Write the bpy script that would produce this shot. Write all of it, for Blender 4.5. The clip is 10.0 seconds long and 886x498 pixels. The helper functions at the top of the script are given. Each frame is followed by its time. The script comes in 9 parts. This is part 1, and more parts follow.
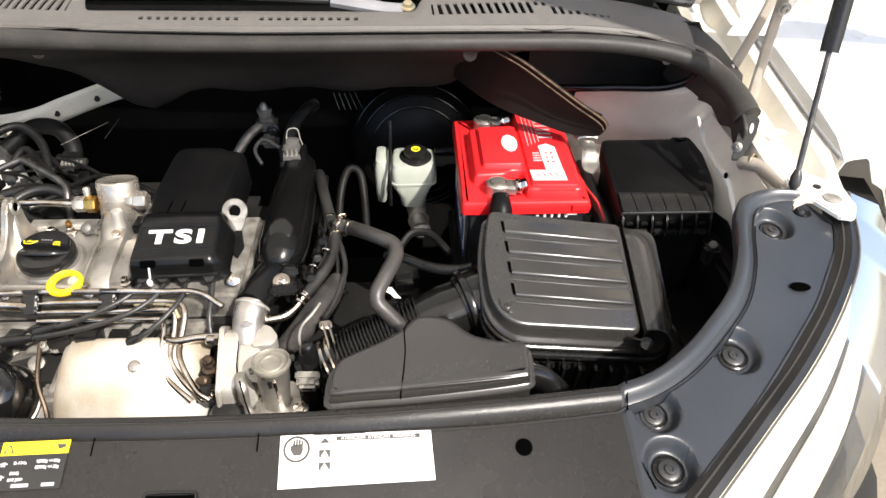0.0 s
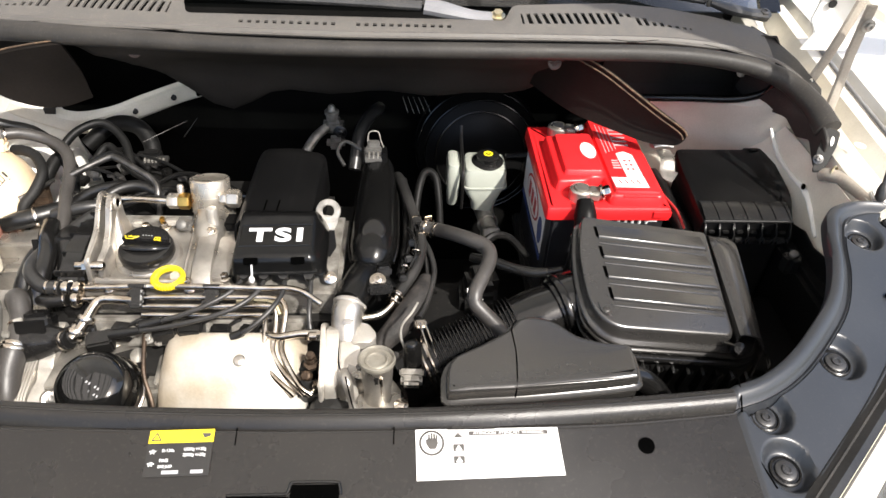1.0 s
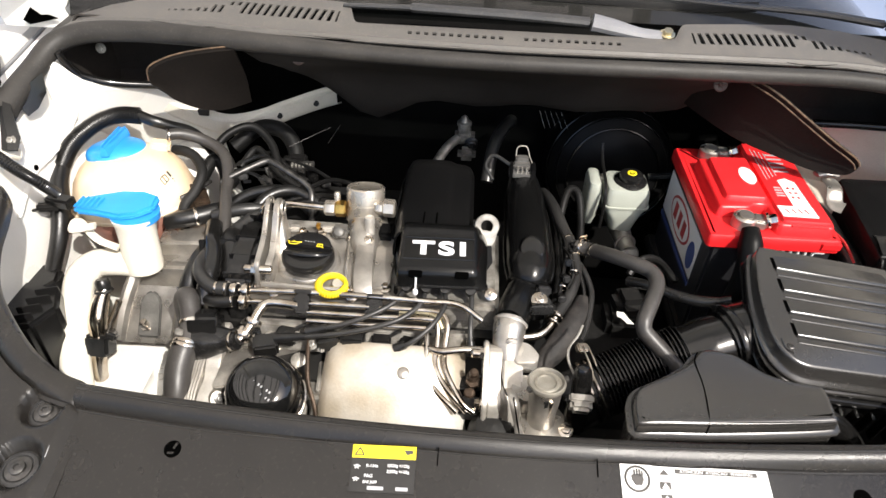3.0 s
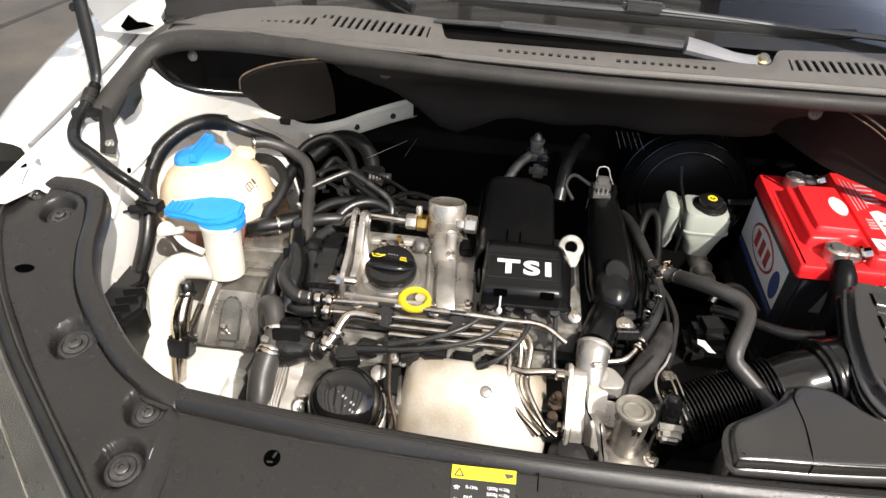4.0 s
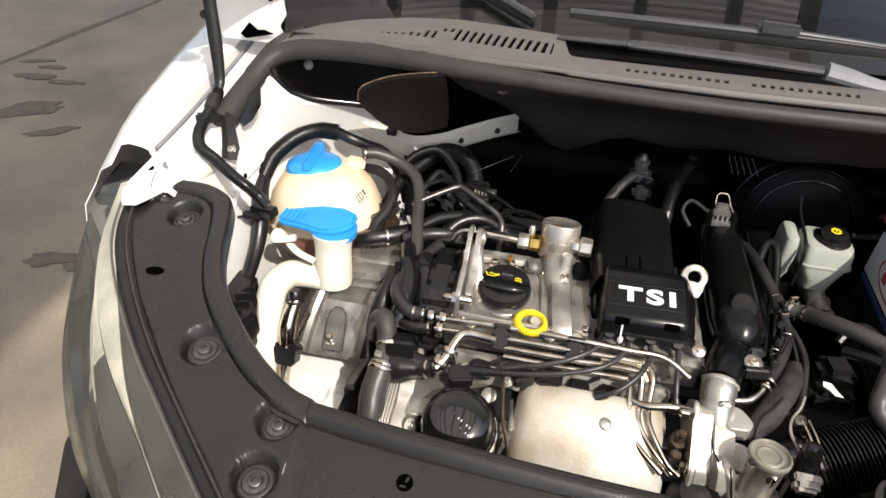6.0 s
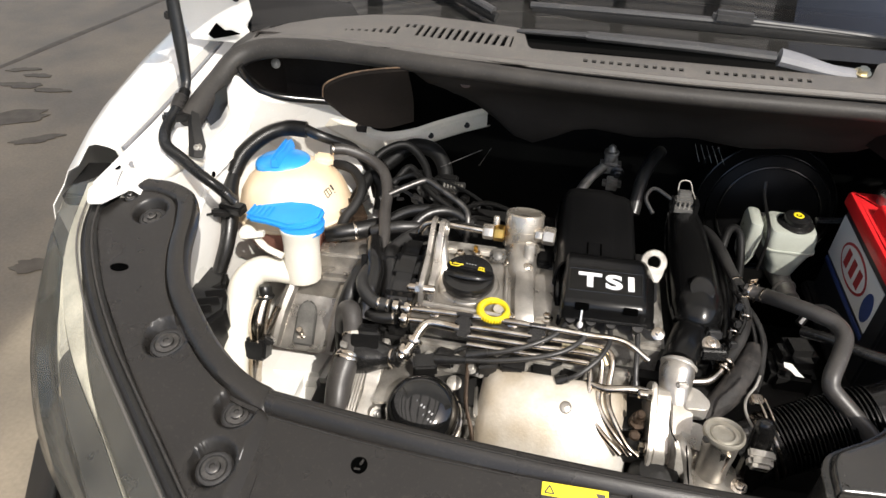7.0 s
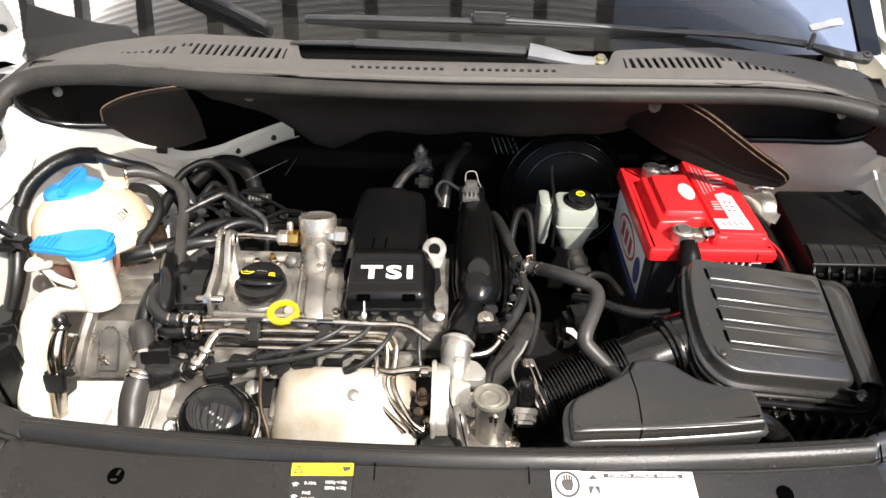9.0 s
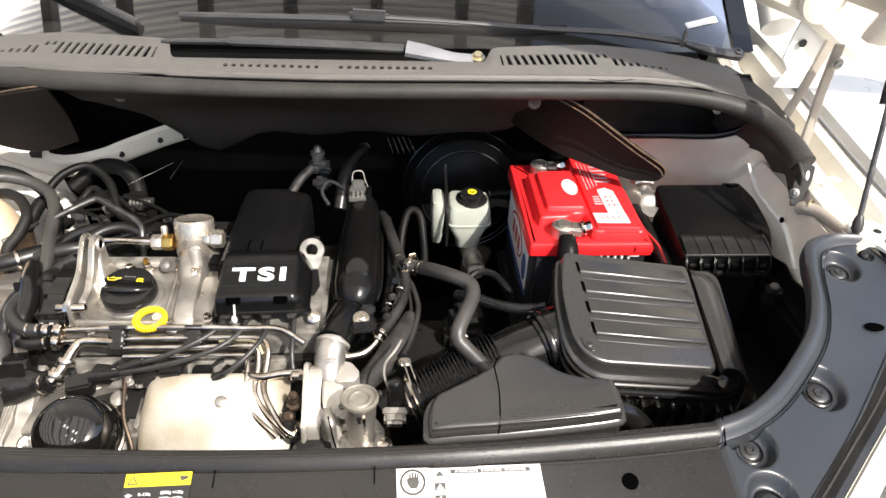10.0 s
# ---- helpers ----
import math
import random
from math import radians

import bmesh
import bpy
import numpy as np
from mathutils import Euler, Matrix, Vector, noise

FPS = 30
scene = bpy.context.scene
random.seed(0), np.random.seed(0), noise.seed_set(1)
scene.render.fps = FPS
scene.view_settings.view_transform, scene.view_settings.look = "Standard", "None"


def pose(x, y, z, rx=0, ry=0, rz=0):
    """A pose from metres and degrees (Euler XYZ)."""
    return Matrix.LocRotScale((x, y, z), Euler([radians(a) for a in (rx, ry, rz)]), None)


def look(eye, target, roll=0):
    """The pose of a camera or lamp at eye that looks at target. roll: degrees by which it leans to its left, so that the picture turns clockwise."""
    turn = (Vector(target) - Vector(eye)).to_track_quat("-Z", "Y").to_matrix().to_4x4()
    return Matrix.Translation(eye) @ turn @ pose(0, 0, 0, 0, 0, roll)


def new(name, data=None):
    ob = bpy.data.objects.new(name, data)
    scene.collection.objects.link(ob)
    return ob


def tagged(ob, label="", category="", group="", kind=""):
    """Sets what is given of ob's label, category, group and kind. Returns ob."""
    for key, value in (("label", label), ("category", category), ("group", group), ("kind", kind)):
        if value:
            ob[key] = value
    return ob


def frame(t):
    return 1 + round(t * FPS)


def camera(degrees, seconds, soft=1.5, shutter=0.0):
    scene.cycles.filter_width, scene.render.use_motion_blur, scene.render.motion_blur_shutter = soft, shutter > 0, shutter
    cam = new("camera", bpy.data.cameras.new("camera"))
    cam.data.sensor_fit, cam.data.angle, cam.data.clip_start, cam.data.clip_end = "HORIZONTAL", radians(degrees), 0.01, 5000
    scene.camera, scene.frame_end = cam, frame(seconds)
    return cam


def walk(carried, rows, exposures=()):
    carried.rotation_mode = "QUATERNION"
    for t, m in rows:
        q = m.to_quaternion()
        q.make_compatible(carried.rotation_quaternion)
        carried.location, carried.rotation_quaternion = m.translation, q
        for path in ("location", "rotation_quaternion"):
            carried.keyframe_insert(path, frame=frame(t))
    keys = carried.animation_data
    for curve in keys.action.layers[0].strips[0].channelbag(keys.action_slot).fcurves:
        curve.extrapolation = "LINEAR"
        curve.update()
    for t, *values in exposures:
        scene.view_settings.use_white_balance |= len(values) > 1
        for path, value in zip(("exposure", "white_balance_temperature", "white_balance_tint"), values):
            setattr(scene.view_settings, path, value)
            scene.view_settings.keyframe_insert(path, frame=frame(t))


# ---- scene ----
cam = camera(67.4, 10.0)
METRES, EYE, TILT, LEAN, TURN = 0.8, 1.3874, -39.57, -1.15, -2.57
ROWS = [
    (0.0, 0.0, 0.0, 0.0, 0.0, 0.0, -0.0),
    (0.5, -0.0949, -0.0106, -0.0036, -0.69, 0.2, -0.88),
    (1.0, -0.1571, -0.0284, -0.0018, -0.15, 0.22, -1.22),
    (1.5, -0.2064, -0.0309, -0.0003, 0.72, 0.12, -1.97),
    (2.0, -0.2539, -0.0204, 0.0069, 1.78, 0.15, -2.8),
    (2.5, -0.3002, -0.0178, 0.0096, 2.91, 0.22, -3.43),
    (4.0, -0.4317, -0.0253, 0.0129, 6.98, 1.12, -6.97),
    (4.5, -0.4769, -0.0247, 0.0157, 8.32, 1.25, -8.17),
    (5.0, -0.5239, -0.0216, 0.0156, 9.59, 1.29, -9.3),
    (5.5, -0.5576, -0.0194, 0.0179, 10.77, 1.19, -10.32),
    (7.0, -0.4865, -0.0259, 0.0076, 11.02, 1.33, -8.73),
    (7.5, -0.4408, -0.0336, 0.007, 9.46, 1.64, -7.38),
    (8.0, -0.3898, -0.0417, 0.0079, 7.52, 2.16, -5.68),
    (8.5, -0.3358, -0.0431, 0.0069, 5.53, 2.65, -3.92),
    (9.0, -0.2708, -0.0499, 0.0011, 3.28, 3.13, -2.11),
    (9.5, -0.2029, -0.0475, -0.0032, 1.06, 3.42, -0.95),
    (10.0, -0.141, -0.0333, -0.0055, -0.77, 3.63, -0.44),
]
BASE = pose(0.2197, -0.3562, EYE, TILT, LEAN, TURN)
walk(cam, [(t, BASE @ pose(METRES * x, METRES * y, METRES * z, 90 + pitch, roll, yaw)) for t, x, y, z, yaw, pitch, roll in ROWS], [(0.0, 0.67), (2.5, 0.49), (4.5, 0.26), (5.7, 0.14), (7.0, 0.16), (9.0, 0.53), (10.0, 0.65)])

# ---- world and sun ----
SUN = Vector((0.43, -0.52, 0.74)).normalized()
world = bpy.data.worlds.new("world")
scene.world = world
world.use_nodes = True
wn = world.node_tree.nodes
sky = wn.new("ShaderNodeTexSky")
sky.sky_type, sky.sun_disc = "NISHITA", False
sky.dust_density, sky.ozone_density = 2.6, 0.9
sky.sun_elevation, sky.sun_rotation = math.asin(SUN.z), math.atan2(SUN.x, SUN.y)
world.node_tree.links.new(sky.outputs[0], wn["Background"].inputs[0])
wn["Background"].inputs[1].default_value = 0.19
sun = new("sun", bpy.data.lights.new("sun", "SUN"))
sun.data.energy, sun.data.angle, sun.data.color = 4.8, radians(0.55), (1.0, 0.95, 0.88)
sun.matrix_world = look(SUN * 20, (0, 0, 0))


# ---- materials ----
def mat(name, col, rough=0.5, metal=0.0, var=0.15, scale=30.0, bump=0.08, bscale=400.0, spec=0.5, coat=0.0, tint=None, rvar=0.12, clear=0.0, dust=0.0):
    """Principled surface with colour variation at two scales, uneven gloss and fine relief."""
    m = bpy.data.materials.new(name)
    m.use_nodes = True
    n, l = m.node_tree.nodes, m.node_tree.links
    b = n["Principled BSDF"]
    co = n.new("ShaderNodeTexCoord")
    big, fine = n.new("ShaderNodeTexNoise"), n.new("ShaderNodeTexNoise")
    big.inputs["Scale"].default_value, fine.inputs["Scale"].default_value = scale, bscale
    big.inputs["Detail"].default_value, fine.inputs["Detail"].default_value = 5.0, 2.0
    ramp = n.new("ShaderNodeValToRGB")
    ramp.color_ramp.elements[0].position, ramp.color_ramp.elements[1].position = 0.35, 0.68
    lo = tint if tint else [c * (1 - var) for c in col]
    ramp.color_ramp.elements[0].color = (*lo, 1)
    ramp.color_ramp.elements[1].color = (*[min(1, c * (1 + var * 0.6)) for c in col], 1)
    mixc = n.new("ShaderNodeMix")
    mixc.data_type, mixc.blend_type = "RGBA", "MULTIPLY"
    mixc.inputs["Factor"].default_value = min(1.0, var * 1.2)
    rr = n.new("ShaderNodeMapRange")
    rr.inputs["To Min"].default_value, rr.inputs["To Max"].default_value = max(0.02, rough - rvar), min(1.0, rough + rvar)
    bp = n.new("ShaderNodeBump")
    bp.inputs["Strength"].default_value, bp.inputs["Distance"].default_value = bump, 0.002
    for a in (big, fine):
        l.new(co.outputs["Object"], a.inputs["Vector"])
    l.new(big.outputs["Fac"], ramp.inputs["Fac"])
    l.new(ramp.outputs["Color"], mixc.inputs["A"])
    l.new(fine.outputs["Fac"], mixc.inputs["B"])
    colour = mixc.outputs["Result"]
    if dust > 0:
        # pale dust settled in specks and smudges
        sp, sm = n.new("ShaderNodeTexNoise"), n.new("ShaderNodeTexNoise")
        sp.inputs["Scale"].default_value, sp.inputs["Detail"].default_value = 260.0, 4.0
        sm.inputs["Scale"].default_value, sm.inputs["Detail"].default_value = 11.0, 6.0
        cut, cut2 = n.new("ShaderNodeMapRange"), n.new("ShaderNodeMapRange")
        cut.inputs["From Min"].default_value, cut.inputs["From Max"].default_value = 0.57, 0.70
        cut2.inputs["From Min"].default_value, cut2.inputs["From Max"].default_value = 0.50, 0.72
        cut2.inputs["To Max"].default_value = 0.35
        tot, amt = n.new("ShaderNodeMath"), n.new("ShaderNodeMath")
        tot.operation, amt.operation = "ADD", "MULTIPLY"
        amt.inputs[1].default_value = dust
        md = n.new("ShaderNodeMix")
        md.data_type = "RGBA"
        md.inputs["B"].default_value = (0.24, 0.21, 0.17, 1)
        for a, q in ((sp, cut), (sm, cut2)):
            l.new(co.outputs["Object"], a.inputs["Vector"])
            l.new(a.outputs["Fac"], q.inputs["Value"])
        l.new(cut.outputs["Result"], tot.inputs[0])
        l.new(cut2.outputs["Result"], tot.inputs[1])
        l.new(tot.outputs[0], amt.inputs[0])
        l.new(amt.outputs[0], md.inputs["Factor"])
        l.new(colour, md.inputs["A"])
        colour = md.outputs["Result"]
    l.new(colour, b.inputs["Base Color"])
    l.new(big.outputs["Fac"], rr.inputs["Value"])
    l.new(rr.outputs["Result"], b.inputs["Roughness"])
    l.new(fine.outputs["Fac"], bp.inputs["Height"])
    l.new(bp.outputs["Normal"], b.inputs["Normal"])
    b.inputs["Metallic"].default_value = metal
    b.inputs["Specular IOR Level"].default_value = spec
    b.inputs["Coat Weight"].default_value = coat
    b.inputs["Coat Roughness"].default_value = 0.12
    b.inputs["Transmission Weight"].default_value = clear
    return m


M_PLASTIC = mat("black_plastic", (0.0085, 0.0083, 0.0082), 0.24, var=0.15, scale=14, bump=0.04, bscale=900, rvar=0.06, dust=0.025)
M_COVER = mat("deep_black_moulded_plastic", (0.005, 0.005, 0.0052), 0.40, var=0.15, scale=20, bump=0.05, bscale=900, spec=0.12, rvar=0.06, dust=0.010)
M_TRIM = mat("grained_grey_black_plastic", (0.0138, 0.0125, 0.0114), 0.29, var=0.35, scale=14, bump=0.14, bscale=1500, tint=(0.0185, 0.0170, 0.0157), rvar=0.15, spec=0.44, dust=.045)
M_FILTER = mat("black_filter_paint", (0.006, 0.006, 0.006), 0.08, var=0.15, scale=20, bump=0.005, spec=0.7, rvar=0.03, dust=0.008)
M_LID = mat("greyed_black_plastic", (0.030, 0.0285, 0.027), 0.24, var=0.10, scale=9, bump=0.02, bscale=1200, rvar=0.05, spec=0.85, dust=0.015)
M_GLOSSLID = mat("polished_black_plastic_edge", (0.02, 0.019, 0.018), 0.16, var=0.05, scale=6, bump=0.01, rvar=0.02)
M_HOLE = mat("open_dark_hole", (0.0012, 0.0012, 0.0012), 0.95, var=0.1, spec=0.0)
M_WIPER = mat("faded_black_wiper_plastic", (0.036, 0.036, 0.037), 0.48, var=0.12, scale=20, bump=0.05, dust=0.12)
M_ARM = mat("pale_grey_painted_metal", (0.22, 0.22, 0.23), 0.45, var=0.12, scale=20, bump=0.04)
M_CLIP = mat("brownish_plastic_clip", (0.09, 0.06, 0.05), 0.5, var=0.2, scale=60)
# same black cover plastic with the sky's blue reflection put into its colour
M_SKYBLACK = mat("sky_tinted_black_plastic", (0.029, 0.0318, 0.0368), 0.32, var=0.1, scale=12, bump=0.04, rvar=0.04, spec=0.5, dust=0.03)
M_BOLTDARK = mat("dark_blued_bolt", (0.060, 0.059, 0.059), 0.34, 0.4, var=0.3, scale=50)
M_DUCT = mat("shiny_black_duct_plastic", (0.0048, 0.0048, 0.0048), 0.22, var=0.12, scale=12, bump=0.02, spec=0.30, rvar=0.05, dust=0.006)
M_GLOSS = mat("glossy_black_plastic", (0.008, 0.0078, 0.0076), 0.17, var=0.2, bump=0.02, rvar=0.06, dust=0.015)
M_SATIN = mat("satin_black_plastic", (0.0105, 0.0103, 0.0102), 0.23, var=0.1, scale=12, bump=0.04, rvar=0.05, spec=0.38, dust=0.02)
M_VOID = mat("matt_black", (0.012, 0.0116, 0.0112), 0.6, var=0.3, scale=10, spec=0.3, dust=0.04)
M_FIREWALL = mat("black_felt_firewall", (0.005, 0.0048, 0.0046), 0.85, var=0.3, scale=12, spec=0.08, bump=0.2, bscale=300)
M_RUBBER = mat("black_rubber", (0.0105, 0.0102, 0.010), 0.34, var=0.35, scale=25, bump=0.12, bscale=300, dust=0.035)
M_GREYHOSE = mat("grey_rubber_hose", (0.024, 0.0235, 0.023), 0.36, var=0.25, scale=20, bump=0.08, dust=0.05)
M_FADED = mat("faded_grey_rubber", (0.050, 0.046, 0.043), 0.42, var=0.25, scale=20, bump=0.08, dust=0.06)
M_SEAL = mat("weathered_rubber_seal", (0.036, 0.033, 0.030), 0.55, var=0.15, scale=25, bump=0.1, tint=(0.028, 0.026, 0.024), spec=0.32, dust=0.07)
M_COWL = mat("dusty_grey_cowl_plastic", (0.10, 0.092, 0.083), 0.58, var=0.12, scale=60, bump=0.1, bscale=900, tint=(0.092, 0.086, 0.08), dust=0.12)
M_CLOTH = mat("brown_black_felt", (0.013, 0.0105, 0.009), 0.7, var=0.4, scale=9, bump=0.15, bscale=250, spec=0.12)
M_LINER = mat("dark_grey_pressed_felt", (0.034, 0.030, 0.027), 0.75, var=0.3, scale=9, bump=0.15, bscale=250, spec=0.15)
M_WORN = mat("worn_tan_edge", (0.15, 0.095, 0.055), 0.8, var=0.6, scale=90)
M_WHITE = mat("white_car_paint", (0.80, 0.79, 0.76), 0.3, var=0.06, scale=8, bump=0.01, coat=0.6, tint=(0.74, 0.72, 0.67))
# dusty paint, also the right walls' copy of white with shade and bounce mixed in
M_WHITEDIRTSHADE = mat("dusty_shaded_white_paint", (0.80, 0.765, 0.68), 0.4, var=0.16, scale=9, bump=0.02, coat=0.3, tint=(0.68, 0.63, 0.53))
M_ALU = mat("cast_aluminium", (0.58, 0.55, 0.505), 0.30, 0.80, var=0.22, scale=25, bump=0.22, bscale=700, tint=(0.35, 0.325, 0.29), dust=0.06)
M_ALUDIRTY = mat("grimy_cast_aluminium", (0.46, 0.44, 0.40), 0.42, 0.5, var=0.3, scale=45, bump=0.16, bscale=500, tint=(0.22, 0.205, 0.18))
M_STEEL = mat("bright_steel_tube", (0.72, 0.67, 0.60), 0.20, 1.0, var=0.2, scale=40, bump=0.03, tint=(0.45, 0.38, 0.30))
M_TURNED = mat("turned_steel", (0.60, 0.55, 0.475), 0.28, 0.75, var=0.16, scale=30, bump=0.04, bscale=600, tint=(0.47, 0.42, 0.355))
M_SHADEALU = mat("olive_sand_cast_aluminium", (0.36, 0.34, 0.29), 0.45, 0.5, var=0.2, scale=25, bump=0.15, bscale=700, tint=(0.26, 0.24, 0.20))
# whitened copy of cast aluminium for parts in full sun
M_CASTPALE = mat("sun_paled_cast_aluminium", (0.70, 0.675, 0.63), 0.34, 0.62, var=0.25, scale=25, bump=0.2, bscale=700, tint=(0.55, 0.51, 0.45), dust=0.05)
M_DULLRUBBER = mat("dull_black_rubber", (0.009, 0.009, 0.0088), 0.5, var=0.3, scale=20, spec=0.18, dust=0.03)
M_POCKET = mat("shaded_grey_casting", (0.15, 0.145, 0.135), 0.45, 0.2, var=0.3, scale=40, bump=0.1)
M_ZINC = mat("yellowish_zinc_plate", (0.70, 0.62, 0.42), 0.3, 1.0, var=0.3, scale=40)
M_BRASS = mat("brass", (0.72, 0.45, 0.12), 0.3, 1.0, var=0.25, scale=60)
M_SHIELD = mat("dull_heat_shield_aluminium", (0.77, 0.74, 0.68), 0.44, 0.4, var=0.16, scale=14, bump=0.12, bscale=260, tint=(0.56, 0.48, 0.37))
M_CREAM = mat("aged_cream_plastic", (0.82, 0.70, 0.52), 0.38, var=0.1, scale=8, bump=0.02, tint=(0.72, 0.53, 0.34))
M_MILK = mat("milky_white_plastic", (0.80, 0.76, 0.66), 0.4, var=0.08, scale=10, bump=0.03)
M_COOLANT = mat("pink_coolant_behind_plastic", (0.42, 0.20, 0.15), 0.35, var=0.25, scale=12)
M_BLUE = mat("sky_blue_plastic", (0.03, 0.30, 0.78), 0.35, var=0.08, scale=30, bump=0.03)
M_YELLOW = mat("yellow_plastic", (0.74, 0.58, 0.012), 0.45, var=0.08, scale=40)
M_RED = mat("red_battery_plastic", (0.80, 0.022, 0.026), 0.36, var=0.12, scale=14, bump=0.06, bscale=700)
M_BATBLACK = mat("black_battery_case", (0.02, 0.02, 0.022), 0.4, var=0.2)
M_LABEL = mat("white_paper_label", (0.82, 0.81, 0.78), 0.5, var=0.04, scale=12, bump=0.02)
M_LABELGREY = mat("grey_silver_label", (0.42, 0.42, 0.43), 0.35, var=0.1, scale=12)
M_INK = mat("dark_ink", (0.06, 0.055, 0.05), 0.5, var=0.1)
M_BLUEINK = mat("blue_ink", (0.04, 0.07, 0.22), 0.5, var=0.1)
M_REDINK = mat("dark_red_ink", (0.45, 0.03, 0.03), 0.5, var=0.1)
M_YELLOWLABEL = mat("yellow_label", (0.86, 0.68, 0.02), 0.45, var=0.04)
M_BLACKLABEL = mat("black_label", (0.022, 0.021, 0.02), 0.35, var=0.1)
M_PRINT = mat("white_print", (0.75, 0.75, 0.75), 0.5, var=0.04)
M_CONCRETE = mat("stained_brown_concrete", (0.245, 0.205, 0.148), 0.6, var=0.3, scale=2.6, bump=0.4, bscale=90, tint=(0.165, 0.140, 0.104), dust=0.2)
M_OIL = mat("dark_oil_stain", (0.085, 0.070, 0.052), 0.7, var=0.5, scale=18, tint=(0.15, 0.125, 0.092))
M_WRAP = mat("scorched_fabric_wrap", (0.036, 0.031, 0.028), 0.75, var=0.6, scale=55, bump=0.6, bscale=160, tint=(0.018, 0.016, 0.015))
# brown-grey holds both dirt and the shade on the hinge
M_HINGE = mat("dirty_shaded_hinge_paint", (0.30, 0.26, 0.215), 0.5, var=0.3, scale=30, tint=(0.42, 0.38, 0.32))
M_RUST = mat("rusty_brown_steel", (0.10, 0.068, 0.046), 0.42, 0.6, var=0.5, scale=40, bump=0.2)
M_DARKMETAL = mat("oily_dark_steel", (0.14, 0.135, 0.13), 0.35, 0.8, var=0.4, scale=60)
M_RESERVOIR = mat("translucent_white_reservoir", (0.40, 0.42, 0.365), 0.3, var=0.08, scale=14)
M_CHROME = mat("lamp_reflector", (0.60, 0.575, 0.50), 0.3, 0.55, var=0.35, scale=9, bump=0.0)
# lit and shaded copies of the plastic inside the lamps
M_LAMPLIT = mat("lit_cream_lamp_housing", (0.68, 0.655, 0.57), 0.3, 0.1, var=0.35, scale=14, bump=0.02)
M_LAMPDIM = mat("shaded_lamp_surround", (0.055, 0.053, 0.049), 0.3, 0.1, var=0.5, scale=10)
M_BEAM = mat("painted_roof_beam", (0.10, 0.10, 0.11), 0.6, var=0.2, scale=4)


def glass(name, col, rough, alpha):
    """Clear pane: partly see-through, with real gloss."""
    m = bpy.data.materials.new(name)
    m.use_nodes = True
    n, l = m.node_tree.nodes, m.node_tree.links
    out = n["Material Output"]
    gl, tr, mix, fr = n.new("ShaderNodeBsdfGlossy"), n.new("ShaderNodeBsdfTransparent"), n.new("ShaderNodeMixShader"), n.new("ShaderNodeFresnel")
    gl.inputs["Roughness"].default_value = rough
    tr.inputs["Color"].default_value = (*col, 1)
    fr.inputs["IOR"].default_value = alpha
    l.new(fr.outputs[0], mix.inputs[0])
    l.new(tr.outputs[0], mix.inputs[1])
    l.new(gl.outputs[0], mix.inputs[2])
    l.new(mix.outputs[0], out.inputs["Surface"])
    return m


M_WINDSHIELD = glass("tinted_windscreen_glass", (0.25, 0.28, 0.27), 0.01, 1.31)
wnode, wlink = M_WINDSHIELD.node_tree.nodes, M_WINDSHIELD.node_tree.links
dust, dmix = wnode.new("ShaderNodeBsdfDiffuse"), wnode.new("ShaderNodeMixShader")
dust.inputs[0].default_value, dmix.inputs[0].default_value = (0.55, 0.52, 0.48, 1), 0.03
wlink.new([q for q in wnode if q.type == "MIX_SHADER" and q != dmix][0].outputs[0], dmix.inputs[1])
wlink.new(dust.outputs[0], dmix.inputs[2])
wlink.new(dmix.outputs[0], wnode["Material Output"].inputs["Surface"])
M_LENS = glass("scratched_clear_lamp_lens", (0.90, 0.89, 0.84), 0.12, 1.2)
ln = M_LENS.node_tree.nodes
haze, hmix, hn_ = ln.new("ShaderNodeBsdfDiffuse"), ln.new("ShaderNodeMixShader"), ln.new("ShaderNodeTexNoise")
haze.inputs[0].default_value = (0.62, 0.59, 0.50, 1)
hn_.inputs["Scale"].default_value = 9.0
hr = ln.new("ShaderNodeMapRange")
hr.inputs["To Min"].default_value, hr.inputs["To Max"].default_value = 0.02, 0.10
lk = M_LENS.node_tree.links
lk.new(hn_.outputs["Fac"], hr.inputs["Value"])
lk.new(hr.outputs["Result"], hmix.inputs[0])
lk.new([q for q in ln if q.type == "MIX_SHADER" and q != hmix][0].outputs[0], hmix.inputs[1])
lk.new(haze.outputs[0], hmix.inputs[2])
lk.new(hmix.outputs[0], ln["Material Output"].inputs["Surface"])

M_FIBRE = bpy.data.materials.new("translucent_corrugated_sheet")
M_FIBRE.use_nodes = True
fn = M_FIBRE.node_tree.nodes
fa, fb_, fm = fn.new("ShaderNodeBsdfDiffuse"), fn.new("ShaderNodeBsdfTranslucent"), fn.new("ShaderNodeMixShader")
fa.inputs[0].default_value = fb_.inputs[0].default_value = (0.86, 0.805, 0.73, 1)
fm.inputs[0].default_value = 0.85
for i_, nd in ((1, fa), (2, fb_)):
    M_FIBRE.node_tree.links.new(nd.outputs[0], fm.inputs[i_])
M_FIBRE.node_tree.links.new(fm.outputs[0], fn["Material Output"].inputs["Surface"])


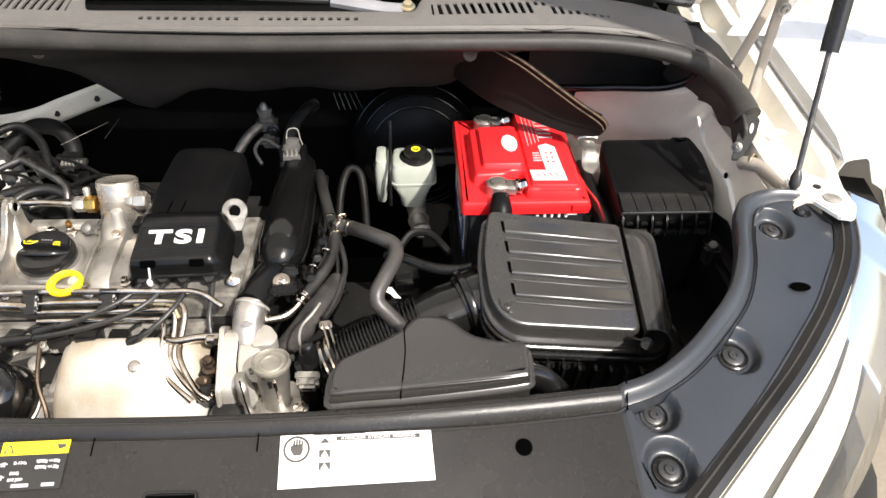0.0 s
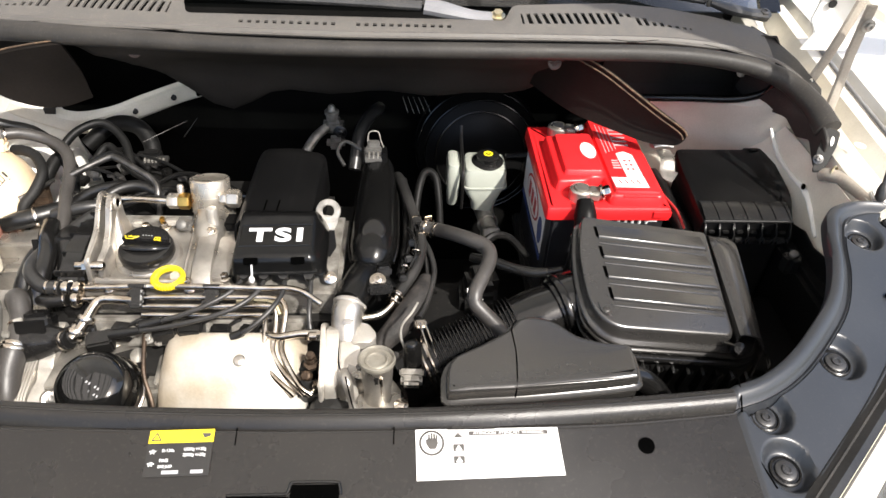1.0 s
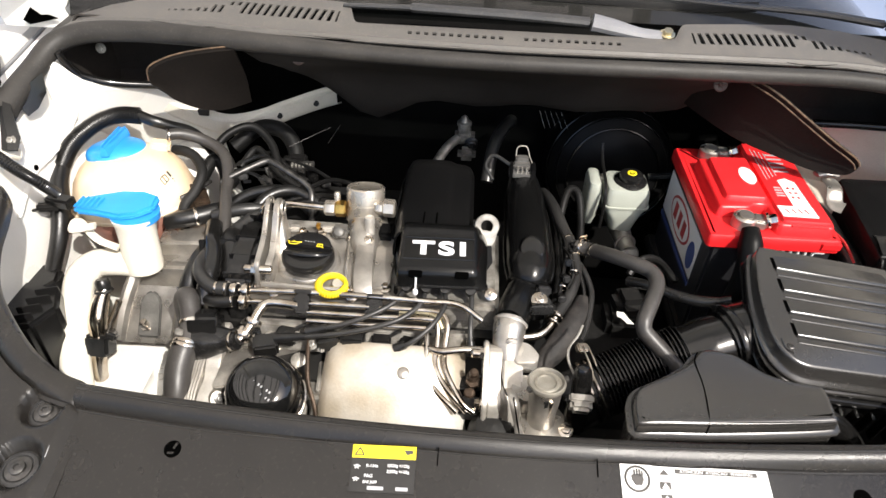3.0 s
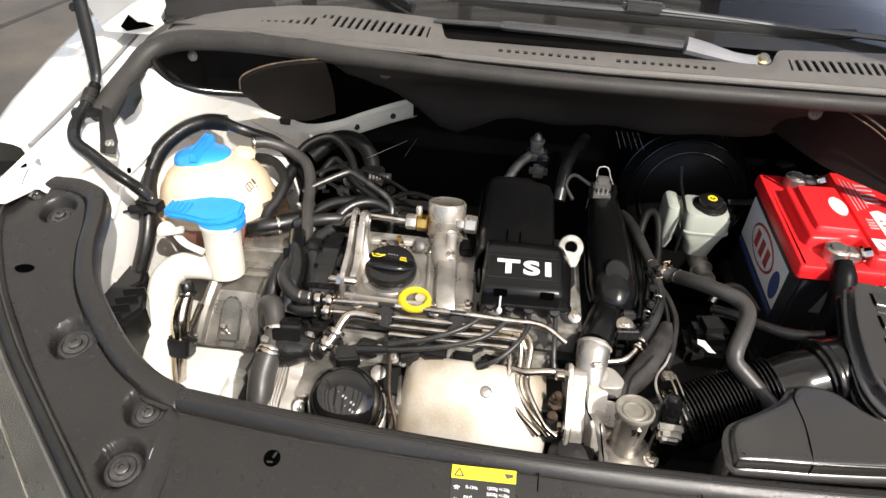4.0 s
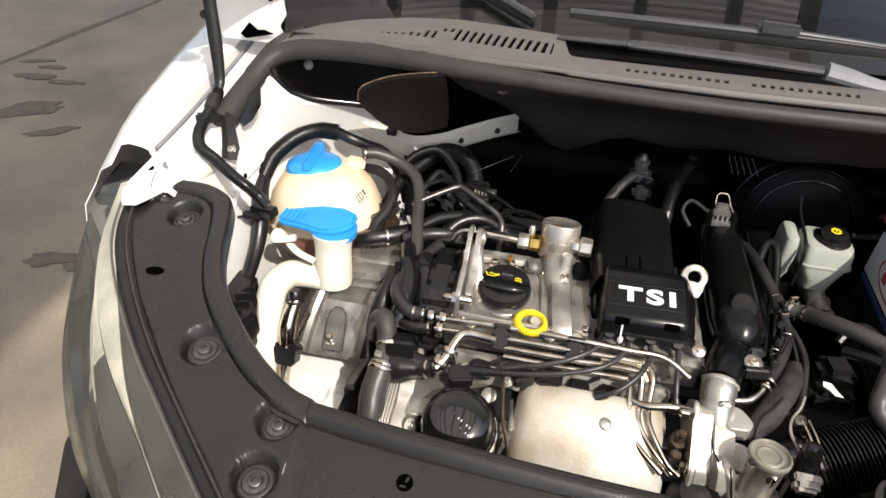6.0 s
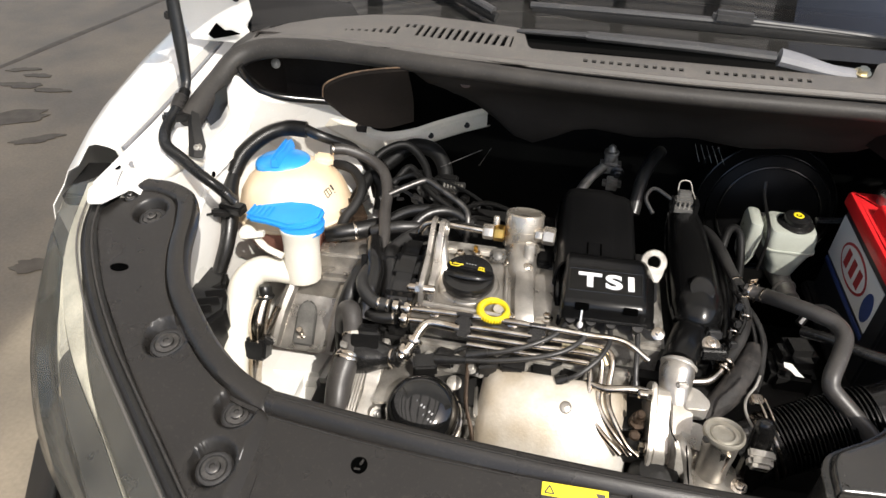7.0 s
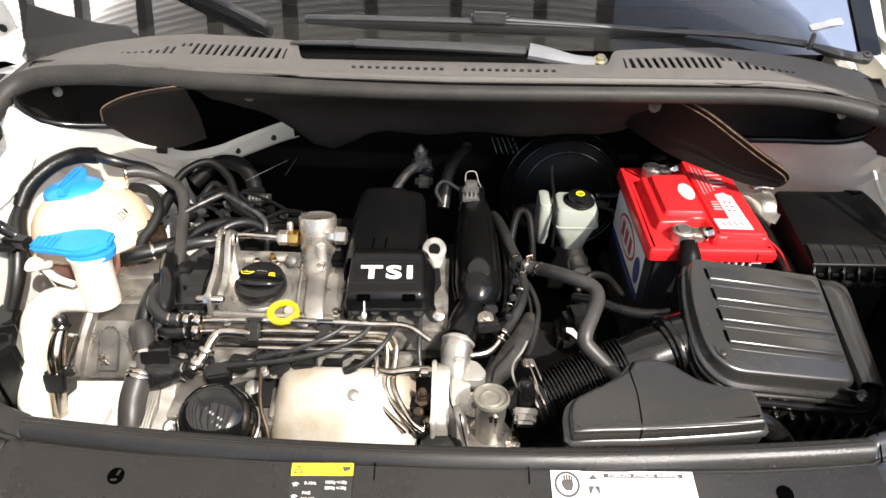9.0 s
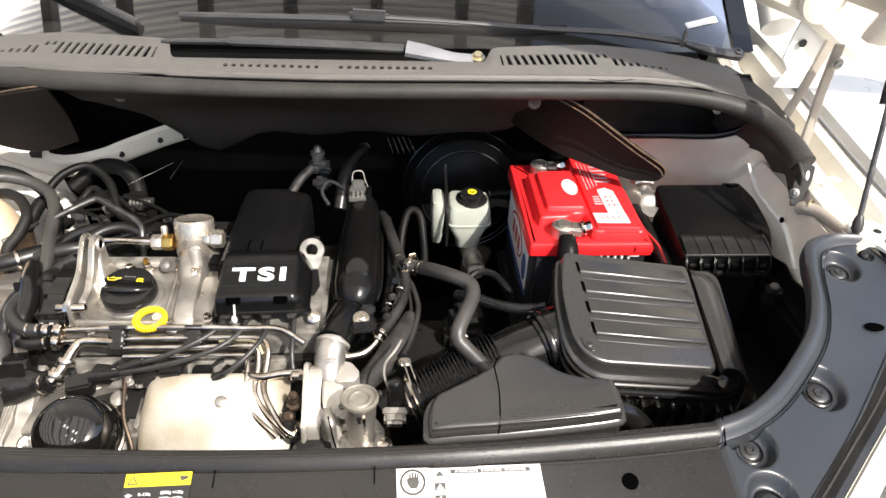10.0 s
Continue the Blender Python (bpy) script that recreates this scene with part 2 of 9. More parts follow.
# ---- shape helpers ----
def curve_through(pts, n=8):
    """Points along a smooth line through the given ones."""
    p = [Vector(q) for q in pts]
    if len(p) < 3:
        return [p[0].lerp(p[-1], i / n) for i in range(n + 1)]
    ext = [p[0] * 2 - p[1], *p, p[-1] * 2 - p[-2]]
    out = []
    for i in range(len(p) - 1):
        a, b, c, d = ext[i:i + 4]
        for k in range(n):
            s = k / n
            out.append(0.5 * (2 * b + (c - a) * s + (2 * a - 5 * b + 4 * c - d) * s * s + (3 * b - a - 3 * c + d) * s ** 3))
    return out + [p[-1]]


def sweep(pts, r, seg=12, n=8, flat=1.0, ribs=0, rib=0.0):
    """A round tube along a smooth line. r: a radius, or one for each point. ribs: rings along it, rib deep."""
    line = curve_through(pts, n if not ribs else max(n, 4 * ribs // max(1, len(pts) - 1)))
    m = len(line)
    radii = [r] * m if not isinstance(r, (list, tuple)) else [float(np.interp(i / (m - 1) * (len(r) - 1), range(len(r)), r)) for i in range(m)]
    bm, rings, up = bmesh.new(), [], None
    for i, p in enumerate(line):
        d = (line[min(i + 1, m - 1)] - line[max(i - 1, 0)]).normalized()
        if up is None:
            up = Vector((0, 0, 1)) if abs(d.z) < 0.9 else Vector((0, 1, 0))
        side = d.cross(up).normalized()
        up = side.cross(d).normalized()
        rad = radii[i]
        if ribs:
            rad += rib * (1 if (i // 2) % 2 else -1) * 0.5
        rings.append([bm.verts.new(p + (side * math.cos(2 * math.pi * k / seg) + up * math.sin(2 * math.pi * k / seg) * flat) * rad) for k in range(seg)])
    for a, b in zip(rings, rings[1:]):
        for k in range(seg):
            bm.faces.new((a[k], a[(k + 1) % seg], b[(k + 1) % seg], b[k]))
    bm.faces.new(rings[0][::-1])
    bm.faces.new(rings[-1])
    bmesh.ops.recalc_face_normals(bm, faces=bm.faces)
    return bm


def bevelled(bm, bev, segs=2):
    if bev > 0:
        bmesh.ops.bevel(bm, geom=[e for e in bm.edges if len(e.link_faces) == 2 and e.calc_face_angle(0) > 0.35], offset=bev, segments=segs, affect="EDGES", clamp_overlap=True)
    return bm


def box(c, size, rot=(0, 0, 0), bev=0.003, taper=1.0, segs=2):
    """A rounded block; taper narrows its top."""
    bm = bmesh.new()
    bmesh.ops.create_cube(bm, size=1)
    for v in bm.verts:
        if v.co.z > 0:
            v.co.x *= taper
            v.co.y *= taper
        v.co = Vector((v.co.x * size[0], v.co.y * size[1], v.co.z * size[2]))
    bevelled(bm, min(bev, 0.45 * min(size)), segs)
    bm.transform(pose(*c, *rot))
    return bm


def prism(poly, z0, z1, bev=0.003, m=Matrix(), top=None):
    """A solid from an outline in x and y; top gives another outline for its upper side."""
    bm = bmesh.new()
    a = [bm.verts.new((x, y, z0)) for x, y in poly]
    b = [bm.verts.new((x, y, z1)) for x, y in (top or poly)]
    bm.faces.new(a[::-1])
    bm.faces.new(b)
    k = len(poly)
    for i in range(k):
        bm.faces.new((a[i], a[(i + 1) % k], b[(i + 1) % k], b[i]))
    bmesh.ops.recalc_face_normals(bm, faces=bm.faces)
    bevelled(bm, bev)
    bm.transform(m)
    return bm


def lathe(profile, base, axis=(0, 0, 1), seg=32):
    """A turned solid: (radius, height) steps along an axis from base."""
    bm, rings = bmesh.new(), []
    for r, h in profile:
        rings.append([bm.verts.new((max(r, 1e-4) * math.cos(2 * math.pi * k / seg), max(r, 1e-4) * math.sin(2 * math.pi * k / seg), h)) for k in range(seg)])
    for a, b in zip(rings, rings[1:]):
        for k in range(seg):
            bm.faces.new((a[k], a[(k + 1) % seg], b[(k + 1) % seg], b[k]))
    bm.faces.new(rings[0][::-1])
    bm.faces.new(rings[-1])
    bmesh.ops.recalc_face_normals(bm, faces=bm.faces)
    bm.transform(Matrix.Translation(base) @ Vector(axis).to_track_quat("Z", "Y").to_matrix().to_4x4())
    return bm


def sheet(rows, thick=0.002, holes=None):
    """A curved sheet over rows of points, given a thickness; holes(i, j) leaves faces out."""
    bm = bmesh.new()
    g = [[bm.verts.new(p) for p in row] for row in rows]
    for i in range(len(g) - 1):
        for j in range(len(g[0]) - 1):
            if not (holes and holes(i, j)):
                bm.faces.new((g[i][j], g[i][j + 1], g[i + 1][j + 1], g[i + 1][j]))
    for v in [v for v in bm.verts if not v.link_faces]:
        bm.verts.remove(v)
    bm.normal_update()
    if thick:
        faces, rims = bm.faces[:], [e for e in bm.edges if len(e.link_faces) == 1]
        under = {v: bm.verts.new(v.co - v.normal * thick) for v in bm.verts[:]}
        for f in faces:
            bm.faces.new([under[v] for v in reversed(f.verts)])
        for e in rims:
            a, b = e.verts
            bm.faces.new((a, b, under[b], under[a]))
        bmesh.ops.recalc_face_normals(bm, faces=bm.faces)
    return bm


def ring(c, axis, R, r, seg=32, tube=10, flat=1.0):
    """A torus round an axis."""
    bm = bmesh.new()
    g = []
    for i in range(seg):
        a = 2 * math.pi * i / seg
        g.append([bm.verts.new(((R + r * math.cos(2 * math.pi * k / tube)) * math.cos(a), (R + r * math.cos(2 * math.pi * k / tube)) * math.sin(a), flat * r * math.sin(2 * math.pi * k / tube))) for k in range(tube)])
    for i in range(seg):
        for k in range(tube):
            bm.faces.new((g[i][k], g[(i + 1) % seg][k], g[(i + 1) % seg][(k + 1) % tube], g[i][(k + 1) % tube]))
    bmesh.ops.recalc_face_normals(bm, faces=bm.faces)
    bm.transform(Matrix.Translation(c) @ Vector(axis).to_track_quat("Z", "Y").to_matrix().to_4x4())
    return bm


def joined(*bms):
    """Several pieces of one part in one mesh."""
    out = bmesh.new()
    for b in bms:
        me = bpy.data.meshes.new("piece")
        b.to_mesh(me)
        out.from_mesh(me)
        bpy.data.meshes.remove(me)
        b.free()
    return out


def rounded(poly, r, n=5):
    """An outline with its corners rounded; r: one radius, or one for each corner."""
    out, k = [], len(poly)
    for i in range(k):
        p, a, b = Vector(poly[i]), Vector(poly[i - 1]), Vector(poly[(i + 1) % k])
        q = r[i] if isinstance(r, (list, tuple)) else r
        u, w = a - p, b - p
        qa, qb = p + u * min(0.48, q / u.length), p + w * min(0.48, q / w.length)
        for j in range(n + 1):
            s = j / n
            v = qa * (1 - s) ** 2 + p * 2 * s * (1 - s) + qb * s * s
            out.append((v.x, v.y))
    return out


def grown(poly, d):
    """An outline moved outwards by d."""
    k, out = len(poly), []
    area = sum(poly[i][0] * poly[(i + 1) % k][1] - poly[(i + 1) % k][0] * poly[i][1] for i in range(k))
    sg = 1 if area > 0 else -1
    for i in range(k):
        t = Vector(poly[(i + 1) % k]) - Vector(poly[i - 1])
        t.normalize()
        out.append((poly[i][0] + sg * t.y * d, poly[i][1] - sg * t.x * d))
    return out


def loft(rings, cap=True, base=True):
    """A solid over stacked closed rings of points."""
    bm = bmesh.new()
    g = [[bm.verts.new(p) for p in q] for q in rings]
    k = len(g[0])
    for a, b in zip(g, g[1:]):
        for i in range(k):
            bm.faces.new((a[i], a[(i + 1) % k], b[(i + 1) % k], b[i]))
    if cap:
        bm.faces.new(g[-1])
    if base:
        bm.faces.new(g[0][::-1])
    bmesh.ops.recalc_face_normals(bm, faces=bm.faces)
    return bm


def moulding(outline, steps, z):
    """A moulded shell: steps of (outward, down) from its top face, on the surface z(x, y)."""
    return loft([[Vector((x, y, z(x, y) + h)) for x, y in grown(outline, d)] for d, h in reversed(steps)])


def along_x(poly, x0, x1, bev=0.002):
    """A solid from an outline in y and z, between two places along x."""
    return prism(poly, x0, x1, bev, Matrix(((0, 0, 1, 0), (1, 0, 0, 0), (0, 1, 0, 0), (0, 0, 0, 1))))


ORIGIN = {}


def link_mesh(name, bm, material, where, angle=38):
    me = bpy.data.meshes.new(name)
    bm.transform(Matrix.Translation(-where))
    bm.to_mesh(me)
    bm.free()
    me.materials.append(material)
    me.polygons.foreach_set("use_smooth", [True] * len(me.polygons))
    me.set_sharp_from_angle(angle=radians(angle))
    return new(name, me)


def middle(bm):
    c = [v.co for v in bm.verts]
    lo, hi = [min(v[i] for v in c) for i in range(3)], [max(v[i] for v in c) for i in range(3)]
    return Vector([(a + b) / 2 for a, b in zip(lo, hi)]), lo, hi


def thing(name, at, label, category, group="", kind=""):
    """An empty at the base of a thing with parts."""
    ob = tagged(new(name), label, category, group, kind)
    ob.location = at
    ob.empty_display_size = 0.02
    ORIGIN[ob] = Vector(at)
    return ob


def part(name, bm, material, parent, label="", kind=""):
    """One mesh under a thing or under a part."""
    c, lo, hi = middle(bm)
    ob = link_mesh(name, bm, material, c)
    ob.parent = parent
    ob.location = c - ORIGIN[parent]
    ORIGIN[ob] = c
    return tagged(ob, label, "", "", kind)


def solo(name, bm, material, label, category, group="", kind=""):
    """A thing of one mesh, with its origin at its foot."""
    c, lo, hi = middle(bm)
    at = Vector((c.x, c.y, lo[2]))
    ob = link_mesh(name, bm, material, at)
    ob.location = at
    ORIGIN[ob] = at
    return tagged(ob, label, category, group, kind)


def lettering(text, size, m, material, parent, depth=0.0006, bold=0.0, name="lettering", space=1.0):
    """Raised letters in the built-in font, as a mesh under a thing."""
    cu = bpy.data.curves.new(name, "FONT")
    cu.body, cu.size, cu.extrude, cu.offset = text, size, depth, bold
    cu.align_x, cu.align_y, cu.space_character = "CENTER", "CENTER", space
    tmp = bpy.data.objects.new(name, cu)
    scene.collection.objects.link(tmp)
    me = bpy.data.meshes.new_from_object(tmp.evaluated_get(bpy.context.evaluated_depsgraph_get()))
    bm = bmesh.new()
    bm.from_mesh(me)
    bpy.data.objects.remove(tmp)
    bpy.data.curves.remove(cu)
    bpy.data.meshes.remove(me)
    bm.transform(m)
    return part(name, bm, material, parent)


def bolt(at, axis=(0, 0, 1), r=0.007, h=0.005):
    """A flanged hexagon bolt head."""
    a = lathe([(r * 1.5, 0), (r * 1.5, h * 0.25), (r * 1.1, h * 0.4)], at, axis, 20)
    b = lathe([(r, h * 0.3), (r, h), (r * 0.8, h * 1.12), (r * 0.45, h * 1.12), (r * 0.4, h * 0.8)], at, axis, 6)
    return joined(a, b)

# ---- ground and surroundings ----
gm = bmesh.new()
bmesh.ops.create_grid(gm, x_segments=60, y_segments=60, size=1)
for v in gm.verts:
    v.co = Vector((math.copysign(abs(v.co.x) ** 3, v.co.x) * 400, math.copysign(abs(v.co.y) ** 3, v.co.y) * 400, 0))
solo("ground", gm, M_CONCRETE, "stained brown concrete yard floor", "ground", kind="structure")


def stain(x, y, rx, ry, turn, seed):
    rnd = random.Random(seed)
    pts = []
    for i in range(40):
        a = 2 * math.pi * i / 40
        k = 1 + 0.20 * math.sin(2 * a + seed) + 0.14 * math.sin(3 * a + 2 * seed) + 0.10 * math.sin(7 * a + 3 * seed) + rnd.uniform(-0.07, 0.07)
        u, w = rx * k * math.cos(a), ry * k * math.sin(a)
        pts.append((x + u * math.cos(turn) - w * math.sin(turn), y + u * math.sin(turn) + w * math.cos(turn)))
    solo("oil_stain", prism(pts, 0.001, 0.0035, 0), M_OIL, "dark old oil stain soaked into the concrete", "stain", "oil stains on the floor")


for k, st in enumerate([(-2.92, 2.44, 0.07, 0.025, 0.3), (-2.80, 2.39, 0.06, 0.025, 0.2), (-2.80, 2.27, 0.10, 0.035, 0.25), (-2.62, 2.25, 0.10, 0.02, 0.2), (-2.60, 1.95, 0.17, 0.06, 0.5), (-2.36, 1.80, 0.10, 0.03, 0.5), (-1.79, 1.05, 0.075, 0.04, 0.2), (-1.66, 1.04, 0.06, 0.035, 0.1)]):
    stain(*st, k + 1)
crack = thing("floor_joint", (-3.0, 2.9, 0.0), "dirty joint line across the concrete floor", "floor joint", kind="structure")
part("joint", sweep([(-3.30, 1.30, 0.0), (-3.20, 1.85, 0.0), (-3.06, 2.45, 0.0), (-2.99, 2.85, 0.0), (-2.88, 3.40, 0.0), (-2.80, 3.9, 0.0), (-2.66, 4.7, 0.0)], [0.018, 0.026, 0.020, 0.030, 0.022, 0.028, 0.02], 8, 6, 0.12), M_OIL, crack)

# corrugated roof over the rear of the car, mirrored in the windscreen
rows = [[Vector((x, -4.56 + 0.0165 * i, 6.0 + 0.0085 * math.cos(i * math.pi / 2))) for x in (-12.0, -5.0, 0.0, 1.70)] for i in range(960)]
roof = thing("roof", (-5, 1.2, 6.0), "corrugated grey metal canopy roof on dark beams", "roof", kind="structure")
part("sheeting", sheet(rows, 0.0), M_FIBRE, roof)
for k in range(14):
    part("beam", box((-11.16 + k * 0.93, 3.4, 5.9), (0.13, 16.0, 0.16), bev=0.004), M_BEAM, roof)
part("beam", box((1.66, 3.4, 5.9), (0.16, 16.0, 0.16), bev=0.004), M_BEAM, roof)
for x in (-11.8, 1.66):
    part("post", box((x, 11.0, 2.95), (0.16, 0.16, 5.9), bev=0.004), M_BEAM, roof)

# ---- car body ----
car = thing("car_body", (0, 0.5, 0.0), "white car body around an open engine bay", "car", kind="structure")
part("undertray", box((0, 0.45, 0.30), (1.45, 1.0, 0.02)), M_VOID, car)
part("firewall", box((0, 0.93, 0.66), (1.5, 0.03, 0.74)), M_FIREWALL, car)
part("radiator_panel", box((0, 0.035, 0.55), (0.9, 0.03, 0.50)), M_VOID, car)


def ycurve(pairs, y):
    return float(np.interp(y, [p[0] for p in pairs], [p[1] for p in pairs]))


def fender(s):
    """Wing with its rounded top, folded inner flange and gutter."""
    xo = [(0.22, 0.803), (0.28, 0.835), (0.45, 0.876), (0.65, 0.902), (0.85, 0.915), (1.3, 0.92)]
    zc = [(0.22, 0.905), (0.45, 0.948), (0.65, 0.968), (0.85, 0.985), (1.3, 1.02)]
    rows = []
    ys = [0.290, 0.31, 0.33, 0.37, 0.42, 0.48, 0.55, 0.63, 0.72, 0.82, 0.92, 1.1, 1.3]
    for y in ys:
        x, z = ycurve(xo, y) + (0.19 * min(1.0, max(0.0, (y - 0.36) / 0.35)) if s > 0 else 0), ycurve(zc, y)
        xi = ycurve([(0.3, 0.775), (0.5, 0.785), (0.9, 0.80), (1.3, 0.81)], y) + (0.022 * min(1.0, max(0.0, (y - 0.32) / 0.08)) if s > 0 else 0)
        row = [(xi - 0.004, z - 0.055), (xi - 0.002, z - 0.02), (xi + 0.002, z - 0.006), (xi + 0.012, z - 0.002), (xi + 0.03, z), (x - 0.035, z - 0.004), (x - 0.015, z - 0.016),
               (x, z - 0.04), (x + 0.012, z - 0.09), (x + 0.02, z - 0.2), (x + 0.018, z - 0.34), (x + 0.0, z - 0.55), (x - 0.04, 0.24)]
        rows.append([Vector((s * a, y, b)) for a, b in row])
    part("fender", sheet(rows, 0.0015, lambda i, j: (i < 3 and j < 5) or (i < 2 and j < 7)), M_WHITE, car)
    # black blocks added in the gaps by the lamp in place of deep shade
    part("lamp_gap", box((s * 0.800, 0.345, 0.885), (0.070, 0.09, 0.02), (0, 0, -12 * s), 0.004), M_VOID, car)
    part("gap_filler", prism([(s * 0.43, -0.16), (s * 0.70, 0.18), (s * 0.67, 0.22), (s * 0.46, 0.03)], 0.795, 0.825, 0.003), M_VOID, car)
    # gutter: stepped sheet-metal ledge between wing and seal
    rows = []
    for k in range(29):
        y = 0.295 + 0.6 * k / 28
        xi = ycurve([(0.29, 0.700), (0.45, 0.700), (0.6, 0.705), (0.9, 0.72)], y)
        zl = ycurve([(0.29, 0.914), (0.45, 0.926), (0.6, 0.94), (0.9, 0.97)], y)
        dip = 0.010 * max(0, math.sin((y - 0.3) * 26)) + (0.016 * min(1.0, max(0.0, (y - 0.36) / 0.06)) if s > 0 else 0)
        g = 0.022 * min(1.0, max(0.0, (y - 0.32) / 0.08)) if s > 0 else 0.0
        rows.append([Vector((s * a, y, b)) for a, b in [(xi - 0.012, zl - 0.42), (xi - 0.010, zl - 0.05), (xi - 0.002, zl - 0.006), (xi + 0.01, zl + 0.002), (xi + 0.03, zl - dip), (xi + 0.05 + 0.2 * g, zl - dip - 0.002), (xi + 0.060 + 0.4 * g, zl + 0.004), (xi + 0.066 + g, zl + 0.006), (xi + 0.067 + g, zl - 0.02)]])
    # the right gutter's shade is put into its cream paint
    part("gutter", sheet(rows, 0.0015), M_WHITE if s < 0 else M_WHITEDIRTSHADE, car)
    # grey strip laid along the wing gap in place of its shadow
    part("shut_line", sweep([(s * (ycurve([(0.29, 0.700), (0.45, 0.700), (0.6, 0.705), (0.9, 0.72)], y) + (0.0905 if s > 0 else 0.0705)), y, ycurve([(0.29, 0.914), (0.45, 0.926), (0.6, 0.94), (0.9, 0.97)], y) + 0.0085) for y in (0.375, 0.42, 0.48, 0.54, 0.60, 0.68, 0.76)], 0.0032, 8, 5), M_ARM, car, "grey strip for the shade in the shut line")
    # headlamp bracket at the front end of the gutter
    poly = [(0.700, 0.326), (0.706, 0.345), (0.745, 0.352), (0.762, 0.325), (0.768, 0.285), (0.752, 0.258), (0.735, 0.262), (0.724, 0.285), (0.716, 0.302)]
    lb = part("lamp_bracket", prism([(s * x, y) for x, y in poly], 0.912, 0.920, 0.002, pose(0, 0, 0)), M_WHITE, car)
    if s > 0:
        part("hole", lathe([(0.011, 0), (0.011, 0.001)], (s * 0.742, 0.296, 0.9205)), M_ALUDIRTY, lb)
        part("hole", lathe([(0.005, 0), (0.005, 0.001)], (s * 0.735, 0.322, 0.9205)), M_VOID, lb)
    else:
        part("hole", lathe([(0.0052, 0), (0.0052, 0.001)], (-0.7590, 0.3372, 0.9212)), M_HOLE, lb)
        part("dent", prism([(-0.748, 0.352), (-0.744, 0.3535), (-0.7325, 0.339), (-0.7445, 0.343)], 0.0, 0.0008, 0.0, pose(0, 0, 0.9235)), M_ARM, lb)
        part("fold", sweep([(-0.7475, 0.332, 0.9208), (-0.7405, 0.312, 0.9206), (-0.733, 0.296, 0.9204)], 0.0007, 6, 3), M_ARM, lb)
        part("wing_mouth", loft([[Vector((-0.7115, 0.3655, 0.9040)) + Vector((0.2, -0.6, 0.75)).to_track_quat("Z", "Y").to_matrix() @ Vector((0.0105 * r * math.cos(a), 0.0150 * r * math.sin(a), h)) for a in [2 * math.pi * k / 24 for k in range(24)]] for r, h in ((1.15, -0.004), (1.15, 0.0), (1.0, 0.001), (0.95, -0.002), (0.1, -0.004))]), M_HOLE, lb)
    part("hole", lathe([(0.008, 0), (0.008, 0.0008)], (s * 0.741, 0.446, 0.9285)), M_LABEL if s > 0 else M_VOID, lb)
    part("wing_tube", sweep([(s * 0.680, 0.415, 0.898), (s * 0.686, 0.405, 0.904), (s * 0.698, 0.385, 0.906), (s * 0.706, 0.335, 0.906), (s * 0.702, 0.318, 0.90)], 0.0095, 12, 5), M_WHITEDIRTSHADE if s < 0 else M_HINGE, car)
    if s > 0:
        part("tube_end", ring((0.690, 0.4045, 0.9065), (0.6, -0.75, 0.25), 0.0098, 0.0018, 24, 8), M_ZINC, car, "tan tube end")
    # inner wing wall with the suspension tower and the plenum wall behind it
    rows = []
    for k in range(15):
        y = 0.24 + 0.66 * k / 14
        bulge = 0.06 * math.exp(-((y - 0.62) / 0.14) ** 2)
        rows.append([Vector((s * a, y, b)) for a, b in [(0.69, 0.90 - 0.05 * max(0.0, min(1.0, (0.335 - y) / 0.03))), (0.684 - 0.2 * bulge, 0.86 - 0.02 * max(0.0, min(1.0, (0.335 - y) / 0.03))), (0.676 - 0.7 * bulge, 0.80), (0.67 - bulge, 0.72), (0.665 - bulge, 0.6), (0.64 - bulge, 0.45), (0.60 - bulge, 0.32)]])
    # right walls take the cream copy that holds their shade and bounce light
    part("inner_wing", sheet(rows, 0.002), M_WHITE if s < 0 else M_WHITEDIRTSHADE, car)
    part("sealer_bead", sweep([(s * 0.6745, 0.566, 0.888), (s * 0.6765, 0.526, 0.866), (s * 0.6765, 0.4725, 0.860), (s * 0.6775, 0.422, 0.858), (s * 0.6755, 0.362, 0.826)], [0.003, 0.0042, 0.0036, 0.0042, 0.003], 8, 6, 0.8, 9, 0.0008), M_WHITE, car)
    part("wing_hole", lathe([(0.0045, 0), (0.0045, 0.0015)], (s * 0.676, 0.4325, 0.8655), (-s, 0, 0.1), 14), M_HOLE, car)
    n = 20
    rows = []
    for k in range(n + 1):
        u = k / n
        x = 0.50 + 0.195 * u
        top = ycurve([(0.40, 0.886), (0.50, 0.894), (0.565, 0.904), (0.611, 0.913), (0.640, 0.922), (0.662, 0.940), (0.671, 0.964), (0.695, 0.985)], x)
        base = ycurve([(0.40, 0.69), (0.55, 0.64), (0.62, 0.60), (0.70, 0.53)], x)
        rows.append([Vector((s * x, a, b)) for a, b in [(base + 0.12, 0.50), (base + 0.06, 0.70), (base + 0.035, 0.79), (base + 0.022, 0.84), (base + 0.012, (0.86 + top) / 2), (base + 0.004, top - 0.006), (base + 0.010, top)]])
    part("plenum_wall", sheet(rows, 0.002), M_WHITE if s < 0 else M_WHITEDIRTSHADE, car)
    # rubber lip on the plenum opening, and the dark well behind
    rim = [(0.674, 0.566, 0.985), (0.671, 0.572, 0.966), (0.662, 0.583, 0.942), (0.640, 0.596, 0.926), (0.611, 0.609, 0.917), (0.562, 0.629, 0.908), (0.50, 0.648, 0.898), (0.44, 0.668, 0.890)]
